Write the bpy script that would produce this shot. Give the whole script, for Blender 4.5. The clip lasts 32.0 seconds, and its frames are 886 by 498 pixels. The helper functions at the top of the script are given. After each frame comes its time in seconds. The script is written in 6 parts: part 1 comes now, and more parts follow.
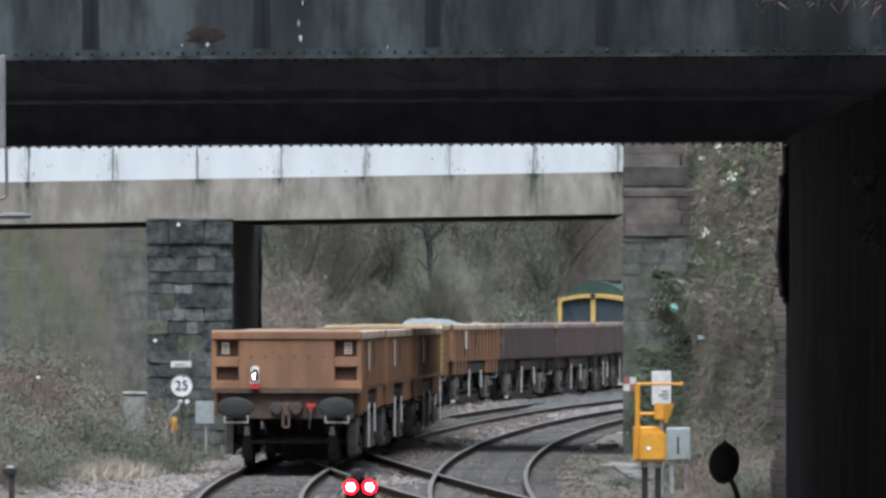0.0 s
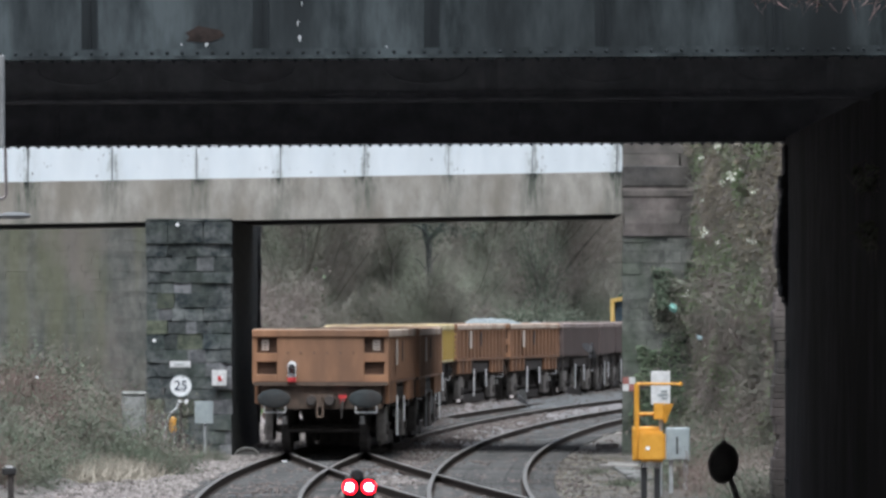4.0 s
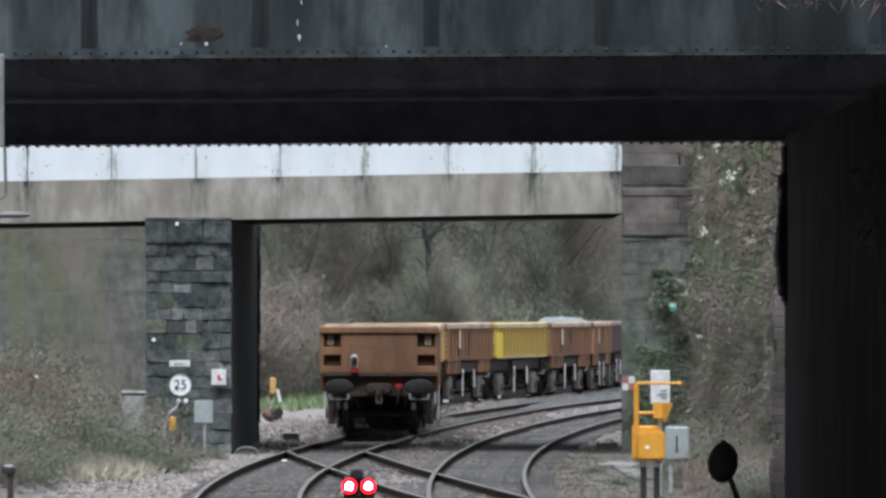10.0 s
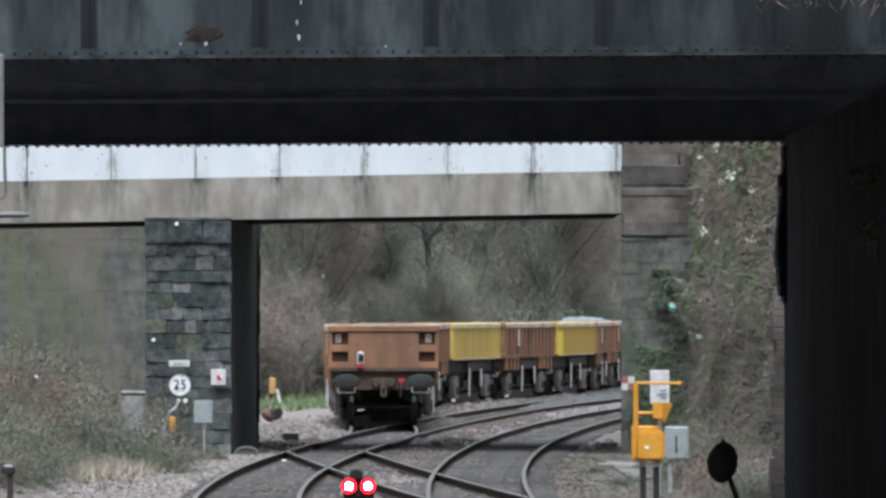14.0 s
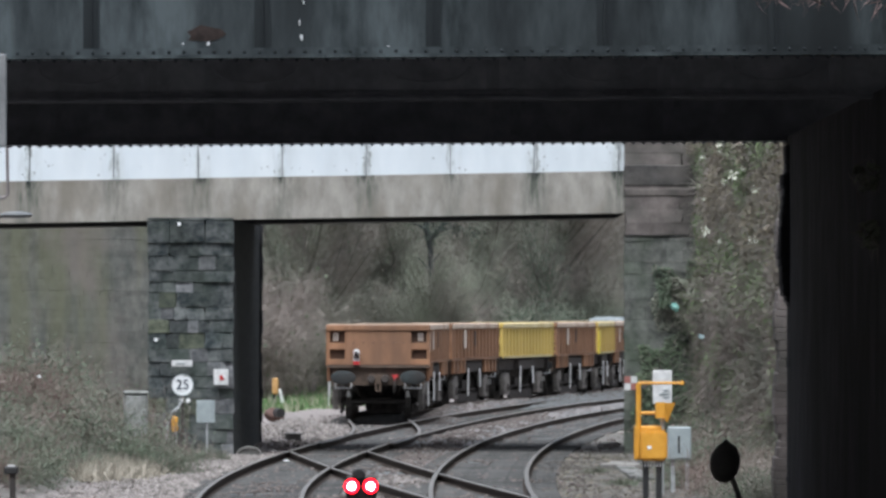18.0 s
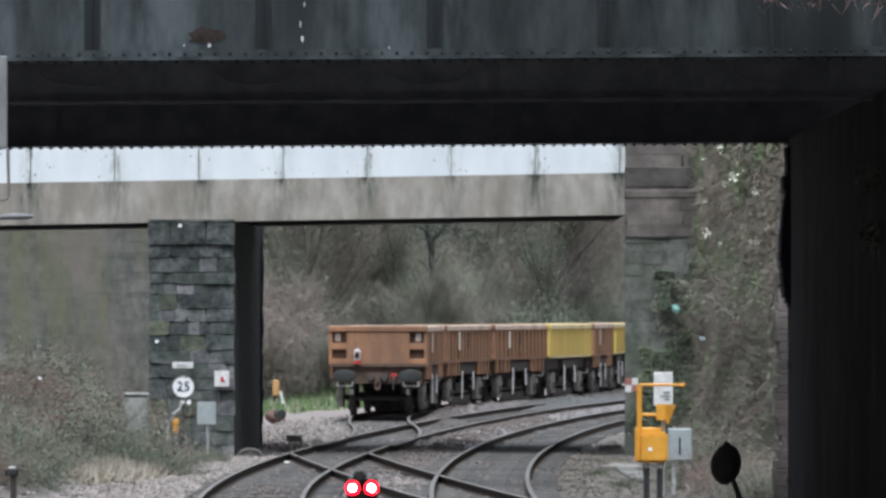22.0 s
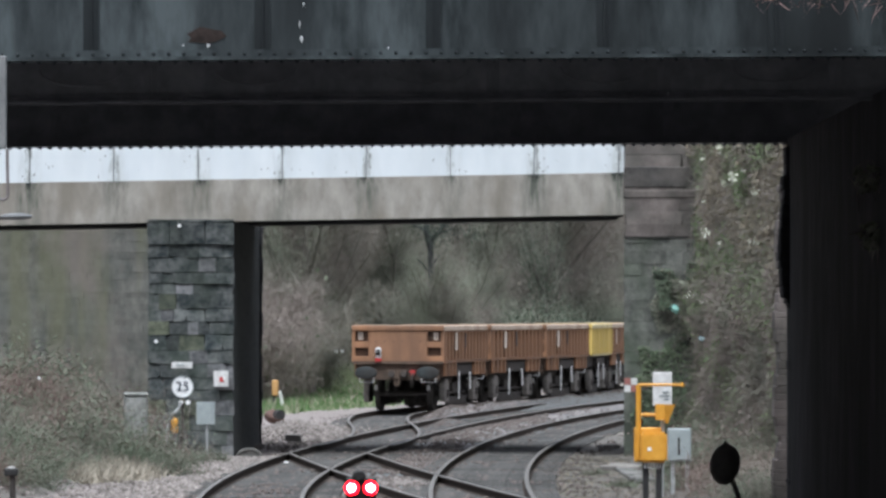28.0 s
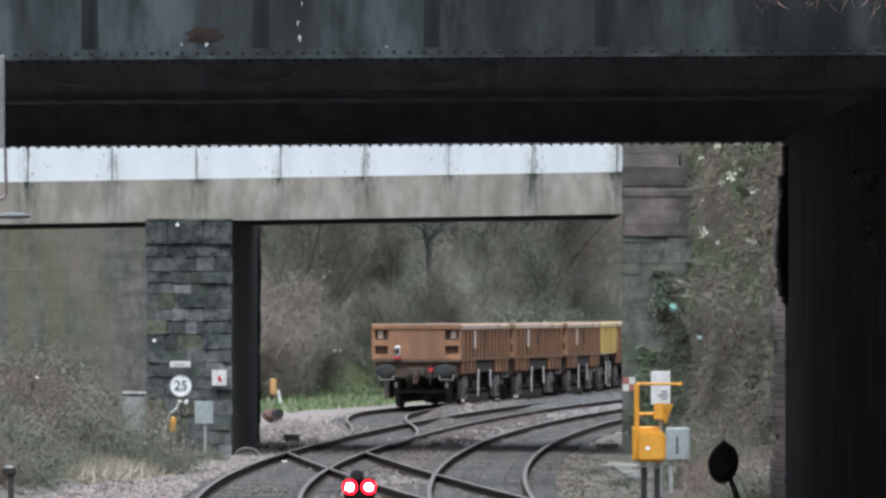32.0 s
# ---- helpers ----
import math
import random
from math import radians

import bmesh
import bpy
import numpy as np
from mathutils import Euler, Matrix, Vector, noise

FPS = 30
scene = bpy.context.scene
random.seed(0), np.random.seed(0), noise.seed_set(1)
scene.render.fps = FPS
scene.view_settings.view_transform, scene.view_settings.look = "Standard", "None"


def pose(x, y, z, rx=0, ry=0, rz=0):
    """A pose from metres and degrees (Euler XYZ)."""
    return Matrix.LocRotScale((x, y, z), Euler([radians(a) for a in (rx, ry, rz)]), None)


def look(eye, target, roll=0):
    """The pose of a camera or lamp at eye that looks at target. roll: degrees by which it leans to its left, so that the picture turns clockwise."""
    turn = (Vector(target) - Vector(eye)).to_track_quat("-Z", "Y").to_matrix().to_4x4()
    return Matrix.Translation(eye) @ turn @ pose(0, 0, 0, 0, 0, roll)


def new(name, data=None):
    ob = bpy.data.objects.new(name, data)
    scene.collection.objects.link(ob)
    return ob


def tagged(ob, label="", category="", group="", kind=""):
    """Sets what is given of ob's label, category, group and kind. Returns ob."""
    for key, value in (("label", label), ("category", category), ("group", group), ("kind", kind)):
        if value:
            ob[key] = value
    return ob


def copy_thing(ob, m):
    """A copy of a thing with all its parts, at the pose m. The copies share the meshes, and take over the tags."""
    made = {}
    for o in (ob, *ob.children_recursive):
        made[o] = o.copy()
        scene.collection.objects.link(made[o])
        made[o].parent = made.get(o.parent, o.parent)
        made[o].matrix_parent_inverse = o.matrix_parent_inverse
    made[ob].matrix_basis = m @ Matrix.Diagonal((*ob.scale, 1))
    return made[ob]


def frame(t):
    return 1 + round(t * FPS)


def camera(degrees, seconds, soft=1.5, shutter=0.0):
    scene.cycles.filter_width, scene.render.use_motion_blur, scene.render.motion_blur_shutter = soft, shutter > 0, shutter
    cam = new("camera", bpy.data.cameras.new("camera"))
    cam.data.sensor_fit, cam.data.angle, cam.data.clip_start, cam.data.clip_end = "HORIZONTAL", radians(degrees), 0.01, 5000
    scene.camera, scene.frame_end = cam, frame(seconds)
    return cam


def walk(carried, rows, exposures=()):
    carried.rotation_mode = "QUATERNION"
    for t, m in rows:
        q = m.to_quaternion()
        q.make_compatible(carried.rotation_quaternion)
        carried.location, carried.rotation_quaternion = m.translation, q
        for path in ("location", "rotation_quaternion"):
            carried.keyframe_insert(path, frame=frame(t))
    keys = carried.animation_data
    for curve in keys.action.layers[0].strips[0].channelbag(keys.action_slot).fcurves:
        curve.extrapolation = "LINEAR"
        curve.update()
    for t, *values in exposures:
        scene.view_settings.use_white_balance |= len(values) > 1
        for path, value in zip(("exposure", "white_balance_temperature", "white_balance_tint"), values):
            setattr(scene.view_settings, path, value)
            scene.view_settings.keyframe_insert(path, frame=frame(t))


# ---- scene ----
# The camera stands on a tripod, with a long lens, and sways a little.
EYE = 2.67
FOCAL = 784 / math.tan(radians(9.2) / 2)
cam = camera(9.2, 32.0, soft=2.9)


def aim(dx, dy):
    return pose(0, 0, EYE, 90.676 + math.degrees(dy / FOCAL), 0, math.degrees(dx / FOCAL))


walk(cam, [
    (0, aim(1.5, 0)), (0.5, aim(1.5, 0)), (1, aim(0, 0)), (1.5, aim(0.8, 0)), (2, aim(0, 0)),
    (2.5, aim(0, 0)), (3, aim(0, 0)), (3.5, aim(0, 0)), (5.5, aim(0, 0)), (6, aim(1.5, 0)),
    (6.5, aim(0, 0)), (7, aim(-3.1, 0)), (7.5, aim(0.8, 0)), (8, aim(0, 0)), (8.5, aim(1.6, 0)),
    (9, aim(0, 0)), (9.5, aim(1.5, 0)), (10, aim(-0.8, -1.5)), (10.5, aim(0, 0)), (11, aim(0, 0)),
    (11.5, aim(1.5, 0)), (12, aim(0, 0)), (12.5, aim(1.5, 0)), (13, aim(0, 0)), (13.5, aim(0, 0)),
    (14, aim(-1.5, -1.5)), (14.5, aim(0, -1.5)), (16.5, aim(3.1, -1.5)), (17, aim(4.6, -1.5)), (17.5, aim(4.6, -1.5)),
    (18, aim(3.1, -1.5)), (18.5, aim(0, 0)), (19, aim(0, 0)), (19.5, aim(0, 0)), (20, aim(1.5, 0)),
    (20.5, aim(9.2, 3.1)), (21, aim(4.6, 3.1)), (21.5, aim(5.3, 1.6)), (22, aim(4.6, 1.6)), (22.5, aim(4.6, 1.6)),
    (23, aim(4.6, 3.1)), (23.5, aim(3, 1.6)), (24, aim(4.6, 1.6)), (24.5, aim(4.6, 3.1)), (25, aim(6.1, 3.1)),
    (25.5, aim(9.2, 4.6)), (27.5, aim(6.1, 3.1)), (28, aim(3.1, 1.6)), (28.5, aim(6.1, 1.6)), (29, aim(4.6, 1.6)),
    (29.5, aim(4.6, 1.6)), (30, aim(3.1, 1.6)), (30.5, aim(4.6, 1.6)), (31, aim(0, 1.6)), (31.5, aim(0, 0)),
    (32, aim(0, 0)),
], exposures=[(0.0, 1.49), (32.0, 1.49)])

# ---- light: a dull overcast day ----
world = bpy.data.worlds.new("sky")
scene.world = world
world.use_nodes = True
wn, wl = world.node_tree.nodes, world.node_tree.links
sky = wn.new("ShaderNodeTexSky")
sky.sky_type, sky.sun_disc = "NISHITA", False
sky.sun_elevation, sky.sun_rotation = radians(65), radians(188)
sky.air_density, sky.dust_density, sky.ozone_density = 1.0, 1.2, 1.0
grey = wn.new("ShaderNodeHueSaturation")
grey.inputs["Saturation"].default_value = 0.42
wl.new(sky.outputs[0], grey.inputs["Color"])
# an overcast sky, bright overhead and dim above the trees and walls round the cutting
wc = wn.new("ShaderNodeTexCoord")
ws = wn.new("ShaderNodeSeparateXYZ")
wr = wn.new("ShaderNodeMapRange")
wr.inputs["From Min"].default_value, wr.inputs["From Max"].default_value = 0.2, 1.0
wr.inputs["To Min"].default_value, wr.inputs["To Max"].default_value = 0.10, 1.9
wm = wn.new("ShaderNodeMix")
wm.data_type, wm.blend_type = "RGBA", "MULTIPLY"
wm.inputs["Factor"].default_value = 1.0
wl.new(wc.outputs["Generated"], ws.inputs[0])
wl.new(ws.outputs["Z"], wr.inputs["Value"])
wl.new(grey.outputs[0], wm.inputs["A"])
wl.new(wr.outputs[0], wm.inputs["B"])
wl.new(wm.outputs["Result"], wn["Background"].inputs["Color"])
wn["Background"].inputs["Strength"].default_value = 0.10
sun = new("sun", bpy.data.lights.new("sun", "SUN"))
sun.data.energy, sun.data.angle, sun.data.color = 1.5, radians(36), (0.895, 0.965, 1.0)
sun.matrix_world = look((0, 0, 60), (Vector((0, 0, 60)) + Vector((0.06, 0.42, -1.0)))[:])

# ---- materials ----
MATS = {}


def surf(name, c1, c2, scale=6.0, rough=0.85, metal=0.0, bump=0.25, c3=None, scale3=0.6, amount3=0.5,
         stretch=(1, 1, 1), vary=0.0, island=0.0, cut=(0.35, 0.65), world=False):
    """A surface of two colours in fine noise, a third in larger stains, and a relief."""
    if name in MATS:
        return MATS[name]
    m = bpy.data.materials.new(name)
    m.use_nodes = True
    n, k = m.node_tree.nodes, m.node_tree.links
    p = n["Principled BSDF"]
    p.inputs["Metallic"].default_value = metal
    tc = n.new("ShaderNodeTexCoord")
    mp = n.new("ShaderNodeMapping")
    mp.inputs["Scale"].default_value = stretch
    if world:
        k.new(n.new("ShaderNodeNewGeometry").outputs["Position"], mp.inputs["Vector"])
    else:
        k.new(tc.outputs["Object"], mp.inputs["Vector"])
    fine = n.new("ShaderNodeTexNoise")
    fine.inputs["Scale"].default_value, fine.inputs["Detail"].default_value = scale, 7
    fine.inputs["Roughness"].default_value = 0.65
    k.new(mp.outputs[0], fine.inputs["Vector"])
    ramp = n.new("ShaderNodeValToRGB")
    ramp.color_ramp.elements[0].position, ramp.color_ramp.elements[1].position = cut
    ramp.color_ramp.elements[0].color, ramp.color_ramp.elements[1].color = (*c1, 1), (*c2, 1)
    k.new(fine.outputs["Fac"], ramp.inputs[0])
    col = ramp.outputs[0]
    if c3:
        big = n.new("ShaderNodeTexNoise")
        big.inputs["Scale"].default_value, big.inputs["Detail"].default_value = scale3, 5
        k.new(mp.outputs[0], big.inputs["Vector"])
        r2 = n.new("ShaderNodeValToRGB")
        r2.color_ramp.elements[0].position, r2.color_ramp.elements[1].position = 0.45, 0.68
        r2.color_ramp.elements[1].color = (amount3, amount3, amount3, 1)
        k.new(big.outputs["Fac"], r2.inputs[0])
        mix = n.new("ShaderNodeMix")
        mix.data_type = "RGBA"
        k.new(r2.outputs[0], mix.inputs["Factor"])
        k.new(col, mix.inputs["A"])
        mix.inputs["B"].default_value = (*c3, 1)
        col = mix.outputs["Result"]
    if vary or island:
        src = n.new("ShaderNodeObjectInfo" if vary else "ShaderNodeNewGeometry")
        rr = n.new("ShaderNodeMapRange")
        amt = vary or island
        rr.inputs["To Min"].default_value, rr.inputs["To Max"].default_value = 1 - amt, 1 + amt
        k.new(src.outputs["Random" if vary else "Random Per Island"], rr.inputs["Value"])
        hv = n.new("ShaderNodeHueSaturation")
        k.new(rr.outputs[0], hv.inputs["Value"])
        k.new(col, hv.inputs["Color"])
        col = hv.outputs[0]
    k.new(col, p.inputs["Base Color"])
    rg = n.new("ShaderNodeMapRange")
    rg.inputs["To Min"].default_value, rg.inputs["To Max"].default_value = max(0.03, rough - 0.12), min(1, rough + 0.1)
    k.new(fine.outputs["Fac"], rg.inputs["Value"])
    k.new(rg.outputs[0], p.inputs["Roughness"])
    if rough >= 0.75:
        p.inputs["Specular IOR Level"].default_value = 0.15
    if bump:
        b = n.new("ShaderNodeBump")
        b.inputs["Strength"].default_value, b.inputs["Distance"].default_value = bump, 0.02
        k.new(fine.outputs["Fac"], b.inputs["Height"])
        k.new(b.outputs[0], p.inputs["Normal"])
    MATS[name] = m
    return m


def glow(name, colour, strength):
    m = bpy.data.materials.new(name)
    m.use_nodes = True
    p = m.node_tree.nodes["Principled BSDF"]
    p.inputs["Base Color"].default_value = (*colour, 1)
    p.inputs["Emission Color"].default_value = (*colour, 1)
    p.inputs["Emission Strength"].default_value = strength
    return m


ORANGE = surf("rusty_orange_paint", (0.205, 0.098, 0.05), (0.31, 0.155, 0.083), 3.0, 0.7, 0, 0.12, (0.12, 0.068, 0.044), 0.9, 0.75, (1, 1, 0.3), vary=0.1)
# Sheets behind the ribs: dirt, with the shade of the recesses in the colour.
ORANGE_SHEET = surf("rusty_shaded_side_sheet", (0.058, 0.035, 0.025), (0.10, 0.058, 0.04), 3.0, 0.8, 0, 0.15, (0.046, 0.032, 0.026), 0.9, 0.6, (1, 1, 0.35), vary=0.12)
YELLOW_SHEET = surf("shaded_yellow_sheet", (0.20, 0.14, 0.035), (0.30, 0.215, 0.06), 3.0, 0.65, 0, 0.1, (0.14, 0.095, 0.038), 0.8, 0.5, (1, 1, 0.4), vary=0.1)
# Dark iron; also the colour of the blocks that stand for underfloor shade.
IRON_SHADE = surf("dark_iron_and_shade", (0.045, 0.041, 0.039), (0.09, 0.081, 0.077), 6.0, 0.85, 0.0, 0.2)
BROWN_RIM = surf("mauve_dusty_rail", (0.24, 0.195, 0.18), (0.36, 0.305, 0.29), 3.0, 0.85, 0, 0.2, (0.16, 0.12, 0.11), 1.0, 0.7)
OCHRE_PAINT = surf("faded_ochre_paint", (0.42, 0.285, 0.06), (0.52, 0.37, 0.085), 3.0, 0.65, 0, 0.1, (0.29, 0.18, 0.06), 0.8, 0.6, (1, 1, 0.4))
ORANGE_DIRTY = surf("grimy_orange_frame", (0.075, 0.057, 0.047), (0.135, 0.095, 0.073), 4.0, 0.8, 0, 0.2, (0.05, 0.042, 0.038), 1.0, 0.7)
RIM = surf("dusty_top_rail", (0.42, 0.32, 0.25), (0.60, 0.50, 0.42), 5.0, 0.85, 0, 0.2, (0.31, 0.19, 0.13), 1.2, 0.6)
YELLOW_RIM = surf("dusty_yellow_rail", (0.52, 0.43, 0.24), (0.66, 0.58, 0.37), 5.0, 0.85, 0, 0.2, (0.42, 0.31, 0.14), 1.2, 0.6)
YELLOW = surf("worn_yellow_paint", (0.50, 0.355, 0.085), (0.61, 0.455, 0.13), 3.0, 0.6, 0, 0.1, (0.36, 0.24, 0.08), 0.8, 0.5, (1, 1, 0.4), vary=0.1)
YELLOW_BRIGHT = surf("bright_yellow_paint", (0.72, 0.55, 0.03), (0.80, 0.62, 0.04), 3.0, 0.5, 0, 0.08)
BROWN = surf("dull_brown_paint", (0.10, 0.077, 0.072), (0.135, 0.104, 0.098), 2.0, 0.8, 0, 0.1, (0.075, 0.057, 0.053), 0.7, 0.5, (1, 1, 0.4), vary=0.22)
UNDER = surf("oily_underframe", (0.042, 0.038, 0.037), (0.08, 0.071, 0.067), 6.0, 0.8, 0.1, 0.3, (0.085, 0.07, 0.063), 1.5, 0.4)
DUSTY = surf("dusty_wheel_steel", (0.15, 0.137, 0.128), (0.26, 0.24, 0.222), 7.0, 0.85, 0.1, 0.3, (0.085, 0.077, 0.072), 1.8, 0.6)
WHEEL = surf("dark_wheel_steel", (0.05, 0.046, 0.044), (0.10, 0.091, 0.086), 7.0, 0.8, 0.1, 0.3)
BUFFER = surf("greased_buffer_steel", (0.028, 0.033, 0.035), (0.05, 0.058, 0.06), 5.0, 0.85, 0.0, 0.15, (0.04, 0.033, 0.03), 2.0, 0.6)
PALE = surf("pale_grey_paint", (0.50, 0.50, 0.50), (0.66, 0.66, 0.66), 8.0, 0.6, 0, 0.1)
WHITE = surf("white_paint", (0.72, 0.73, 0.74), (0.82, 0.83, 0.84), 8.0, 0.5, 0, 0.05)
BLACK = surf("black_paint", (0.012, 0.012, 0.013), (0.024, 0.024, 0.025), 8.0, 0.6, 0, 0.1)
RED = surf("red_paint", (0.45, 0.03, 0.035), (0.55, 0.05, 0.05), 8.0, 0.5, 0, 0.05)
GREEN = surf("dark_green_paint", (0.02, 0.05, 0.045), (0.035, 0.07, 0.062), 4.0, 0.45, 0, 0.05)
RUST = surf("rail_rust", (0.028, 0.021, 0.018), (0.056, 0.042, 0.034), 9.0, 0.8, 0.2, 0.2)
STEEL = surf("worn_rail_top", (0.16, 0.15, 0.14), (0.28, 0.265, 0.25), 5.0, 0.45, 0.6, 0.1)
SLEEPER = surf("weathered_sleeper", (0.045, 0.045, 0.045), (0.09, 0.088, 0.086), 9.0, 0.9, 0, 0.4, vary=0.25)
CONCRETE = surf("stained_concrete", (0.205, 0.193, 0.175), (0.39, 0.368, 0.335), 3.2, 0.85, 0, 0.25, (0.19, 0.17, 0.142), 1.1, 0.75, (1, 1, 0.45), cut=(0.3, 0.7))
PANEL = surf("white_parapet_paint", (0.60, 0.652, 0.695), (0.665, 0.706, 0.74), 1.5, 0.6, 0, 0.05, (0.53, 0.57, 0.60), 1.6, 0.5, (1, 1, 0.35))
GIRDER = surf("blue_grey_girder_paint", (0.016, 0.0205, 0.0225), (0.064, 0.077, 0.082), 3.6, 0.75, 0.0, 0.2, (0.016, 0.019, 0.021), 1.1, 0.9, (1, 1, 0.24), cut=(0.36, 0.62))
# Paler than soot: lens haze over the dark girders is in this colour.
SOOT = surf("hazed_sooty_steel", (0.165, 0.17, 0.19), (0.27, 0.275, 0.30), 3.0, 0.85, 0.0, 0.3, (0.125, 0.127, 0.142), 0.8, 0.6)
STONE = surf("sooty_stone", (0.024, 0.032, 0.035), (0.13, 0.137, 0.135), 5.0, 0.95, 0, 0.9, (0.05, 0.062, 0.052), 1.3, 0.7, vary=0.28, world=True, cut=(0.36, 0.64))
STONE_MOSS = surf("mossy_pier_stone", (0.05, 0.058, 0.045), (0.135, 0.145, 0.105), 7.0, 0.95, 0, 0.7, (0.045, 0.055, 0.05), 2.0, 0.6, vary=0.3, world=True)
WALL_BLACK = surf("black_streaked_wall", (0.032, 0.032, 0.035), (0.085, 0.083, 0.09), 4.0, 0.95, 0, 0.6, (0.024, 0.024, 0.026), 0.9, 0.8, (1, 1, 0.3))
# Deck underside: the deep shade below the bridge is put into its colour.
DECK_SHADE = surf("shade_black_deck", (0.012, 0.012, 0.013), (0.03, 0.03, 0.031), 4.0, 0.95, 0, 0.3)
PIER_JOINT = surf("pier_mortar", (0.035, 0.04, 0.042), (0.085, 0.09, 0.088), 9.0, 0.95, 0, 0.4)
STONE_DARK = surf("black_wall_stone", (0.028, 0.029, 0.033), (0.092, 0.090, 0.096), 4.0, 0.95, 0, 0.6, (0.02, 0.02, 0.022), 0.9, 0.8, (1, 1, 0.3))
SANDSTONE = surf("brown_sandstone", (0.11, 0.094, 0.09), (0.215, 0.186, 0.178), 3.0, 0.9, 0, 0.6, (0.085, 0.084, 0.076), 0.9, 0.8, vary=0.16, world=True)
STONE_PALE = surf("pale_worn_stone", (0.085, 0.09, 0.096), (0.215, 0.215, 0.222), 7.0, 0.95, 0, 0.7, (0.06, 0.064, 0.062), 2.0, 0.7, vary=0.3, world=True)
MORTAR = surf("dark_mortar", (0.025, 0.025, 0.024), (0.05, 0.05, 0.047), 9.0, 0.95, 0, 0.4)
BALLAST = surf("pale_ballast", (0.13, 0.118, 0.112), (0.34, 0.31, 0.30), 16.0, 0.95, 0, 0.8, (0.12, 0.11, 0.10), 0.5, 0.6)
EARTH = surf("brown_litter", (0.05, 0.043, 0.033), (0.11, 0.095, 0.072), 5.0, 0.95, 0, 0.8, (0.05, 0.055, 0.03), 0.4, 0.6)
GRASS = surf("short_grass", (0.07, 0.135, 0.055), (0.14, 0.22, 0.10), 6.0, 0.95, 0, 0.7, (0.13, 0.15, 0.07), 0.5, 0.4)
STRAW = surf("dry_grass", (0.26, 0.232, 0.19), (0.40, 0.365, 0.305), 5.0, 0.95, 0, 0.6, island=0.25)
PEBBLE = surf("ballast_stone", (0.13, 0.116, 0.109), (0.27, 0.243, 0.23), 8.0, 0.95, 0, 0.3, island=0.4)
PEBBLE_DARK = surf("dark_ballast_stone", (0.085, 0.071, 0.066), (0.17, 0.145, 0.136), 8.0, 0.95, 0, 0.3, island=0.25)
BARK = surf("grey_bark", (0.085, 0.077, 0.07), (0.135, 0.122, 0.11), 6.0, 0.95, 0, 0.5)
TWIG = surf("winter_twig", (0.192, 0.163, 0.15), (0.265, 0.23, 0.21), 4.0, 0.95, 0, 0, (0.13, 0.165, 0.12), 0.11, 0.85, vary=0.1, world=True)
TWIG_PALE = surf("pale_winter_twig", (0.205, 0.18, 0.165), (0.275, 0.243, 0.222), 4.0, 0.95, 0, 0, (0.15, 0.18, 0.135), 0.15, 0.7, vary=0.1, world=True)
LEAF = surf("ivy_leaf", (0.12, 0.185, 0.085), (0.215, 0.285, 0.145), 1.2, 0.8, 0, 0, (0.22, 0.19, 0.14), 0.5, 0.6, island=0.2, world=True)
LEAF_PALE = surf("pale_green_leaf", (0.14, 0.155, 0.11), (0.20, 0.215, 0.16), 6.0, 0.8, 0, 0, island=0.2)
TWIG_GREEN = surf("mossy_twig", (0.18, 0.195, 0.155), (0.255, 0.27, 0.215), 4.0, 0.95, 0, 0, vary=0.12)
BANK_LEAF = surf("dull_green_leaf", (0.095, 0.13, 0.085), (0.15, 0.19, 0.125), 3.0, 0.85, 0, 0, island=0.12)
LEAF_BROWN = surf("bramble_leaf", (0.20, 0.168, 0.125), (0.30, 0.26, 0.20), 1.2, 0.85, 0, 0, (0.17, 0.185, 0.12), 0.5, 0.6, island=0.18, world=True)
STEM = surf("dead_creeper_stem", (0.17, 0.14, 0.128), (0.27, 0.23, 0.215), 3.0, 0.95, 0, 0, (0.125, 0.15, 0.11), 0.7, 0.7, world=True)
STEM_LEAF = surf("withered_creeper_leaf", (0.16, 0.128, 0.11), (0.25, 0.21, 0.185), 1.2, 0.85, 0, 0, (0.10, 0.14, 0.095), 0.45, 0.85, island=0.14, world=True)
BRAMBLE_LEAF = surf("dusty_bramble_leaf", (0.105, 0.14, 0.10), (0.165, 0.20, 0.145), 1.5, 0.85, 0, 0, (0.14, 0.122, 0.105), 0.6, 0.7, island=0.12, world=True)
RED_STEM = surf("maroon_bramble_stem", (0.105, 0.066, 0.06), (0.175, 0.115, 0.105), 3.0, 0.9, 0, 0, vary=0.2)
EQUIP = surf("orange_yellow_enamel", (0.56, 0.26, 0.025), (0.66, 0.325, 0.045), 6.0, 0.5, 0, 0.08, (0.45, 0.2, 0.03), 2.0, 0.5)
GREYBOX = surf("grey_cabinet_paint", (0.24, 0.28, 0.29), (0.33, 0.37, 0.38), 5.0, 0.6, 0, 0.1, (0.18, 0.2, 0.2), 1.5, 0.5)
GALV = surf("galvanised_steel", (0.36, 0.38, 0.39), (0.48, 0.50, 0.51), 10.0, 0.5, 0.4, 0.1)
LOAD = surf("grey_crushed_stone", (0.13, 0.15, 0.155), (0.25, 0.275, 0.28), 9.0, 0.95, 0, 0.9)


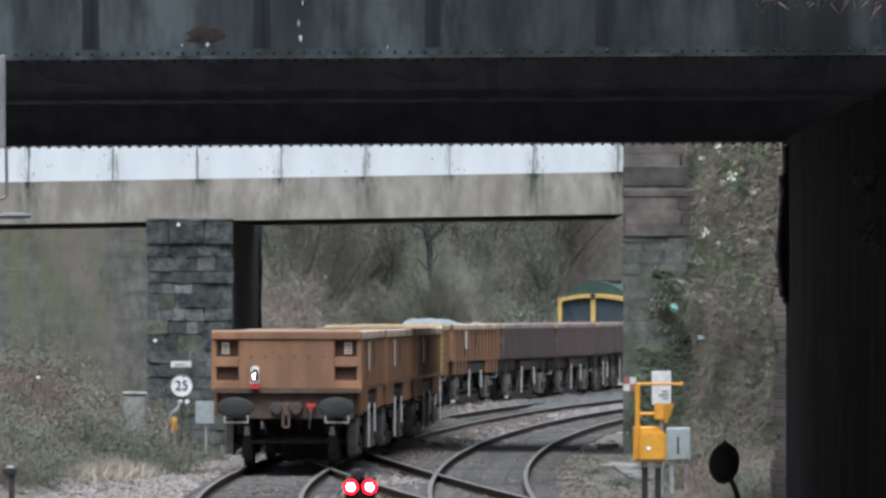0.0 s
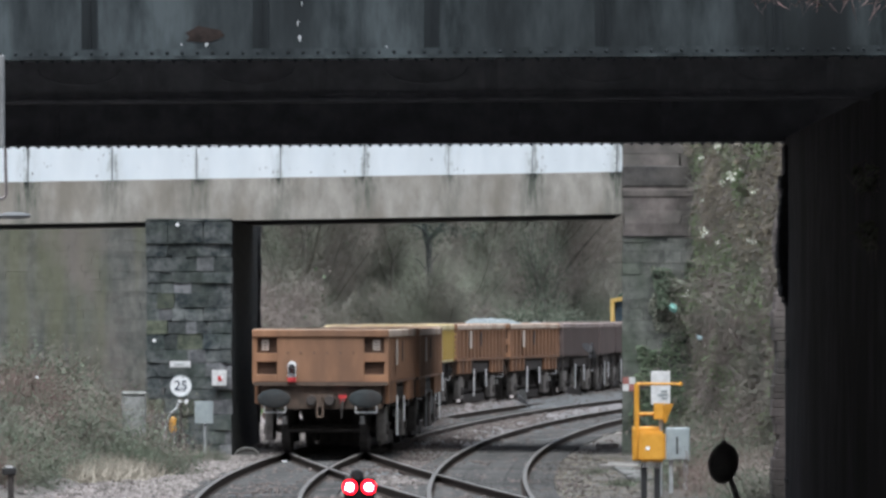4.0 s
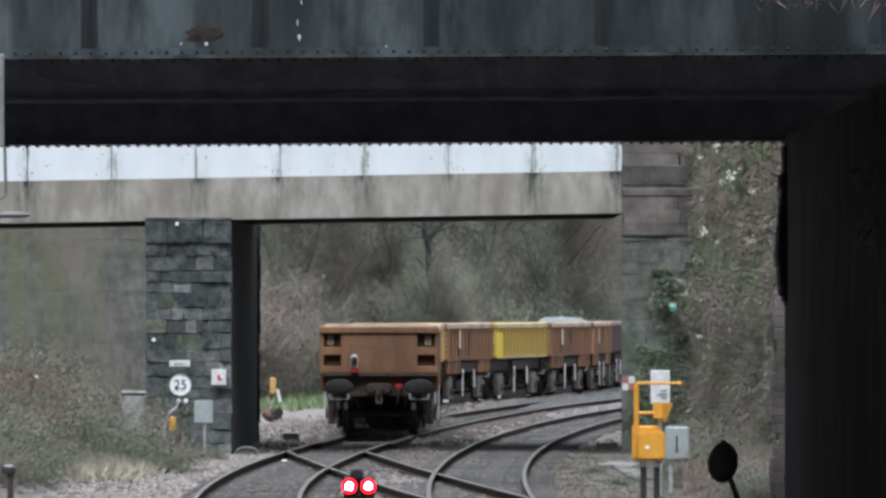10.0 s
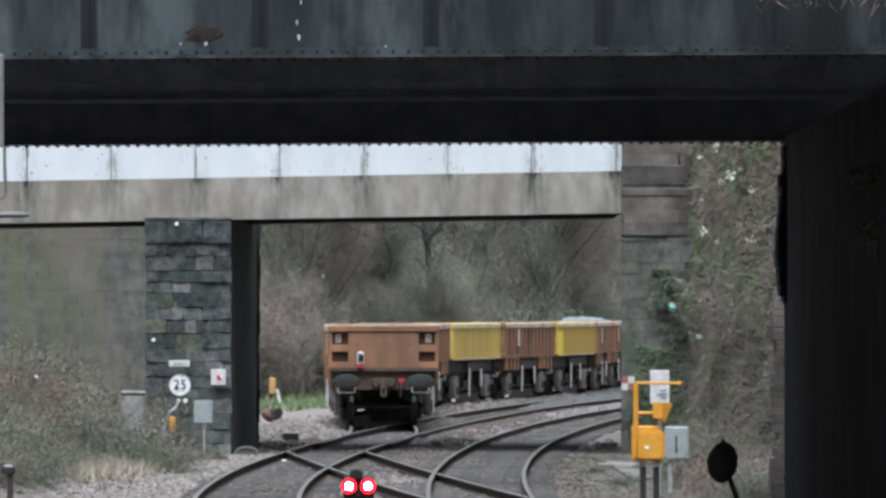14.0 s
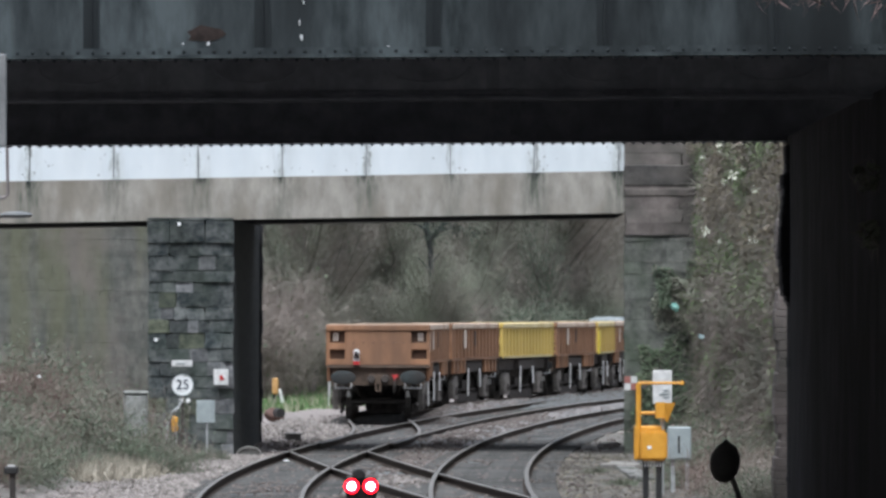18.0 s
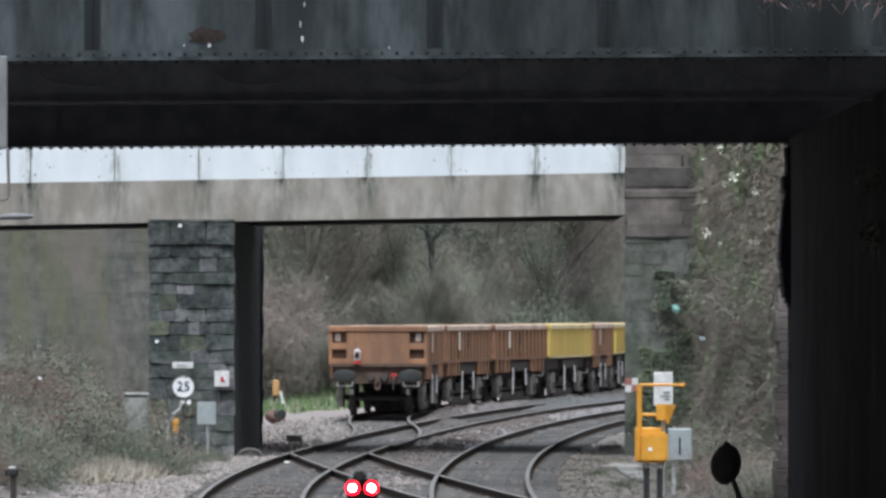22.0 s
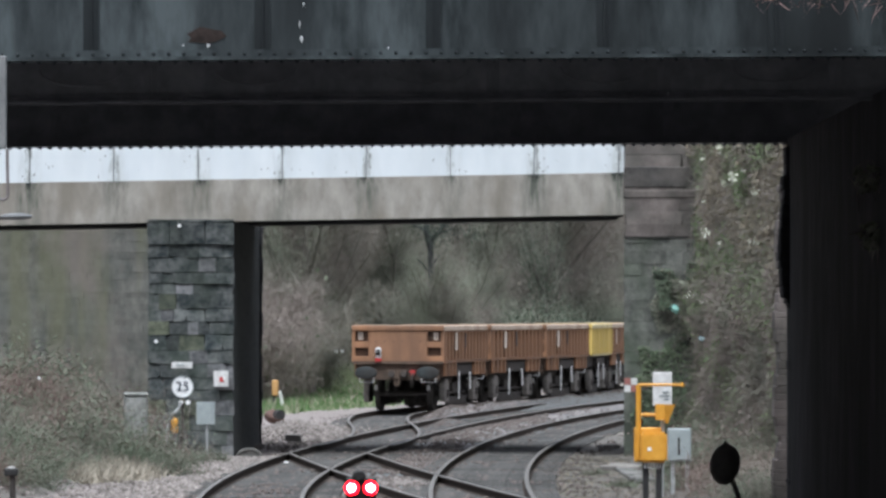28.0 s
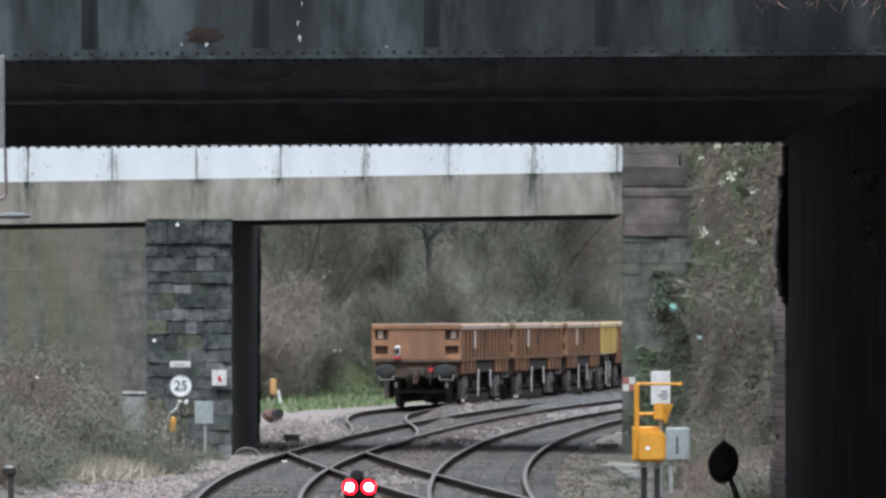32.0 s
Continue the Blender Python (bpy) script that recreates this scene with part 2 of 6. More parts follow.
# ---- mesh helpers ----
def box(bm, c, s, rz=0.0, taper=1.0, slot=0):
    """A box of size s round c; taper narrows its top."""
    x, y, z = (v / 2 for v in s)
    pts = [(-x, -y, -z), (x, -y, -z), (x, y, -z), (-x, y, -z), (-x * taper, -y * taper, z), (x * taper, -y * taper, z), (x * taper, y * taper, z), (-x * taper, y * taper, z)]
    cs, sn = math.cos(rz), math.sin(rz)
    vs = [bm.verts.new((c[0] + a * cs - b * sn, c[1] + a * sn + b * cs, c[2] + d)) for a, b, d in pts]
    for f in ((0, 3, 2, 1), (4, 5, 6, 7), (0, 1, 5, 4), (1, 2, 6, 5), (2, 3, 7, 6), (3, 0, 4, 7)):
        bm.faces.new([vs[i] for i in f]).material_index = slot


def tube(bm, a, b, r1, r2=None, n=8, slot=0):
    """A round bar from a to b."""
    a, b = Vector(a), Vector(b)
    r2 = r1 if r2 is None else r2
    d = (b - a).normalized()
    u = d.orthogonal().normalized()
    w = d.cross(u)
    ring = [[bm.verts.new(p + (u * math.cos(6.2832 * i / n) + w * math.sin(6.2832 * i / n)) * r) for i in range(n)] for p, r in ((a, r1), (b, r2))]
    for i in range(n):
        j = (i + 1) % n
        bm.faces.new((ring[0][i], ring[0][j], ring[1][j], ring[1][i])).material_index = slot
    bm.faces.new(ring[0][::-1]).material_index = slot
    bm.faces.new(ring[1]).material_index = slot


def bar(bm, pts, r, n=6):
    for a, b in zip(pts, pts[1:]):
        tube(bm, a, b, r, r, n)


def bevelled(bm, width=0.01, seg=1):
    bmesh.ops.bevel(bm, geom=bm.edges[:], offset=width, segments=seg, affect="EDGES", clamp_overlap=True)
    return bm


def mesh_of(name, bm, *mats):
    bmesh.ops.recalc_face_normals(bm, faces=bm.faces[:])
    me = bpy.data.meshes.new(name)
    bm.to_mesh(me)
    bm.free()
    for m in mats:
        me.materials.append(m)
    return me


def raw_mesh(name, verts, faces, mat, smooth=False):
    me = bpy.data.meshes.new(name)
    me.from_pydata(verts, [], faces)
    me.materials.append(mat)
    if smooth:
        me.polygons.foreach_set("use_smooth", [True] * len(me.polygons))
    return me


def part(name, bm, material, parent, label="", at=None):
    mats = material if isinstance(material, tuple) else (material,)
    ob = new(name, bm if isinstance(bm, bpy.types.Mesh) else mesh_of(name, bm, *mats))
    ob.parent = parent
    if at is not None:
        ob.matrix_basis = at
    return tagged(ob, label)


def thing(name, label, category, at=None, group="", kind=""):
    ob = new(name)
    ob.empty_display_size = 0.3
    if at is not None:
        ob.matrix_basis = at
    return tagged(ob, label, category, group, kind)


def solid(name, bm, material, label, category, at=None, group="", kind=""):
    mats = material if isinstance(material, tuple) else (material,)
    ob = new(name, bm if isinstance(bm, bpy.types.Mesh) else mesh_of(name, bm, *mats))
    if at is not None:
        ob.matrix_basis = at
    return tagged(ob, label, category, group, kind)


B = bmesh.new

# ---- the plan of the tracks ----
# Heading of the train's way in degrees to the right of straight ahead, every 10 m from 10 m behind its rear.
HEADING = [1.0, 1.9, 2.8, 4.3, -0.7, -2.6, 0.3, 8.6, 12.1, 10.9, 5.1, 5.8, 13.0, 17.8, 20.2] + [20.3] * 10
WAY_S = np.arange(-20, 230.1, 0.5)
WAY_H = np.radians(np.interp(WAY_S, -10 + 10 * np.arange(len(HEADING)), HEADING))
WAY_X = np.concatenate([[0], np.cumsum(np.sin((WAY_H[1:] + WAY_H[:-1]) / 2) * 0.5)])
WAY_Y = np.concatenate([[0], np.cumsum(np.cos((WAY_H[1:] + WAY_H[:-1]) / 2) * 0.5)])
WAY_X += -2.704 - np.interp(0, WAY_S, WAY_X) + np.interp(WAY_S, [25, 42, 50, 62], [0, 0.11, 0.14, 0.06])
WAY_Y += 94.883 - np.interp(0, WAY_S, WAY_Y)


def way(s):
    return float(np.interp(s, WAY_S, WAY_X)), float(np.interp(s, WAY_S, WAY_Y))


def way_x(y):
    return float(np.interp(y, WAY_Y, WAY_X))


def curve(coefs):
    return lambda y: float(np.polyval(coefs, (min(max(y, 70), 175) - 110) / 50)) + (max(y, 175) - 175) * 0.1


track_1 = curve([0.554, -0.825, 2.195, 2.968, -2.089])
track_3 = curve([0.184, -0.027, 2.402, 2.657, 1.256])
track_4 = curve([1.609, -4.03, -2.523])


# ---- ground ----
def smooth_step(a, b, v):
    u = min(1.0, max(0.0, (v - a) / (b - a)))
    return u * u * (3 - 2 * u)


def ground_z(x, y):
    """Height of the ground: a flat track bed between banks."""
    left = way_x(y) - x
    foot = 3.1 + 1.2 * smooth_step(104, 122, y) + 4.5 * smooth_step(125, 160, y)
    z = -0.17
    up = max(0.0, left - foot)
    near = 1 - smooth_step(128, 150, y)
    z += (1 - near) * (min(16.0, 0.62 * up) * smooth_step(0, 3, up) + 0.1 * smooth_step(0, 1, up))
    z += near * (min(1.0, 0.36 * up) + min(14.0, 0.7 * max(0.0, up - 7.5)))
    right = x - (track_3(y) + 2.6)
    if y > 112:
        z += min(12.0, 0.7 * max(0.0, right - 3.0))
    else:
        # The steep rise past the walls is unseen, added to block low side light.
        z += min(0.5, 0.25 * max(0.0, right)) + min(8.0, 0.8 * max(0.0, x - (6.5 if y > 70 else 7.5)))
    # Unseen bank behind the camera, added to cut off the low sky.
    z += min(11.0, 0.6 * max(0.0, -25 - y))
    if y > 120:
        z += min(16.0, 0.5 * max(0.0, y - 275))
    n = noise.noise((x * 0.9, y * 0.45, 3.0)) * 0.05 + noise.noise((x * 2.7, y * 1.3, 7.0)) * 0.025
    z += n * (1 + 3 * smooth_step(0, 3, up))
    # a heap of stone beside the pier's far end, and a shoulder between the tracks
    z += 0.34 * math.exp(-((x + 3.5) / 0.8) ** 2 - ((y - 128) / 7.0) ** 2)
    z += 0.16 * math.exp(-((x - 0.5 * (track_3(y) + track_1(y))) / 0.7) ** 2) * smooth_step(108, 125, y)
    z += 0.30 * math.exp(-((x - way_x(y) - 1.55) / 0.42) ** 2) * smooth_step(136, 150, y)
    return z


xs = sorted({*np.arange(-14, 14.01, 0.35).round(3).tolist(), *np.arange(-50, 60, 2.0).tolist(), -1800, -600, -200, -90, 100, 220, 600, 1800})
ys = sorted({*np.arange(70, 200, 0.7).round(3).tolist(), *np.arange(-40, 340, 3.0).tolist(), -1800, -500, -120, 380, 500, 900, 2500})
gv = [(x, y, ground_z(x, y)) for y in ys for x in xs]
gw = len(xs)
gf = [(j * gw + i, j * gw + i + 1, (j + 1) * gw + i + 1, (j + 1) * gw + i) for j in range(len(ys) - 1) for i in range(gw - 1)]
me = raw_mesh("ground", gv, gf, BALLAST, True)
# what lies where: weights of track bed, litter, scrub and grass over pale ballast
zone = []
for x, y, _ in gv:
    left = way_x(y) - x
    foot = 3.1 + 1.2 * smooth_step(104, 122, y) + 4.5 * smooth_step(125, 160, y)
    d = min(abs(x - track_1(y)), abs(x - track_3(y)), abs(x - way_x(y)) if y > 105 else 9, abs(x - track_4(y)) if y < 107 else 9)
    bed = 1 - smooth_step(0.75, 1.25, d)
    if track_1(y) < x < track_3(y):
        bed = max(bed, 0.5)
    bed = max(bed, 0.45 * smooth_step(108, 118, y) * (1 - smooth_step(0.6, 1.6, way_x(y) - x)))
    right = smooth_step(0.85, 1.35, x - track_3(y))
    bank = smooth_step(-0.4, 0.6, left - foot)
    far = smooth_step(112, 124, y)
    grass = smooth_step(3.6, 4.6, left) * smooth_step(146, 156, y) * (1 - smooth_step(1.0, 3.0, left - foot)) * (1 - smooth_step(205, 215, y))
    zone.append((bed, max(right, bank * (1 - far)), max(bank * far, right * smooth_step(125, 135, y), smooth_step(205, 225, y)), grass))
att = me.color_attributes.new("zone", "FLOAT_COLOR", "POINT")
att.data.foreach_set("color", np.array(zone, np.float32).ravel())


def ground_material():
    """Pale ballast, grimy bed, litter, scrub and grass, with ragged borders."""
    m = bpy.data.materials.new("cutting_floor")
    m.use_nodes = True
    n, k = m.node_tree.nodes, m.node_tree.links
    p = n["Principled BSDF"]
    p.inputs["Roughness"].default_value = 0.95
    tc = n.new("ShaderNodeTexCoord")
    at = n.new("ShaderNodeAttribute")
    at.attribute_name = "zone"
    sp = n.new("ShaderNodeSeparateColor")
    k.new(at.outputs["Color"], sp.inputs[0])
    rag = n.new("ShaderNodeTexNoise")
    rag.inputs["Scale"].default_value, rag.inputs["Detail"].default_value = 2.2, 6
    k.new(tc.outputs["Object"], rag.inputs["Vector"])
    fine = n.new("ShaderNodeTexNoise")
    fine.inputs["Scale"].default_value, fine.inputs["Detail"].default_value, fine.inputs["Roughness"].default_value = 13, 8, 0.7
    k.new(tc.outputs["Object"], fine.inputs["Vector"])

    def pair(c1, c2):
        r = n.new("ShaderNodeValToRGB")
        r.color_ramp.elements[0].position, r.color_ramp.elements[1].position = 0.34, 0.66
        r.color_ramp.elements[0].color, r.color_ramp.elements[1].color = (*c1, 1), (*c2, 1)
        k.new(fine.outputs["Fac"], r.inputs[0])
        return r.outputs[0]

    col = pair((0.15, 0.129, 0.123), (0.26, 0.229, 0.221))
    for src, c1, c2 in ((sp.outputs[0], (0.055, 0.058, 0.06), (0.13, 0.136, 0.138)), (sp.outputs[1], (0.062, 0.057, 0.051), (0.15, 0.138, 0.124)),
                        (sp.outputs[2], (0.15, 0.136, 0.12), (0.27, 0.247, 0.22)), (at.outputs["Alpha"], (0.075, 0.10, 0.045), (0.16, 0.185, 0.09))):
        add = n.new("ShaderNodeMath")
        k.new(src, add.inputs[0])
        k.new(rag.outputs["Fac"], add.inputs[1])
        st = n.new("ShaderNodeMapRange")
        st.inputs["From Min"].default_value, st.inputs["From Max"].default_value = 0.85, 1.12
        k.new(add.outputs[0], st.inputs["Value"])
        mx = n.new("ShaderNodeMix")
        mx.data_type = "RGBA"
        k.new(st.outputs[0], mx.inputs["Factor"])
        k.new(col, mx.inputs["A"])
        k.new(pair(c1, c2), mx.inputs["B"])
        col = mx.outputs["Result"]
    k.new(col, p.inputs["Base Color"])
    b = n.new("ShaderNodeBump")
    b.inputs["Strength"].default_value, b.inputs["Distance"].default_value = 0.55, 0.035
    k.new(fine.outputs["Fac"], b.inputs["Height"])
    k.new(b.outputs[0], p.inputs["Normal"])
    return m


me.materials.clear()
me.materials.append(ground_material())
tagged(new("ground", me), "stony railway cutting floor between scrubby banks", "ground", kind="structure")


def sweep(centre, offset, y0, y1, profile, step=1.0):
    """A bar of that cross-section along a track, beside its centre."""
    n = int((y1 - y0) / step) + 1
    vs, fs, k = [], [], len(profile)
    for i in range(n):
        y = y0 + (y1 - y0) * i / (n - 1)
        h = math.atan((centre(y + 0.5) - centre(y - 0.5)))
        for px, pz in profile:
            vs.append((centre(y) + (offset + px) * math.cos(h), y - (offset + px) * math.sin(h), pz))
    for i in range(n - 1):
        for j in range(k):
            fs.append((i * k + j, i * k + (j + 1) % k, (i + 1) * k + (j + 1) % k, (i + 1) * k + j))
    return vs, fs


RAIL_SHAPE = [(-0.07, -0.155), (0.07, -0.155), (0.07, -0.14), (0.012, -0.12), (0.012, -0.045), (0.036, -0.035), (0.036, -0.004), (0.028, 0), (-0.028, 0), (-0.036, -0.004), (-0.036, -0.035), (-0.012, -0.045), (-0.012, -0.12), (-0.07, -0.14)]
sl = B()
box(sl, (0, 0, 0), (2.5, 0.25, 0.12))
SLEEPER_MESH = mesh_of("sleeper", bevelled(sl, 0.015), SLEEPER)


def railway(centre, y0, y1, label, sleepers=True):
    t = thing("railway_track", label, "railway track", kind="structure")
    for side in (-0.7525, 0.7525):
        vs, fs = sweep(centre, side, y0, y1, RAIL_SHAPE)
        me = raw_mesh("rail", vs, fs, RUST)
        me.materials.append(STEEL)
        k = len(RAIL_SHAPE)
        me.polygons.foreach_set("material_index", [1 if i % k in (6, 7, 8) else 0 for i in range(len(fs))])
        part("rail", me, RUST, t, "worn steel rail with rusty sides")
    y = max(y0, 76)
    while sleepers and y < min(y1, 178):
        h = math.atan(centre(y + 0.5) - centre(y - 0.5))
        part("sleeper", SLEEPER_MESH, SLEEPER, t, at=Matrix.Translation((centre(y), y, -0.195)) @ Matrix.Rotation(-h + random.uniform(-0.02, 0.02), 4, "Z"))
        y += 0.68
    return t


railway(track_1, 20, 200, "curved main line track on grimy ballast")
railway(track_3, 20, 200, "curving track on dark grimy ballast")
railway(way_x, 113, 300, "diverging track that carries the wagons")
railway(track_4, 78, 107, "crossover track between two lines", False)

# ---- bridge 2: concrete deck on a stone pier ----
D2, DEPTH2 = 110.0, 6.3
SLOPE2 = radians(0.95)


def blocks(parent, x0, x1, z0, z1, y, course, mat, seed, rx=0.0, long=(0.3, 0.75), gap=0.018, proud=0.05, odd=None, rough=0.035):
    """Rough stone blocks in courses on a wall's face, each a piece of its own."""
    rnd = random.Random(seed)
    cache = []
    for _ in range(12):
        b = B()
        box(b, (0, 0, 0), (1, 1, 1))
        for v in b.verts:
            v.co += Vector([rnd.uniform(-rough, rough) for _ in range(3)])
        cache.append(mesh_of("block", b, odd[len(cache) % len(odd)] if odd and len(cache) % 4 == 3 else mat))
    z = z0
    while z < z1 - 0.05:
        h = min(course * rnd.uniform(0.8, 1.25), z1 - z)
        x = x0
        while x < x1 - 0.02:
            w = min(rnd.uniform(*long), x1 - x)
            if x1 - (x + w) < 0.12:
                w = x1 - x
            d = 0.16 + rnd.uniform(0, proud)
            ob = new("block", rnd.choice(cache))
            ob.parent = parent
            ob.matrix_basis = Matrix.LocRotScale((x + w / 2, y - d / 2 + 0.1, z + h / 2), None, (w - gap, d, h - gap))
            x += w
        z += h


bridge_2 = thing("road_bridge", "grey concrete road bridge with white parapet panels", "bridge", kind="structure")
b = B()


def sloped(bm, x0, x1, y0, y1, zlo, zhi):
    """A level-ended bar that follows the deck's slope; heights at x = -9."""
    t = math.tan(SLOPE2)
    pts = [(x, y, z + (x + 9) * t) for x in (x0, x1) for y in (y0, y1) for z in (zlo, zhi)]
    v = [bm.verts.new(p) for p in pts]
    for f in ((0, 1, 3, 2), (4, 6, 7, 5), (0, 4, 5, 1), (2, 3, 7, 6), (0, 2, 6, 4), (1, 5, 7, 3)):
        bm.faces.new([v[i] for i in f])


ZB = 4.46
JOINT_X = (943 - 784) * D2 / FOCAL


def joint_stain(m, colour, reach, power, low, high, tall):
    """Dirt that runs down from the panel joints, mixed into a material's colour."""
    n, k = m.node_tree.nodes, m.node_tree.links
    p = n["Principled BSDF"]
    old = p.inputs["Base Color"].links[0].from_socket
    geo = n.new("ShaderNodeNewGeometry")
    xyz = n.new("ShaderNodeSeparateXYZ")
    k.new(geo.outputs["Position"], xyz.inputs[0])

    def calc(op, a, b=None, c=None):
        q = n.new("ShaderNodeMath")
        q.operation = op
        for i, v in enumerate((a, b, c)):
            if v is None:
                continue
            if isinstance(v, (int, float)):
                q.inputs[i].default_value = v
            else:
                k.new(v, q.inputs[i])
        return q.outputs[0]

    def cloud(scale, sx, sz, detail=5):
        mp = n.new("ShaderNodeMapping")
        mp.inputs["Scale"].default_value = (sx, 1, sz)
        k.new(geo.outputs["Position"], mp.inputs["Vector"])
        t = n.new("ShaderNodeTexNoise")
        t.inputs["Scale"].default_value, t.inputs["Detail"].default_value, t.inputs["Roughness"].default_value = scale, detail, 0.65
        k.new(mp.outputs[0], t.inputs["Vector"])
        return t.outputs["Fac"]

    wobble = calc("MULTIPLY_ADD", cloud(5, 1, 0.35), 0.3, -0.15)
    u = calc("ADD", calc("DIVIDE", calc("SUBTRACT", xyz.outputs[0], JOINT_X), 1.682), 0.5)
    d = calc("MULTIPLY", calc("ABSOLUTE", calc("SUBTRACT", calc("FRACT", calc("ADD", u, wobble)), 0.5)), 1.682)
    near = n.new("ShaderNodeMapRange")
    near.interpolation_type = "SMOOTHSTEP"
    near.inputs["From Min"].default_value, near.inputs["From Max"].default_value = reach, 0.01
    k.new(d, near.inputs["Value"])
    hgt = calc("SUBTRACT", calc("SUBTRACT", xyz.outputs[2], ZB), calc("MULTIPLY", calc("ADD", xyz.outputs[0], 9), math.tan(SLOPE2)))
    fall = n.new("ShaderNodeMapRange")
    fall.inputs["From Min"].default_value, fall.inputs["From Max"].default_value = low, high
    fall.inputs["To Min"].default_value, fall.inputs["To Max"].default_value = tall, 1.0
    k.new(hgt, fall.inputs["Value"])
    which = n.new("ShaderNodeMapRange")
    which.inputs["From Min"].default_value, which.inputs["From Max"].default_value = 0.38, 0.62
    k.new(cloud(0.55, 1, 0.05, 1), which.inputs["Value"])
    streak = n.new("ShaderNodeMapRange")
    streak.inputs["From Min"].default_value, streak.inputs["From Max"].default_value = 0.36, 0.62
    k.new(cloud(9, 1, 0.18), streak.inputs["Value"])
    f = calc("MULTIPLY", calc("MULTIPLY", near.outputs[0], fall.outputs[0]), calc("MULTIPLY", calc("MULTIPLY_ADD", which.outputs[0], 0.7, 0.3), streak.outputs[0]))
    f = calc("MULTIPLY", f, power)
    mx = n.new("ShaderNodeMix")
    mx.data_type = "RGBA"
    k.new(f, mx.inputs["Factor"])
    k.new(old, mx.inputs["A"])
    mx.inputs["B"].default_value = (*colour, 1)
    k.new(mx.outputs["Result"], p.inputs["Base Color"])


joint_stain(CONCRETE, (0.10, 0.108, 0.092), 0.42, 1.4, 0.0, 0.84, 0.5)
joint_stain(CONCRETE, (0.035, 0.04, 0.037), 0.2, 2.0, 0.66, 0.84, 0.0)
joint_stain(PANEL, (0.24, 0.26, 0.26), 0.075, 1.5, 0.84, 1.2, 0.75)
joint_stain(PANEL, (0.30, 0.31, 0.29), 0.35, 0.55, 1.6, 0.84, 0.2)
sloped(b, -40, 3.6, D2, D2 + 0.5, ZB, ZB + 0.84)
part("edge_beam", b, CONCRETE, bridge_2, "streaked grey concrete edge beam")
b = B()
sloped(b, -40, 3.6, D2 + DEPTH2 - 0.5, D2 + DEPTH2, ZB - 0.01, ZB + 0.84)
part("edge_beam", b, CONCRETE, bridge_2, "streaked grey concrete edge beam")
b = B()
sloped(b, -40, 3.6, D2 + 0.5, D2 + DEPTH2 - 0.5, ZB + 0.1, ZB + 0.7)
part("deck", b, DECK_SHADE, bridge_2, "black deck seen from below, with its shade in the colour")
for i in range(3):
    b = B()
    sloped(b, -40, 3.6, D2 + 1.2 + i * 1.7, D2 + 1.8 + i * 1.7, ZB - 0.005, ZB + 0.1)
    part("girder", b, DECK_SHADE, bridge_2)
JOINT = surf("dark_joint", (0.10, 0.105, 0.11), (0.22, 0.225, 0.23), 12, 0.8)
x = (943 - 784) * D2 / FOCAL
x -= 22 * 1.682
while x < 3.5:
    x1 = min(x + 1.682, 3.6)
    b = B()
    sloped(b, x + 0.012, x1 - 0.012, D2 + 0.03, D2 + 0.12, ZB + 0.85, ZB + 2.05)
    part("parapet_panel", b, PANEL, bridge_2, "white painted parapet panel")
    b = B()
    sloped(b, x - 0.008, x + 0.008, D2 + 0.05, D2 + 0.2, ZB + 0.84, ZB + 2.0)
    part("panel_post", b, JOINT, bridge_2)
    if x > -9.5:
        rs = random.Random(int(x * 100))
        tn = math.tan(SLOPE2)
        for q in range(9):
            xx, zz = x + rs.gauss(0, 0.3), ZB + rs.uniform(0.88, 1.5)
            b = B()
            r = rs.uniform(0.005, 0.016)
            v = [b.verts.new((xx + r * math.cos(a), D2 + 0.026, zz + (xx + 9) * tn + r * rs.uniform(0.8, 2.5) * math.sin(a))) for a in (0, 1, 2.1, 3.2, 4.2, 5.2)]
            b.faces.new(v)
            part("dirt_fleck", b, JOINT, bridge_2)
    x += 1.682
b = B()
sloped(b, -40, 3.6, D2 + DEPTH2 - 0.2, D2 + DEPTH2, ZB + 0.85, ZB + 2.05)
part("far_parapet", b, PANEL, bridge_2)

pier = thing("bridge_pier", "sooty stone block bridge pier", "pier", kind="structure")
PX0, PX1 = (260 - 784) * D2 / FOCAL, (410 - 784) * D2 / FOCAL
b = B()
lean = math.tan(radians(2.1))
pts = [(PX0 + 0.02, D2 + 0.02), (PX1 - 0.02, D2 + 0.02), (PX1 - 0.02 + lean * 8, D2 + 8), (PX0 + 0.02 + lean * 8, D2 + 8)]
lo = [b.verts.new((x, y, -0.6)) for x, y in pts]
hi = [b.verts.new((x, y, 4.62)) for x, y in pts]
for i in range(4):
    j = (i + 1) % 4
    b.faces.new((lo[i], lo[j], hi[j], hi[i]))
b.faces.new(hi)
part("core", b, PIER_JOINT, pier)
rq = random.Random(77)
z = -0.2
while z < 4.5:
    h = rq.uniform(0.18, 0.3)
    b = B()
    box(b, (PX1 + lean * 8 - 0.085 + rq.uniform(0, 0.045), D2 + 7.9, z + h / 2), (0.16, rq.uniform(0.3, 0.6), h + 0.02))
    part("quoin", b, STONE_DARK, pier)
    z += h

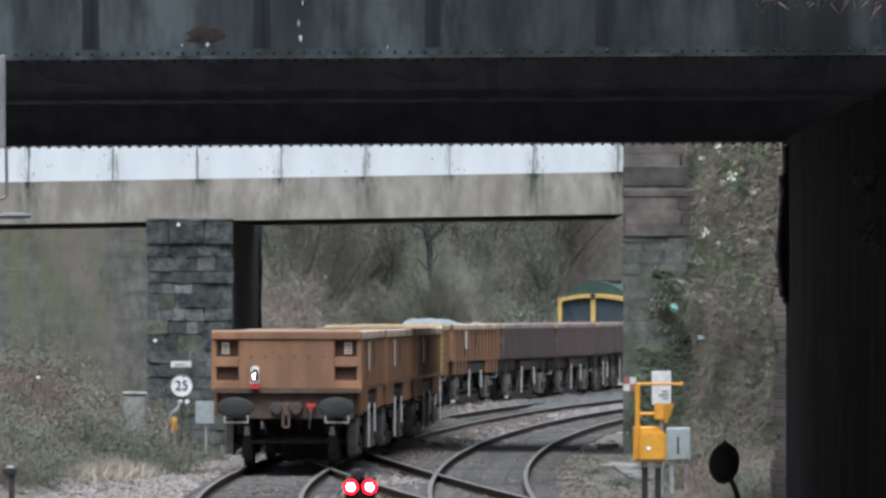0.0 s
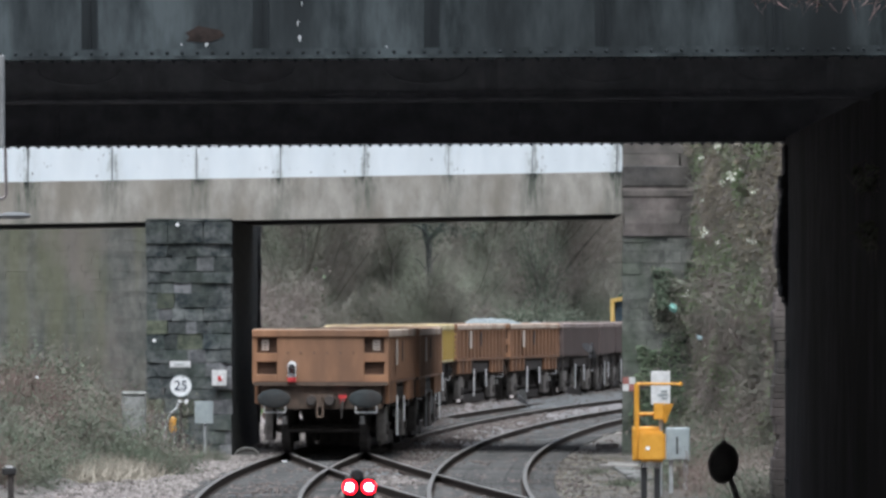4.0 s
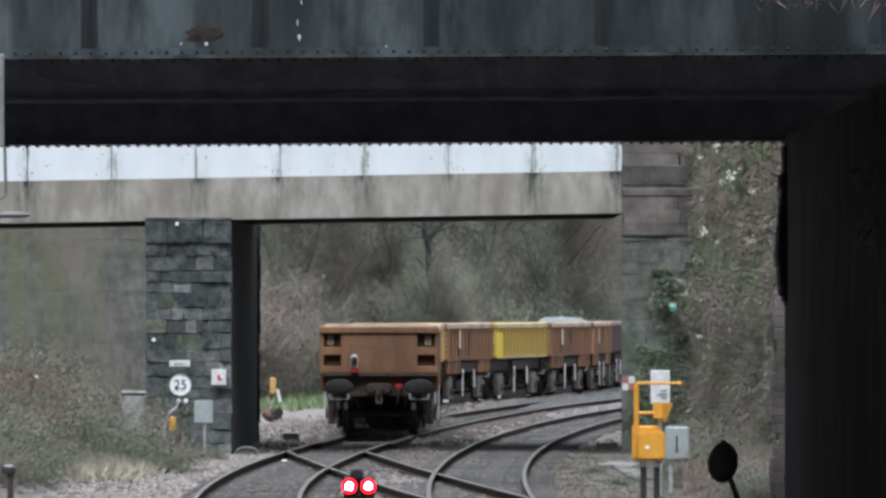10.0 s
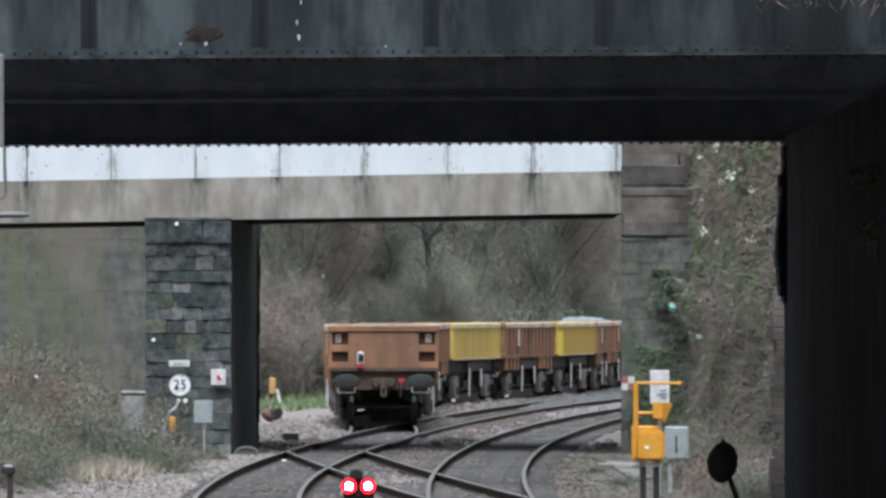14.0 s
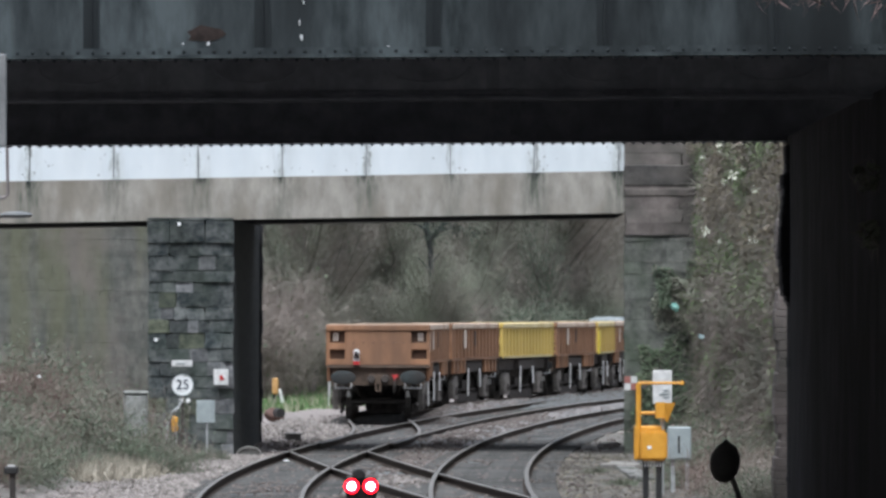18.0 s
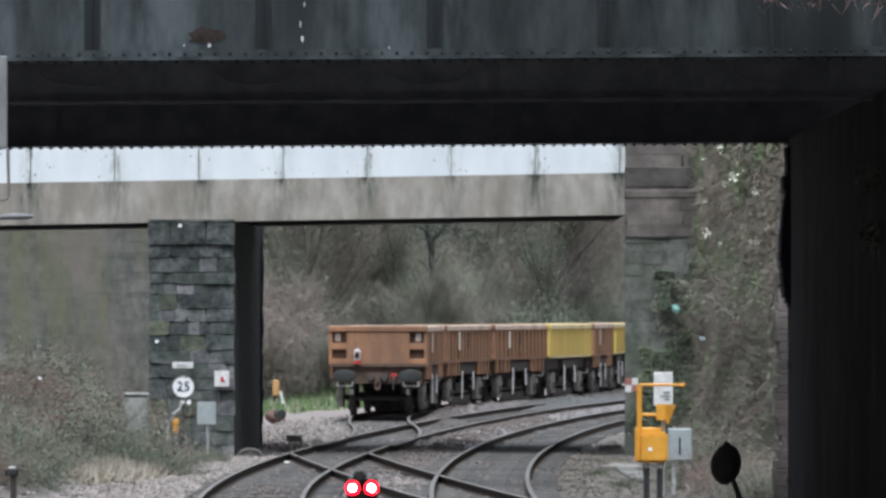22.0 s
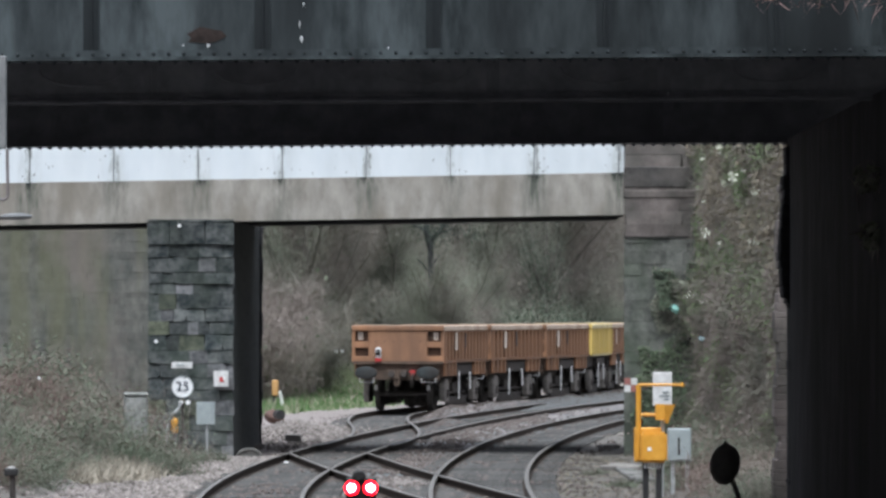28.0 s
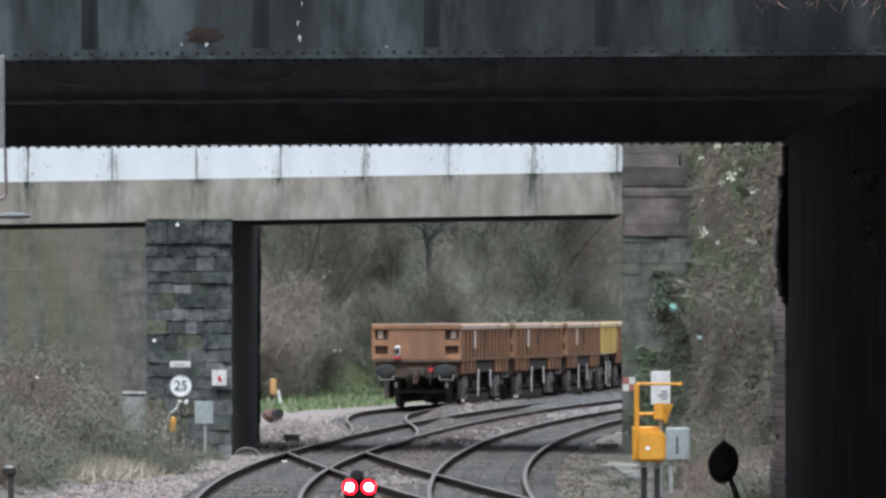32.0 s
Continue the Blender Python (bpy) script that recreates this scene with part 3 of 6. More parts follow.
abut = thing("bridge_abutment", "brown sandstone bridge abutment with creepers", "abutment", kind="structure")
AX0, AX1 = (1101 - 784) * D2 / FOCAL, (1250 - 784) * D2 / FOCAL
b = B()
pts = [(AX0 + 0.03, D2 + 0.03), (9.0, D2 + 0.03), (9.0, D2 + 8.5), (AX0 + 0.36, D2 + 8.5)]
lo = [b.verts.new((x, y, -0.6)) for x, y in pts]
hi = [b.verts.new((x, y, 7.0)) for x, y in pts]
for i in range(4):
    j = (i + 1) % 4
    b.faces.new((lo[i], lo[j], hi[j], hi[i]))
b.faces.new(hi)
part("core", b, MORTAR, abut)

# ---- bridge 1: riveted steel girders, close by ----
Z1, DN, DF = 4.78, 45.4, 68.2
GRADE = radians(0.33)
bridge_1 = thing("railway_bridge", "old riveted steel girder bridge in blue-grey paint", "bridge", pose(0, 0, 0, 0, -0.33, 0), kind="structure")


def girder(y, mat, web_h, label, pitch, rivets, face=True, x0=-9.0, x1=7.0):
    b = B()
    box(b, ((x0 + x1) / 2, y + 0.1, Z1 + web_h / 2), (x1 - x0, 0.03, web_h))
    g = part("girder_web", b, mat, bridge_1, label)
    b = B()
    box(b, ((x0 + x1) / 2, y + 0.1, Z1 + 0.015), (x1 - x0, 0.36, 0.03))
    box(b, ((x0 + x1) / 2, y + 0.04, Z1 + 0.06), (x1 - x0, 0.012, 0.06))
    part("bottom_flange", b, mat, bridge_1)
    x = x0 + 0.3
    b = B()
    box(b, (0, 0.02, 0), (0.13, 0.02, web_h - 0.1))
    box(b, (0, 0.005, 0), (0.02, 0.05, web_h - 0.1))
    stiff = mesh_of("stiffener", b, STIFF if mat is GIRDER else mat)
    n0 = math.floor((x0 - STIFF0) / pitch) + 1
    while STIFF0 + n0 * pitch < x1:
        part("stiffener", stiff, mat, bridge_1, at=pose(STIFF0 + n0 * pitch, y + 0.055, Z1 + 0.03 + web_h / 2))
        n0 += 1
    vs, fs = [], []
    x = x0
    while x < x1:
        for cx, cy, cz, ax in rivets:
            base = len(vs)
            for i in range(6):
                a = i * 1.0472
                if ax == "y":
                    vs.append((x + cx + 0.017 * math.cos(a), y + cy, Z1 + cz + 0.017 * math.sin(a)))
                else:
                    vs.append((x + cx + 0.03 * math.cos(a), y + cy + 0.03 * math.sin(a), Z1 + cz))
            tip = (x + cx, y + cy - 0.011, Z1 + cz) if ax == "y" else (x + cx, y + cy, Z1 + cz - 0.034)
            vs.append(tip)
            fs += [(base + i, base + (i + 1) % 6, base + 6) for i in range(6)]
        x += 0.125
    tagged(part("rivets", raw_mesh("rivets", vs, fs, STIFF if mat is GIRDER else mat), mat, bridge_1), kind="stuff")




def tone_spread(m):
    """Paler tone on one end of the web and darker on the other, with a ragged border."""
    n, k = m.node_tree.nodes, m.node_tree.links
    p = n["Principled BSDF"]
    geo = n.new("ShaderNodeNewGeometry")
    xyz = n.new("ShaderNodeSeparateXYZ")
    k.new(geo.outputs["Position"], xyz.inputs[0])
    t = n.new("ShaderNodeTexNoise")
    t.inputs["Scale"].default_value, t.inputs["Detail"].default_value = 0.9, 6
    k.new(geo.outputs["Position"], t.inputs["Vector"])
    add = n.new("ShaderNodeMath")
    add.operation = "MULTIPLY_ADD"
    k.new(t.outputs["Fac"], add.inputs[0])
    add.inputs[1].default_value = 5.0
    k.new(xyz.outputs[0], add.inputs[2])
    r = n.new("ShaderNodeMapRange")
    r.inputs["From Min"].default_value, r.inputs["From Max"].default_value = -1.5, 6.5
    r.inputs["To Min"].default_value, r.inputs["To Max"].default_value = 1.3, 0.6
    k.new(add.outputs[0], r.inputs["Value"])
    hv = n.new("ShaderNodeHueSaturation")
    k.new(r.outputs[0], hv.inputs["Value"])
    k.new(p.inputs["Base Color"].links[0].from_socket, hv.inputs["Color"])
    k.new(hv.outputs[0], p.inputs["Base Color"])


tone_spread(GIRDER)
STIFF = surf("stained_stiffener", (0.008, 0.010, 0.012), (0.035, 0.042, 0.046), 4.0, 0.75, 0, 0.2, (0.006, 0.007, 0.008), 1.5, 0.8, (1, 1, 0.2))
STIFF0 = (163 - 784) * DN / FOCAL
girder(DN, GIRDER, 1.6, "blue-grey plate girder with stained riveted web", 1.415, [(0, 0.033, 0.055, "y"), (0.06, -0.06, 0.0, "z")])
girder(54.6, SOOT, 0.62, "sooty cross girder below the deck", 1.7, [(0, 0.033, 0.08, "y")])
girder(DF, SOOT, 0.62, "sooty far girder with rivet heads along its edge", 1.9, [(0, 0.033, 0.08, "y"), (0.0, -0.06, 0.0, "z"), (0.0, 0.24, 0.0, "z")])
b = B()
box(b, (-1, (DN + DF) / 2 + 0.2, Z1 + 0.75), (16, DF - DN - 0.1, 0.24))
part("deck", b, SOOT, bridge_1, "dark steel deck seen from below")
CHIP = surf("bare_white_scratch", (0.45, 0.47, 0.48), (0.6, 0.62, 0.63), 30, 0.7)
PATCH = surf("rusted_patch", (0.018, 0.014, 0.013), (0.042, 0.031, 0.028), 12, 0.9, 0, 0.3)


def mark(px, py, w, h, mat, name, label, seed):
    """A ragged mark on the near girder's web."""
    rr = random.Random(seed)
    k = DN / FOCAL
    b = B()
    cx, cz = (px - 784) * k, EYE - (py - 556) * k
    cz += cx * math.sin(GRADE) * -1
    n = 11
    b.faces.new([b.verts.new((cx + w * k * math.cos(6.2832 * i / n) * rr.uniform(0.5, 1.1), DN + 0.080, cz + h * k * math.sin(6.2832 * i / n) * rr.uniform(0.5, 1.1))) for i in range(n)])
    part(name, b, mat, bridge_1, label)


for i, (px, py, w, h) in enumerate(((536, 66, 4, 9), (533, 40, 2, 9), (371, 78, 5, 6), (326, 78, 2, 3), (690, 84, 2, 6), (540, 5, 1.5, 6))):
    mark(px, py, w * 0.7, h * 0.75, CHIP, "scratch", "white scratch in the paint", i)
mark(362, 62, 40, 17, PATCH, "rust_patch", "dark rusted patch", 20)
# hanging arched plates between the cross girders
for i in range(8):
    b = B()
    cx = (760 - 784) * 54.6 / FOCAL + (i - 4) * 1.72
    for k in range(8):
        a0, a1 = math.pi * (1 + k / 8), math.pi * (1 + (k + 1) / 8)
        p = [(cx + 0.42 * math.cos(a), 54.55, Z1 + 0.34 + 0.16 * math.sin(a)) for a in (a0, a1)]
        tube(b, p[0], p[1], 0.012, 0.012, 5)
    part("bracket_arc", b, SOOT, bridge_1)

wall = thing("bridge_abutment", "black stone wall under the steel bridge", "abutment", kind="structure")
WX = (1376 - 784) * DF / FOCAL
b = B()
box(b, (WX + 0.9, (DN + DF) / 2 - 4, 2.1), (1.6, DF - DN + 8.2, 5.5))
part("core", b, WALL_BLACK, wall)
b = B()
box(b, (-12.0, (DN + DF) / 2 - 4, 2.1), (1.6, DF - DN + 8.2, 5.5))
part("core", b, WALL_BLACK, wall)

rq = random.Random(78)
z = -0.2
while z < 4.7:
    h = rq.uniform(0.05, 0.16)
    b = B()
    box(b, (WX + 0.12 + 0.07 * smooth_step(4.25, 4.45, z) - 0.05 * abs(math.sin(z * 2.3)) - rq.uniform(0, 0.02) + 0.11 * smooth_step(2.9, 2.6, z), DF - 0.2, z + h / 2), (0.16, rq.uniform(0.5, 0.6), h + 0.02))
    part("quoin", bevelled(b, 0.02), STONE_DARK, wall)
    z += h

z = -0.2
while z < 4.7:
    h = rq.uniform(0.05, 0.16)
    b = B()
    box(b, ((1372 - 784) * (DF + 2.6) / FOCAL + 0.20 - 0.08 * abs(math.sin(z * 3.1)) - rq.uniform(0, 0.025) + 0.04 * smooth_step(2.0, 3.2, z) + 0.12 * smooth_step(4.25, 4.45, z), DF + 2.6, z + h / 2), (0.34, 0.5, h + 0.02))
    part("footing_stone", bevelled(b, 0.02), SANDSTONE, wall, "brown stone at the wall's foot")
    z += h

# retaining wall between the two bridges
ret = thing("retaining_wall", "stone retaining wall overgrown with creepers", "wall", kind="structure")
b = B()
p0, p1 = Vector(((1412 - 784) * 84.0 / FOCAL, 84.0, 0)), Vector(((1240 - 784) * D2 / FOCAL, D2 + 0.2, 0))
d = (p1 - p0).normalized()
nrm = Vector((d.y, -d.x, 0))
v = [b.verts.new((p + nrm * o) + Vector((0, 0, z))) for p in (p0, p1) for o in (0, 1.0) for z in (-0.5, 6.6)]
for f in ((0, 1, 3, 2), (4, 6, 7, 5), (0, 4, 5, 1), (2, 3, 7, 6), (0, 2, 6, 4), (1, 5, 7, 3)):
    b.faces.new([v[i] for i in f])
part("core", b, EARTH, ret)
b = B()
box(b, (p0.x + 4.0, p0.y - 0.5, 3.0), (8.0, 1.0, 7.2))
part("wing", b, SANDSTONE, ret)


# ---- wagons ----
PITCH, HALF = 8.584, 3.99
WB, WR = 2.62, 0.47


PEACH = surf("dusty_pale_panel", (0.52, 0.43, 0.37), (0.66, 0.57, 0.50), 6, 0.75, 0, 0.1)


def ballast_wagon(label, paint, sheet, frame_paint, rim, ribs=13, plain=False, skirt=True, tabs=False):
    w = thing("ballast_wagon", label, "wagon", group="wagons of the train")
    for s in (-1, 1):
        y = s * HALF
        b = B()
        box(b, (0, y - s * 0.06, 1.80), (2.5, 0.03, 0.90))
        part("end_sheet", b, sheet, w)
        b = B()
        box(b, (0, y, 1.80), (1.66, 0.10, 0.84))
        part("end_panel", bevelled(b, 0.008), paint, w, "broad flat end panel")
        bt = B()
        tube(bt, (0, 0, 0), (0, s * 0.02, 0), 0.02, 0.016, 6)
        bolt = mesh_of("bolt", bt, ORANGE_DIRTY)
        for k in range(6):
            part("bolt", bolt, ORANGE_DIRTY, w, at=pose(-0.62 + 0.25 * k, y + s * 0.05, 1.93))
        for q in (-1, 1):
            b = B()
            box(b, (q * 0.74, s * 3.3, 0.64), (0.1, 0.04, 0.15), taper=0.7)
            part("hanger_shoe", b, PALE, w, "pale brake hanger above the wheel")
            for zz, hh in ((1.845, 0.17), (1.45, 0.14)):
                b = B()
                box(b, (q * 1.04, y, zz), (0.42, 0.09, hh))
                part("pocket_bar", bevelled(b, 0.008), paint, w)
        b = B()
        box(b, (0, s * HALF, 1.345), (2.56, 0.14, 0.07))
        part("end_ledge", b, frame_paint, w)
        b = B()
        box(b, (0, s * (HALF - 0.1), 1.09), (2.3, 0.12, 0.44))
        part("buffer_beam", b, frame_paint, w, "grimy dark buffer beam")
        b = B()
        box(b, (0, s * (HALF + 0.02), 1.08), (0.5, 0.1, 0.14))
        box(b, (0, s * (HALF + 0.1), 1.02), (0.07, 0.22, 0.2))
        bar(b, [(-0.05, s * (HALF + 0.16), 1.0), (-0.05, s * (HALF + 0.2), 0.72), (0.05, s * (HALF + 0.2), 0.72), (0.05, s * (HALF + 0.16), 1.0)], 0.022)
        for q in (-1, 1):
            bb = B()
            tube(bb, (q * 0.17, s * (HALF - 0.02), 1.03), (q * 0.17, s * (HALF + 0.12), 1.03), 0.11, 0.09, 12)
            part("coupling_boss", bb, UNDER, w)
        part("coupling", b, ORANGE_DIRTY, w, "rusty draw hook with hanging link")
        b = B()
        bar(b, [(0.42, s * (HALF - 0.02), 1.1), (0.43, s * (HALF + 0.09), 1.06), (0.41, s * (HALF + 0.12), 0.86), (0.40, s * (HALF + 0.08), 0.7)], 0.022)
        hose = part("brake_hose", b, UNDER, w)
        b = B()
        box(b, (0.42, s * (HALF + 0.06), 1.10), (0.15, 0.1, 0.06))
        box(b, (0.42, s * (HALF + 0.06), 1.05), (0.07, 0.08, 0.1))
        part("hose_valve", b, RED, hose, "red hose valve")
        for q in (-1, 1):
            b = B()
            tube(b, (q * 0.87, s * (HALF - 0.08), 1.06), (q * 0.87, s * (HALF + 0.2), 1.06), 0.11, 0.09, 10)
            buf = part("buffer", b, UNDER, w)
            b = B()
            bmesh.ops.create_uvsphere(b, u_segments=16, v_segments=8, radius=1.0)
            for v in b.verts:
                v.co = Vector((q * 0.87 + v.co.x * 0.32, s * (HALF + 0.23) + v.co.y * 0.05, 1.06 + v.co.z * 0.18))
            part("buffer_head", b, BUFFER, buf, "oval greased buffer head")
            b = B()
            bar(b, [(q * 0.87 - 0.2, s * (HALF + 0.05), 0.92), (q * 0.87 - 0.2, s * (HALF + 0.07), 0.80), (q * 0.87 + 0.2, s * (HALF + 0.07), 0.80), (q * 0.87 + 0.2, s * (HALF + 0.05), 0.92)], 0.014)
            part("step_iron", b, PALE, w, "pale bent step iron")
            b = B()
            box(b, (q * 1.255, s * (HALF - 0.02), 1.79), (0.09, 0.12, 0.9))
            part("corner_post", bevelled(b, 0.012), paint, w)
            b = B()
            box(b, (q * 1.06, s * (HALF - 0.035), 2.08), (0.13, 0.012, 0.2))
            nt = part("notice", b, PEACH, w, "small pale notice plate")
            b = B()
            for i in range(3):
                box(b, (q * 1.06, s * (HALF - 0.026), 2.13 - i * 0.055), (0.08, 0.008, 0.022))
            part("print_bar", b, DUSTY, nt)
        b = B()
        box(b, (0, s * HALF, 2.30), (2.60, 0.16, 0.15))
        part("top_rail", bevelled(b, 0.02), rim if plain else paint, w)
        b = B()
        box(b, (0, s * HALF, 2.38), (2.56, 0.12, 0.02))
        part("dust_cap", b, rim, w, "pale dust along the top edge")
    for q in (-1, 1):
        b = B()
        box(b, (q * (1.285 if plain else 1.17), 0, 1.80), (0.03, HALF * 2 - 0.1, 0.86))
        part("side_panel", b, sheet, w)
        if plain:
            for yy in (-3.0, -0.9, 1.2, 3.0):
                b = B()
                tube(b, (q * 1.12, yy - 0.28, 0.35), (q * 1.14, yy, 1.25), 0.025, 0.02, 6)
                tube(b, (q * 1.12, yy + 0.28, 0.35), (q * 1.14, yy, 1.25), 0.025, 0.02, 6)
                part("brake_strut", b, DUSTY, w, "thin slanting strut pair below the side")
        b = B()
        box(b, (q * 1.25, 0, 2.30), (0.12, HALF * 2 - 0.2, 0.15))
        part("top_rail", bevelled(b, 0.02), rim, w, "dust-covered top rail")
        b = B()
        box(b, (q * 1.24, 0, 1.37), (0.07, HALF * 2 - 0.2, 0.07))
        part("bottom_rail", b, rim if tabs else paint, w)
        rb = B()
        box(rb, (0, 0, 0), (0.12, 0.19, 0.84), taper=1.0)
        rm = mesh_of("side_rib", bevelled(rb, 0.01), paint)
        for i in range(ribs):
            part("side_rib", rm, paint, w, at=pose(q * 1.235, -HALF + 0.42 + i * (2 * HALF - 0.84) / (ribs - 1), 1.8))
        if skirt:
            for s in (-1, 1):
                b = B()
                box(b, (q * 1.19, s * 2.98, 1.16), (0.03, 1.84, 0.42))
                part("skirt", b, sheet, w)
                for k in range(4):
                    b = B()
                    box(b, (q * 1.235, s * (HALF - 0.42 - k * (2 * HALF - 0.84) / (ribs - 1)), 1.16), (0.1, 0.19, 0.40))
                    part("skirt_rib", bevelled(b, 0.01), paint, w)
        b = B()
        box(b, (q * 1.0, 0, 1.13), (0.12, HALF * 2 - 0.4, 0.3))
        box(b, (q * 1.14, 0.2, 1.12), (0.14, 2.6, 0.26))
        part("solebar", b, UNDER, w, "dark solebar")
        for k, yy in enumerate((-1.25, 0.75)):
            b = B()
            box(b, (0, 0, 0), (0.03, 0.08, 0.5 if k else 0.78))
            part("brake_lever", b, WHITE if k else PALE, w, "white brake lever" if k else "pale grey brake lever", at=pose(q * 1.27, yy + 0.06, 0.8 if k else 0.7, 9 if k else -6, 0, 0))
        if tabs:
            for k in range(5):
                b = B()
                box(b, (q * 1.29, HALF - 0.02, 1.5 + k * 0.15), (0.12, 0.08, 0.05))
                part("end_tab", b, paint, w)
        elif not plain:
            b = B()
            box(b, (q * 1.315, -HALF + 2.05, 1.93), (0.012, 0.34, 0.5))
            part("data_panel", b, PEACH, w, "pale data panel")
            b = B()
            box(b, (q * 1.315, -HALF + 3.7, 1.95), (0.012, 0.2, 0.42))
            part("data_panel", b, UNDER, w, "dark data panel")
        for s in (-1, 1):
            for dy in (-0.24, 0.24):
                b = B()
                box(b, (q * 1.0, s * WB + dy, 0.72), (0.04, 0.1, 0.62))
                part("axle_guard", b, UNDER, w)
            b = B()
            prof = [(-0.36, 0.24), (0.36, 0.24), (0.42, 0.5), (0.38, 0.76), (0.2, 0.88), (-0.2, 0.88), (-0.38, 0.76), (-0.42, 0.5)]
            ring = [[b.verts.new((q * xx, s * WB + yy * kk, zz)) for yy, zz in prof] for xx, kk in ((1.0, 1.0), (1.13, 0.96), (1.16, 0.8))]
            for r0, r1 in zip(ring, ring[1:]):
                for i in range(8):
                    b.faces.new((r0[i], r0[(i + 1) % 8], r1[(i + 1) % 8], r1[i]))
            b.faces.new(ring[0])
            b.faces.new(ring[2])
            saddle = part("suspension_saddle", b, DUSTY, w, "dusty rounded suspension saddle")
            b = B()
            tube(b, (q * 1.15, s * WB, 0.47), (q * 1.2, s * WB, 0.47), 0.13, 0.11, 12)
            part("axle_cap", b, UNDER, saddle)
    b = B()
    box(b, (0, 0, 1.33), (2.4, HALF * 2 - 0.3, 0.06))
    part("floor", b, UNDER, w)
    b = B()
    box(b, (0, 0.3, 0.86), (1.3, 1.6, 0.46), taper=0.8)
    tube(b, (-0.5, -1.3, 0.85), (0.5, -1.3, 0.85), 0.2, 0.2, 10)
    part("brake_gear", b, UNDER, w)
    for q in (-1, 1):
        b = B()
        box(b, (q * 0.9, 0, 0.47), (0.06, 4.4, 0.07))
        # This low box is added to fill the shaded gap above the rail.
        box(b, (q * 0.94, 0.3, 0.24), (0.08, 3.4, 0.24))
        box(b, (q * 0.9, 0.1, 0.62), (0.1, 0.9, 0.26))
        part("brake_rod", bevelled(b, 0.015), IRON_SHADE, w, "dark brake rodding with an added shade block below it")
    for yy in (-WB - 0.56, -WB + 0.56, WB - 0.56, WB + 0.56):
        b = B()
        tube(b, (-0.72, yy, 0.45), (0.72, yy, 0.45), 0.035, 0.035, 8)
        for q in (-1, 1):
            box(b, (q * 0.74, yy, 0.5), (0.1, 0.09, 0.34), taper=0.8)
            tube(b, (q * 0.74, yy, 0.6), (q * 0.74, yy * 1.02, 1.1), 0.022, 0.022, 6)
        part("brake_beam", b, IRON_SHADE, w, "dark brake beam with blocks at the wheels")
    # Added dark block: fills the space below the floor where only shade lies.
    b = B()
    box(b, (0, 0, 0.86), (1.0, 3.6, 0.62), taper=1.35)
    part("under_trough", bevelled(b, 0.04), IRON_SHADE, w, "added dark block for the shade below the floor")
    # Another added dark block, in place of the shade low between the axles.
    b = B()
    box(b, (0.16, -1.2, 0.3), (0.86, 0.3, 0.4), taper=1.15)
    part("hopper_door", bevelled(b, 0.03), IRON_SHADE, w, "added low dark block for the shade between the axles")
    for q in (-0.26, 0.12, 0.42):
        b = B()
        box(b, (q, -2.1, 0.55), (0.14, 0.2, 0.66), taper=1.3)
        part("hanger_bracket", bevelled(b, 0.02), IRON_SHADE, w, "dark bracket hanging from the underframe")
    for s in (-1, 1):
        b = B()
        box(b, (0, s * 3.3, 1.05), (1.7, 0.7, 0.4))
        part("end_trough", bevelled(b, 0.03), UNDER, w)
    for s in (-1, 1):
        b = B()
        for q in (-1, 1):
            tube(b, (q * 0.69, 0, 0), (q * 0.82, 0, 0), WR, WR - 0.006, 28)
            tube(b, (q * 0.665, 0, 0), (q * 0.69, 0, 0), WR + 0.028, WR + 0.028, 28)
            tube(b, (q * 0.82, 0, 0), (q * 0.845, 0, 0), 0.17, 0.14, 12)
            for k in range(4):
                a = k * math.pi / 2
                box(b, (q * 0.825, 0.28 * math.cos(a), 0.28 * math.sin(a)), (0.02, 0.1, 0.1))
        tube(b, (-0.95, 0, 0), (0.95, 0, 0), 0.085, 0.085, 12)
        part("wheelset", b, WHEEL, w, "dark steel wheelset", at=pose(0, s * WB, WR))
    return w


# Ochre sheet, darkened for the shade between its ribs.
OCHRE_SHEET = surf("shaded_ochre_sheet", (0.20, 0.13, 0.035), (0.30, 0.20, 0.055), 3.0, 0.7, 0, 0.1, (0.11, 0.065, 0.035), 0.8, 0.5, (1, 1, 0.4))
PROTO = {
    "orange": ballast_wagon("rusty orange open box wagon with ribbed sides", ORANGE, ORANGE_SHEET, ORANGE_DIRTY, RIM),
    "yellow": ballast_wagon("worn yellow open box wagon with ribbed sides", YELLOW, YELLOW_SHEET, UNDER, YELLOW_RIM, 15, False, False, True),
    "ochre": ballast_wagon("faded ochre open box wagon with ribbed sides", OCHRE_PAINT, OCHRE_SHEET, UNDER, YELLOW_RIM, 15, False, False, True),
    "brown": ballast_wagon("dull brown open box wagon with plain sides", BROWN, BROWN, UNDER, BROWN_RIM, 7, True, False),
}
ORDER = ["orange", "orange", "orange", "yellow", "orange", "ochre", "orange", "orange"] + ["brown"] * 4
TRAIN = []
for i, kind in enumerate(ORDER):
    TRAIN.append(PROTO[kind] if kind not in ORDER[:i] else copy_thing(PROTO[kind], pose(0, 0, 0)))
# a bright yellow strip at the rear end of one yellow wagon
b = B()
box(b, (1.272, -HALF + 0.42, 1.72), (0.1, 0.8, 0.76))
part("fresh_corner", b, YELLOW_BRIGHT, TRAIN[5], "bright yellow corner")

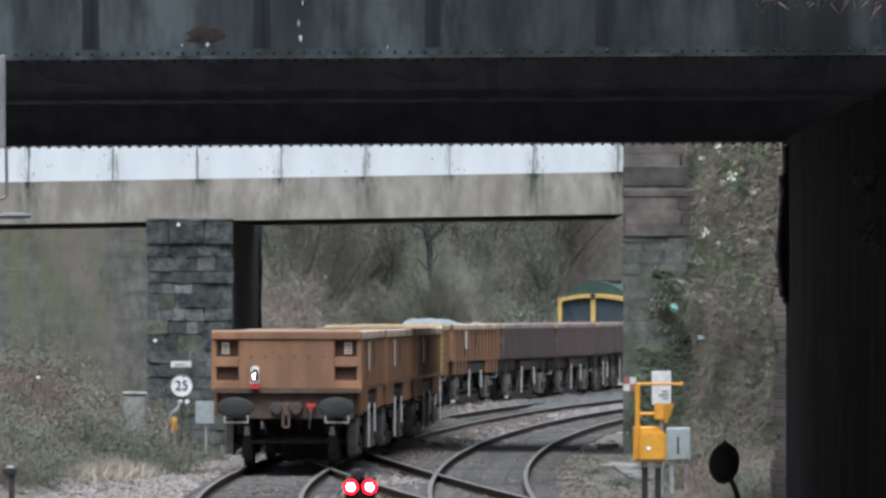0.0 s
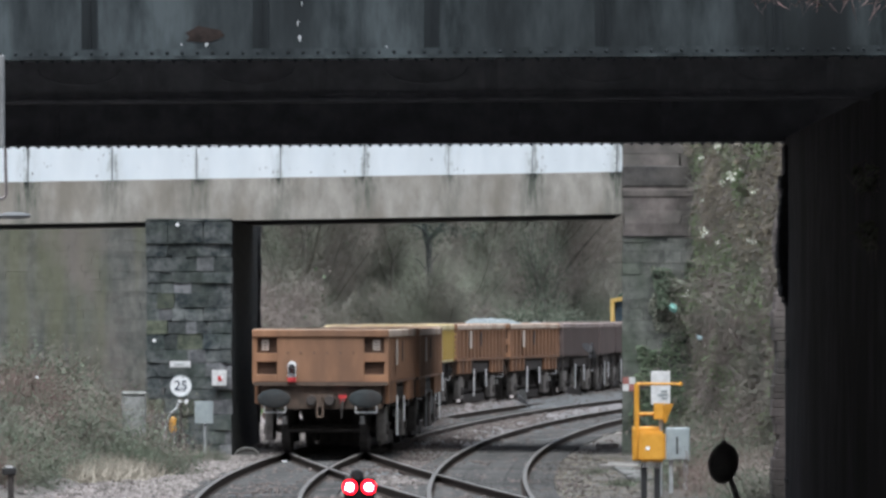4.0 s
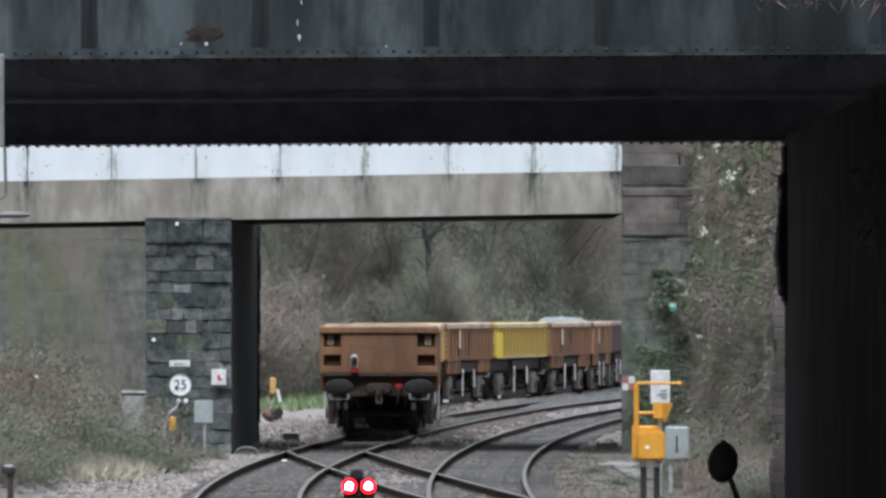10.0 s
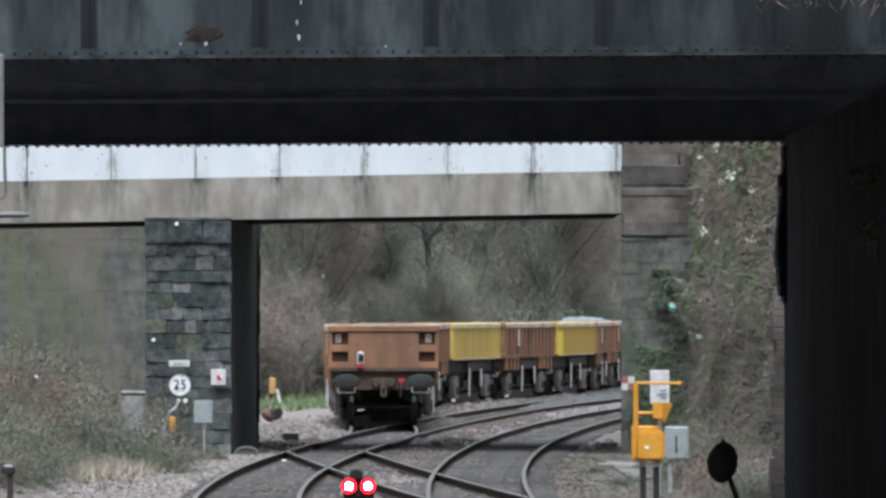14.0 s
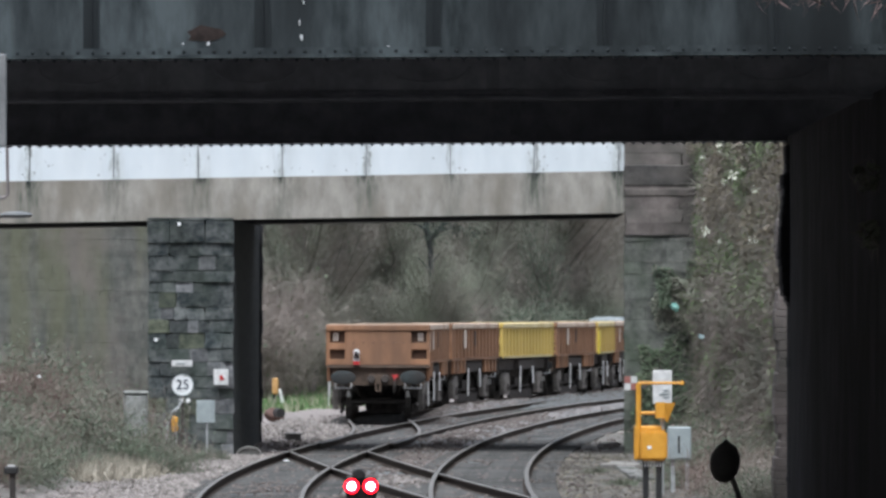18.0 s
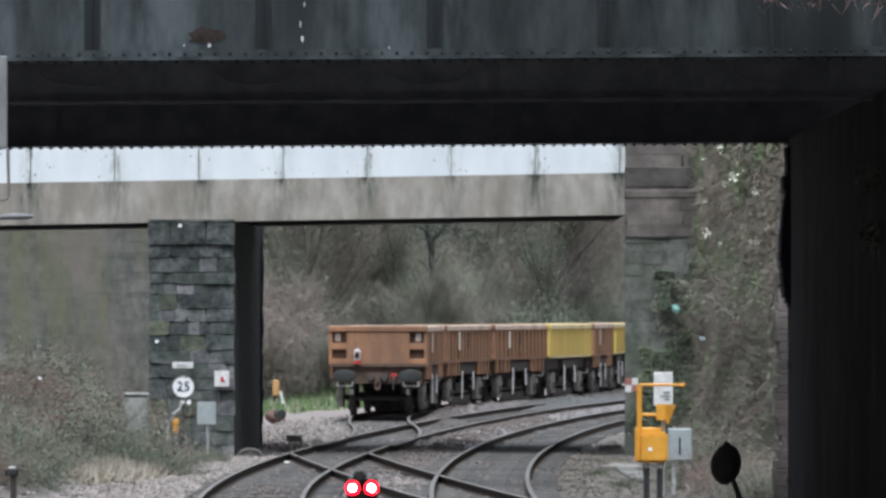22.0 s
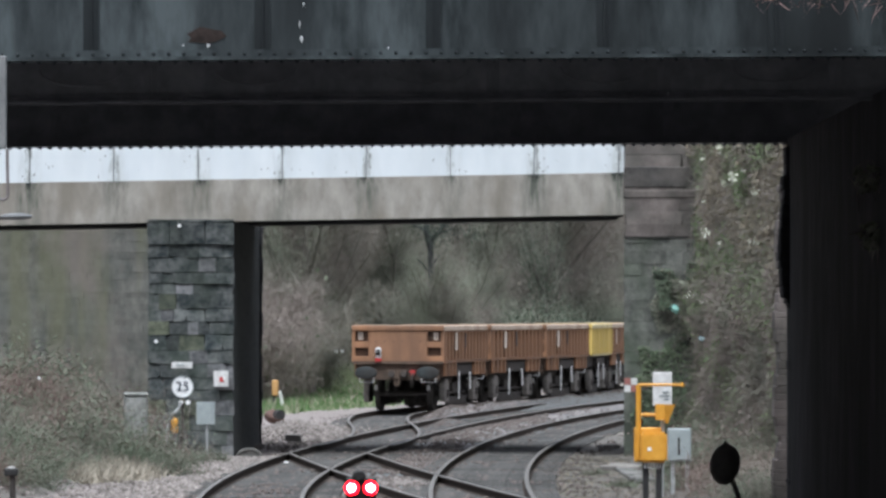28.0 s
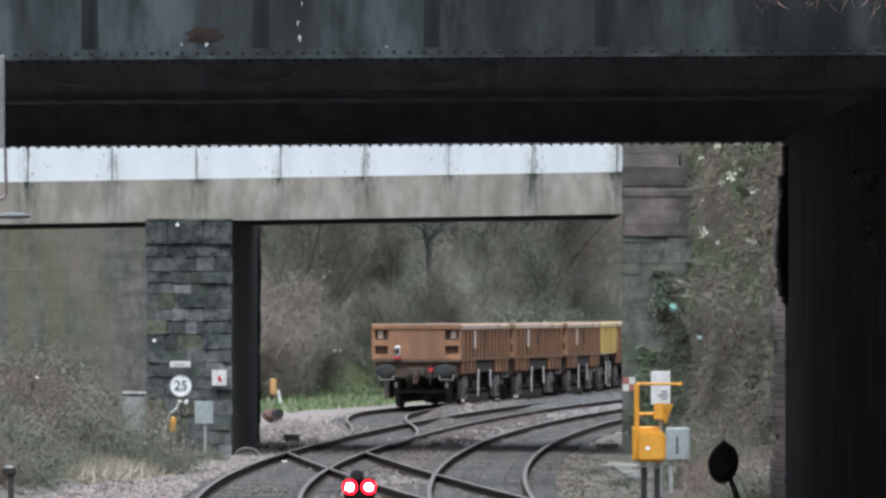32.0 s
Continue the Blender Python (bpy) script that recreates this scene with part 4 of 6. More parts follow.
lamp_parent = TRAIN[0]
b = B()
box(b, (-0.54, -HALF - 0.1, 1.55), (0.15, 0.1, 0.3))
tube(b, (-0.54, -HALF - 0.05, 1.70), (-0.54, -HALF - 0.15, 1.70), 0.075, 0.075, 14)
lamp = part("tail_lamp", b, WHITE, lamp_parent, "white tail lamp with red base")
# The lamp only blinks; an added drum with a lit strip stands in.
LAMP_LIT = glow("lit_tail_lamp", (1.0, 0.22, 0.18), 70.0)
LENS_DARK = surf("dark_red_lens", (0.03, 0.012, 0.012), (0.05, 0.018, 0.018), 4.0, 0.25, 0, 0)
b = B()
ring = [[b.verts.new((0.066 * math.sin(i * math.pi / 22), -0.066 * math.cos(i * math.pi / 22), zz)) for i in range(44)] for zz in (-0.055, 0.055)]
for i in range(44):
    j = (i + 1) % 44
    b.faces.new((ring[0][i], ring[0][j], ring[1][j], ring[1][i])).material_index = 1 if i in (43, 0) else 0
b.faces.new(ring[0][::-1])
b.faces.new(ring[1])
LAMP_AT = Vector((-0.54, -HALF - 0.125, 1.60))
lamp_drum = part("lamp_drum", b, (LENS_DARK, LAMP_LIT), lamp_parent, "added turning drum with one lit side that makes the tail lamp flash", at=Matrix.Translation(LAMP_AT))
# Added cheeks hide the lit strip between flashes.
for q in (-1, 1):
    b = B()
    box(b, (-0.54 + q * 0.041, -HALF - 0.197, 1.60), (0.036, 0.008, 0.15))
    box(b, (-0.54 + q * 0.06, -HALF - 0.17, 1.60), (0.006, 0.055, 0.15))
    part("lens_cheek", b, BLACK, lamp)
b = B()
box(b, (-0.54, -HALF - 0.105, 1.43), (0.155, 0.1, 0.09))
part("lamp_base", b, RED, lamp, "red lamp base")
b = B()
box(b, (-0.54, -HALF - 0.155, 1.69), (0.08, 0.01, 0.05))
part("lamp_switch", b, BLACK, lamp)


def heap(name, start, reach, lift):
    n, m = 60, 20
    vs, fs = [], []
    for j in range(m + 1):
        for i in range(n + 1):
            x, y = -1.15 + 2.3 * j / m, start + 2 * reach * i / n
            edge = max(0.0, 1 - (x / 1.17) ** 4) * max(0.0, 1 - ((y - start - reach) / (reach + 0.05)) ** 4)
            two = 0.55 + 0.45 * math.cos(y * 1.75 + 0.6)
            vs.append((x, y, 2.0 + edge * lift * (0.18 + 0.44 * two) + noise.noise((x * 4, y * 4, 2)) * 0.07 + noise.noise((x * 11, y * 11, 5)) * 0.04))
    for j in range(m):
        for i in range(n):
            fs.append((j * (n + 1) + i, j * (n + 1) + i + 1, (j + 1) * (n + 1) + i + 1, (j + 1) * (n + 1) + i))
    return solid(name, raw_mesh(name, vs, fs, LOAD), LOAD, "heap of pale grey crushed stone in a wagon", "stone load")


LOADS = [(7, heap("stone_load", -2.2, 2.95, 0.85)), (8, heap("stone_load", -3.7, 0.75, 0.8))]


# ---- locomotive ----
CAB = surf("faded_cab_yellow", (0.52, 0.34, 0.09), (0.62, 0.43, 0.16), 4.0, 0.5, 0, 0.08, (0.42, 0.27, 0.12), 1.5, 0.6)
SCREEN = surf("slate_windscreen", (0.035, 0.052, 0.068), (0.075, 0.10, 0.12), 1.5, 0.15, 0, 0.0)


def locomotive():
    w = thing("diesel_locomotive", "dark green diesel locomotive with yellow cab front", "locomotive")
    LH = 10.4
    b = B()
    prof = [(-1.3, 1.2), (1.3, 1.2), (1.3, 3.05), (1.15, 3.38), (0.8, 3.62), (0.4, 3.80), (0.1, 3.86), (-0.1, 3.86), (-0.4, 3.80), (-0.8, 3.62), (-1.15, 3.38), (-1.3, 3.05)]
    ring = [[b.verts.new((x, y, z)) for x, z in prof] for y in (-LH + 0.25, LH - 0.25)]
    k = len(prof)
    for i in range(k):
        b.faces.new((ring[0][i], ring[0][(i + 1) % k], ring[1][(i + 1) % k], ring[1][i]))
    b.faces.new(ring[0])
    b.faces.new(ring[1])
    part("body", b, GREEN, w)
    for s in (-1, 1):
        y = s * LH
        b = B()
        box(b, (0, y, 1.75), (2.62, 0.5, 1.1))
        cab = part("cab_front", bevelled(b, 0.05), CAB, w, "yellow cab front with two windscreens")
        for xx, ww in ((-1.24, 0.13), (1.24, 0.13), (0, 0.16)):
            b = B()
            box(b, (xx, y, 2.75), (ww, 0.5, 1.0))
            part("pillar", b, CAB, cab)
        b = B()
        rings = []
        for i in range(11):
            x = -1.3 + i * 0.26
            zc = 3.33 - 0.17 * (x / 1.3) ** 2
            rings.append([b.verts.new((x, y + o, zc + h)) for o, h in ((-0.25, -0.07), (0.25, -0.07), (0.25, 0.07), (-0.25, 0.07))])
        for r0, r1 in zip(rings, rings[1:]):
            for i in range(4):
                b.faces.new((r0[i], r0[(i + 1) % 4], r1[(i + 1) % 4], r1[i]))
        b.faces.new(rings[0])
        b.faces.new(rings[-1])
        part("brow", b, CAB, cab, "yellow curved brow above the windscreens")
        for q in (-1, 1):
            b = B()
            box(b, (q * 0.63, y - s * 0.06, 2.76), (1.1, 0.3, 0.98))
            part("windscreen", b, SCREEN, cab, "dark windscreen")
        b = B()
        tube(b, (0, y + s * 0.24, 3.32), (0, y + s * 0.3, 3.32), 0.1, 0.09, 12)
        part("headlight", b, BLACK, cab)
        b = B()
        box(b, (0, y, 1.05), (2.5, 0.4, 0.4))
        part("buffer_beam", b, UNDER, w)
        b = B()
        box(b, (0, s * 6.6, 0.62), (2.3, 4.4, 0.6))
        for yy in (-1.7, 0, 1.7):
            for q in (-1, 1):
                tube(b, (q * 0.68, s * 6.6 + yy, 0.53), (q * 0.82, s * 6.6 + yy, 0.53), 0.53, 0.53, 20)
        part("bogie", b, UNDER, w, "dark six-wheeled bogie")
    b = B()
    box(b, (0, 0, 0.85), (2.2, 5.0, 0.7))
    part("fuel_tank", b, UNDER, w)
    b = B()
    box(b, (0, 0, 1.1), (2.6, 2 * LH - 0.6, 0.22))
    part("underframe", b, UNDER, w)
    for s in (-1, 1):
        b = B()
        box(b, (0, s * 8.9, 3.86), (0.9, 1.6, 0.12))
        part("roof_vent", bevelled(b, 0.03), UNDER, w, "sooty roof vent")
    return w


LOCO = locomotive()


def spot(px, py, dist):
    """The place at that distance along a line of sight of the resting camera."""
    return (px - 784) * dist / FOCAL, dist, EYE - (py - 556) * dist / FOCAL


# ---- plants ----
def sticks(rng, roots, dirs, lengths, widths):
    """Thin three-cornered twigs as one mesh: arrays of roots, directions, lengths and widths."""
    n = len(roots)
    side = np.cross(dirs, rng.normal(size=(n, 3)))
    side /= np.linalg.norm(side, axis=1, keepdims=True) + 1e-9
    a = roots - side * widths[:, None]
    b = roots + side * widths[:, None]
    c = roots + dirs * lengths[:, None]
    vs = np.stack([a, b, c], 1).reshape(-1, 3)
    return vs, np.arange(3 * n).reshape(-1, 3)


def leaves(rng, centres, size, face=None):
    """Small pointed leaves, each of two triangles with a fold; face is where most of them look."""
    n = len(centres)
    u = rng.normal(size=(n, 3))
    if face is not None:
        u = np.cross(np.array(face) + 0.45 * rng.normal(size=(n, 3)), u)
    u /= np.linalg.norm(u, axis=1, keepdims=True)
    v = np.cross(u, rng.normal(size=(n, 3)) if face is None else np.array(face) + 0.45 * rng.normal(size=(n, 3)))
    v /= np.linalg.norm(v, axis=1, keepdims=True)
    s = (size * rng.uniform(0.6, 1.4, n))[:, None]
    w = np.cross(u, v)
    vs = np.stack([centres - u * s, centres + v * s * 0.6 + w * s * 0.2, centres + u * s, centres - v * s * 0.6 + w * s * 0.2], 1).reshape(-1, 3)
    base = np.arange(n)[:, None] * 4
    return vs, np.concatenate([base + [0, 1, 2], base + [0, 2, 3]])


def array_mesh(name, pieces, mats):
    """One mesh from pieces of (verts, faces, slot)."""
    vs, fs, ms, k = [], [], [], 0
    for v, f, s in pieces:
        vs.append(v)
        fs.append(f + k)
        ms.append(np.full(len(f), s) if np.isscalar(s) else s)
        k += len(v)
    vs, fs, ms = np.concatenate(vs), np.concatenate(fs), np.concatenate(ms)
    me = bpy.data.meshes.new(name)
    me.vertices.add(len(vs))
    me.vertices.foreach_set("co", vs.ravel().astype(np.float32))
    me.loops.add(len(fs) * 3)
    me.loops.foreach_set("vertex_index", fs.ravel().astype(np.int32))
    me.polygons.add(len(fs))
    me.polygons.foreach_set("loop_start", (np.arange(len(fs)) * 3).astype(np.int32))
    me.polygons.foreach_set("material_index", ms.astype(np.int32))
    me.update(calc_edges=True)
    for m in mats:
        me.materials.append(m)
    return me


def limb_mesh(rng, height, spread, trunk_r, limbs, mat):
    """A tapered trunk with bent limbs; also gives the limb points for the twigs."""
    b = B()
    p = Vector((0, 0, -0.3))
    pts, tips = [p.copy()], []
    for i in range(5):
        p = p + Vector((rng.normal() * 0.12, rng.normal() * 0.12, height * 0.15))
        pts.append(p.copy())
    for i in range(5):
        tube(b, pts[i], pts[i + 1], trunk_r * (1 - i * 0.13), trunk_r * (1 - (i + 1) * 0.13), 7)
    for k in range(limbs):
        a = rng.uniform(0, 6.28)
        q = pts[rng.integers(2, 6)].copy()
        r = trunk_r * rng.uniform(0.3, 0.5)
        d = Vector((math.cos(a) * spread, math.sin(a) * spread, rng.uniform(0.5, 1.3)))
        for i in range(4):
            q2 = q + d * (height * 0.09) + Vector(rng.normal(size=3) * 0.08 * height / 5)
            tube(b, q, q2, r, r * 0.72, 5)
            tips.append(((q + q2) / 2)[:])
            tips.append(q2[:])
            r *= 0.7
            q = q2
            d.z += 0.12
    return mesh_of("trunk", b, mat), np.array(tips)


def tree_kind(seed, height, twigs, twig_mat, bark=BARK, spread=0.75, trunk_r=0.14, limbs=11, leaf=0, leaf_mat=LEAF, leaf_size=0.06):
    rng = np.random.default_rng(seed)
    trunk, tips = limb_mesh(rng, height, spread, trunk_r, limbs, bark)
    roots = tips[rng.integers(0, len(tips), twigs)] + rng.normal(size=(twigs, 3)) * (0.25, 0.25, 0.3)
    d = rng.normal(size=(twigs, 3)) * (0.8, 0.8, 0.5) + (0, 0, 0.7)
    d += roots * (0.25, 0.25, 0.0)
    d /= np.linalg.norm(d, axis=1, keepdims=True)
    v, f = sticks(rng, roots, d, rng.uniform(0.3, 0.9, twigs), rng.uniform(0.003, 0.0065, twigs))
    pieces = [(v, f, 0)]
    if leaf:
        c = tips[rng.integers(0, len(tips), leaf)] + rng.normal(size=(leaf, 3)) * 0.4
        v, f = leaves(rng, c, leaf_size)
        pieces.append((v, f, 1))
    return trunk, array_mesh("crown", pieces, [twig_mat, leaf_mat])


def bush_kind(seed, height, width, twigs, twig_mat, leaf, leaf_mat, leaf_size=0.055):
    rng = np.random.default_rng(seed)
    b = B()
    tips = []
    for k in range(14):
        a, lean = rng.uniform(0, 6.28), rng.uniform(0.1, 0.9)
        q = Vector((math.cos(a) * 0.2, math.sin(a) * 0.2, -0.2))
        d = Vector((math.cos(a) * lean * width / height, math.sin(a) * lean * width / height, 1.0))
        r = 0.014
        for i in range(5):
            q2 = q + d * (height / 6) + Vector(rng.normal(size=3) * 0.07)
            tube(b, q, q2, r, r * 0.8, 4)
            q, r = q2, r * 0.8
            d.z -= 0.12 * lean
            tips.append(q[:])
    tips = np.array(tips)
    roots = tips[rng.integers(0, len(tips), twigs)] + rng.normal(size=(twigs, 3)) * (0.22, 0.22, 0.22)
    d = rng.normal(size=(twigs, 3)) * (0.7, 0.7, 0.6) + (0, 0, 0.6)
    d /= np.linalg.norm(d, axis=1, keepdims=True)
    v, f = sticks(rng, roots, d, rng.uniform(0.2, 0.7, twigs), rng.uniform(0.003, 0.0065, twigs))
    c = tips[rng.integers(0, len(tips), leaf)] + rng.normal(size=(leaf, 3)) * 0.28
    v2, f2 = leaves(rng, c, leaf_size)
    return mesh_of("stalk", b, BARK), array_mesh("crown", [(v, f, 0), (v2, f2, 1)], [twig_mat, leaf_mat])


TREES = [tree_kind(s, h, 13000, m, leaf=lf // 3, leaf_mat=BANK_LEAF) for s, h, m, lf in ((1, 7.5, TWIG, 0), (2, 6.0, TWIG_PALE, 300), (3, 8.5, TWIG, 200), (4, 6.5, TWIG_GREEN, 300), (5, 7.0, TWIG, 600))]
BUSHES = [bush_kind(s, h, w, 12000, m, lf // 3, lm) for s, h, w, m, lf, lm in (
    (11, 2.6, 2.2, TWIG, 500, LEAF_BROWN), (12, 2.0, 2.0, TWIG_PALE, 300, BANK_LEAF), (13, 3.0, 2.0, TWIG, 900, BANK_LEAF),
    (14, 2.4, 2.4, TWIG, 300, LEAF_BROWN), (15, 2.8, 2.2, TWIG_PALE, 200, LEAF_BROWN), (16, 2.6, 2.4, TWIG_GREEN, 600, BANK_LEAF))]
BRAMBLES = [bush_kind(s, 1.0, 1.7, nt, tm, lf * 2, lm, 0.027) for s, nt, tm, lf, lm in ((21, 1500, STEM, 2200, STEM_LEAF), (22, 900, STEM, 3400, BRAMBLE_LEAF), (23, 1500, RED_STEM, 2200, STEM_LEAF), (24, 1000, STEM, 3600, BRAMBLE_LEAF), (25, 1900, RED_STEM, 700, STEM_LEAF))]


def plant(kind, name, part_names, x, y, size, label, category, group, rnd, z=None):
    t = thing(name, label, category, Matrix.LocRotScale((x, y, ground_z(x, y) - 0.05 if z is None else z), Euler((rnd.uniform(-0.06, 0.06), rnd.uniform(-0.06, 0.06), rnd.uniform(0, 6.28))), (size, size, size * rnd.uniform(0.9, 1.15))), group)
    part(part_names[0], kind[0], BARK, t)
    part(part_names[1], kind[1], TWIG, t)
    return t


rnd = random.Random(5)
# scrub and trees on the far bank
for i in range(760):
    y = rnd.uniform(150, 292)
    x = rnd.uniform(-0.036, 0.034) * y
    left = way_x(y) - x
    if left < 9.2 and y < 276 or left < -4 or left > 36:
        continue
    if rnd.random() < 0.72:
        plant(rnd.choice(BUSHES), "scrub_bush", ("stalk", "crown"), x, y, rnd.uniform(0.8, 1.5), "leafless brown winter scrub bush on the bank", "bush", "scrub on the bank", rnd)
    else:
        plant(rnd.choice(TREES), "bare_tree", ("trunk", "crown"), x, y, rnd.uniform(0.8, 1.3), "bare winter tree with grey twigs on the bank", "tree", "trees on the bank", rnd)
# the dark forked tree behind the bridge
DARKBARK = surf("wet_dark_bark", (0.03, 0.033, 0.034), (0.065, 0.07, 0.07), 8, 0.9, 0, 0.5)
FD = 196.0
fork = thing("forked_tree", "tall dark forked tree on the bank", "tree", group="trees on the bank")


def limb(points, r0, r1):
    b = B()
    n = len(points) - 1
    for i in range(n):
        a, c = spot(*points[i], FD), spot(*points[i + 1], FD)
        tube(b, a, c, r0 + (r1 - r0) * i / n, r0 + (r1 - r0) * (i + 1) / n, 8)
    return b


for px, sz in ((735, 1.3), (762, 1.5), (790, 1.3), (775, 1.1)):
    x, y, z = spot(px, 480, FD - 4)
    plant(rnd.choice(BUSHES), "scrub_bush", ("stalk", "crown"), x, y, sz, "leafless brown winter scrub bush on the bank", "bush", "scrub on the bank", rnd)
for px, sz in ((742, 0.62), (757, 0.66), (768, 0.6), (782, 0.62)):
    x, y, z = spot(px, 480, FD - 6)
    plant(TREES[3 if px > 760 else 1], "bare_tree", ("trunk", "crown"), x, y, sz, "bare winter tree with grey twigs on the bank", "tree", "trees on the bank", rnd)
zg = ground_z(spot(760, 500, FD)[0], FD)
base_y = 556 - (zg - 0.5 - EYE) * FOCAL / FD
part("trunk", limb([(762, base_y), (760, 500), (759, 440), (756, 425)], 0.09, 0.12), DARKBARK, fork)
for pts_, r in (([(757, 428), (752, 408), (750, 390), (745, 360), (738, 320)], 0.12), ([(757, 428), (772, 412), (782, 398), (792, 380), (800, 340)], 0.09), ([(754, 412), (742, 402), (730, 398), (716, 385)], 0.045), ([(772, 412), (786, 408), (800, 400)], 0.04), ([(760, 470), (775, 450), (790, 440)], 0.04), ([(759, 485), (742, 462), (730, 455)], 0.035)):
    part("limb", limb(pts_, r, r * 0.4), DARKBARK, fork)
IVY_DEEP = surf("deep_green_ivy", (0.062, 0.082, 0.062), (0.11, 0.135, 0.102), 3.0, 0.8, 0, 0, island=0.2)
ivy_tree = tree_kind(32, 7.0, 1200, TWIG, spread=0.4, trunk_r=0.3, limbs=16, leaf=9000, leaf_mat=IVY_DEEP, leaf_size=0.04)
IVY_FORK = surf("dark_fork_ivy", (0.035, 0.046, 0.038), (0.07, 0.086, 0.068), 3.0, 0.85, 0, 0, island=0.15)
rl = np.random.default_rng(52)
clumps = np.array([spot(px, py, FD - 0.3) for px, py in ((752, 398), (770, 408), (786, 402), (800, 410), (820, 404), (838, 416), (778, 425), (758, 420))])
ivy = clumps[rl.integers(0, len(clumps), 1500)] + rl.normal(size=(1500, 3)) * (0.22, 0.3, 0.16)
tagged(part("ivy_growth", array_mesh("ivy_growth", [(*leaves(rl, ivy, 0.034), 0)], [IVY_FORK]), IVY_FORK, fork, "dark ivy on the forked limbs"), kind="stuff")
plant(ivy_tree, "ivy_tree", ("trunk", "crown"), spot(968, 600, 216)[0], 216, 0.72, "slim tree covered in dark green ivy", "tree", "trees on the bank", rnd)
plant(ivy_tree, "ivy_tree", ("trunk", "crown"), spot(482, 600, 205)[0], 205, 1.0, "slim tree covered in dark green ivy", "tree", "trees on the bank", rnd)
EVERGREEN = [bush_kind(17, 2.6, 2.4, 4500, TWIG_GREEN, 7000, IVY_DEEP, 0.04), bush_kind(18, 2.6, 2.4, 4500, TWIG_GREEN, 4000, BANK_LEAF, 0.04)]
for px, py, dist, sz, kind in ((962, 520, 214, 1.3, 0), (985, 512, 216, 1.2, 0), (930, 530, 212, 0.9, 0), (700, 545, 205, 1.0, 1)):
    x, y, z = spot(px, py, dist)
    plant(EVERGREEN[kind], "scrub_bush", ("stalk", "crown"), x, y, sz, "dark green ivy-grown bush on the bank" if kind == 0 else "mossy green bush on the bank", "bush", "scrub on the bank", rnd)
# scrub on the nearer bank beside the pier
for i in range(44):
    y = rnd.uniform(82, 108)
    x = rnd.uniform(-0.083, -0.062) * y
    if ground_z(x, y) < 0.0:
        continue
    plant(BRAMBLES[rnd.choice((0, 1, 1, 2, 3, 3))], "bramble", ("stalk", "foliage"), x, y, rnd.uniform(0.45, 0.8), "tangled low bramble with brown and green leaves", "bramble", "brambles on the bank", rnd)
for i in range(34):
    y = rnd.uniform(99, 109)
    x = rnd.uniform(-0.082, -0.058) * y
    if x > PX0 - 0.4 or ground_z(x, y) < 0.0:
        continue
    plant(BRAMBLES[rnd.choice((0, 1, 2, 3, 3))], "bramble", ("stalk", "foliage"), x, y, rnd.uniform(0.55, 0.95), "brown tangle of bramble before the wall", "bramble", "brambles on the bank", rnd)
for px, py, dist, sz in ((228, 800, 96.5, 0.6), (254, 805, 96.5, 0.58), (290, 805, 104, 0.34), (325, 803, 104, 0.3), (345, 800, 105, 0.32), (205, 790, 97, 0.5), (380, 800, 106, 0.26), (275, 800, 105, 0.4), (224, 800, 97.6, 0.85), (246, 800, 97.8, 0.8), (262, 800, 98.0, 0.7)):
    x, y, z = spot(px, py, dist)
    plant(BRAMBLES[rnd.choice((0, 1, 2, 3, 3))], "bramble", ("stalk", "foliage"), x, y, sz, "tangled bare bramble at the foot of the pier", "bramble", "brambles on the bank", rnd, -0.2)

for px, dist, sz in ((198, 104, 0.85), (212, 97, 0.55), (75, 98, 0.7), (100, 97, 0.6), (190, 101, 0.7), (20, 101, 0.8)):
    x = (px - 784) * dist / FOCAL
    plant(BRAMBLES[4], "bramble", ("stalk", "foliage"), x, dist, sz, "leafless bramble tangle with maroon stems", "bramble", "brambles on the bank", rnd)

# dry grass tufts on the shoulder
def tuft(seed, n, r, h):
    rng = np.random.default_rng(seed)
    roots = rng.normal(size=(n, 3)) * (r, r, 0.02)
    d = rng.normal(size=(n, 3)) * (0.6, 0.6, 0.2) + (0, 0, 0.8)
    d /= np.linalg.norm(d, axis=1, keepdims=True)
    v, f = sticks(rng, roots, d, rng.uniform(0.4, 1.0, n) * h, rng.uniform(0.006, 0.012, n))
    return array_mesh("grass_tuft", [(v, f, 0)], [STRAW])


TUFTS = [tuft(s, 800, 0.3, 0.48) for s in (41, 42, 43)]
for px, py, dist in ((165, 820, 96), (190, 808, 97), (215, 812, 99), (150, 838, 93), (205, 835, 95), (240, 828, 97), (180, 795, 99), (130, 850, 92), (170, 800, 95), (195, 822, 94), (225, 800, 96), (158, 812, 94), (212, 790, 96)):
    x, y, z = spot(px, py, dist)
    solid("grass_tuft", rnd.choice(TUFTS), STRAW, "dry straw-coloured grass tuft on the shoulder", "grass", pose(x, y, ground_z(x, y) - 0.02, 0, 0, rnd.uniform(0, 360)), "dry grass tufts", "stuff")


# rough grass beyond the pier
rng = np.random.default_rng(44)
gx, gy = [], []
while len(gx) < 11000:
    y = rng.uniform(148, 205)
    x = way_x(y) - rng.uniform(3.8, 10.5)
    gx.append(x)
    gy.append(y)
roots = np.array([(x, y, ground_z(x, y) - 0.02) for x, y in zip(gx, gy)])
dd = rng.normal(size=(len(roots), 3)) * (0.5, 0.5, 0.2) + (0, 0, 0.9)
dd /= np.linalg.norm(dd, axis=1, keepdims=True)
v1, f1 = sticks(rng, roots, dd, rng.uniform(0.10, 0.32, len(roots)) * (0.5 + np.clip(np.array(gx) * -0.12, 0, 0.8)), rng.uniform(0.012, 0.03, len(roots)))
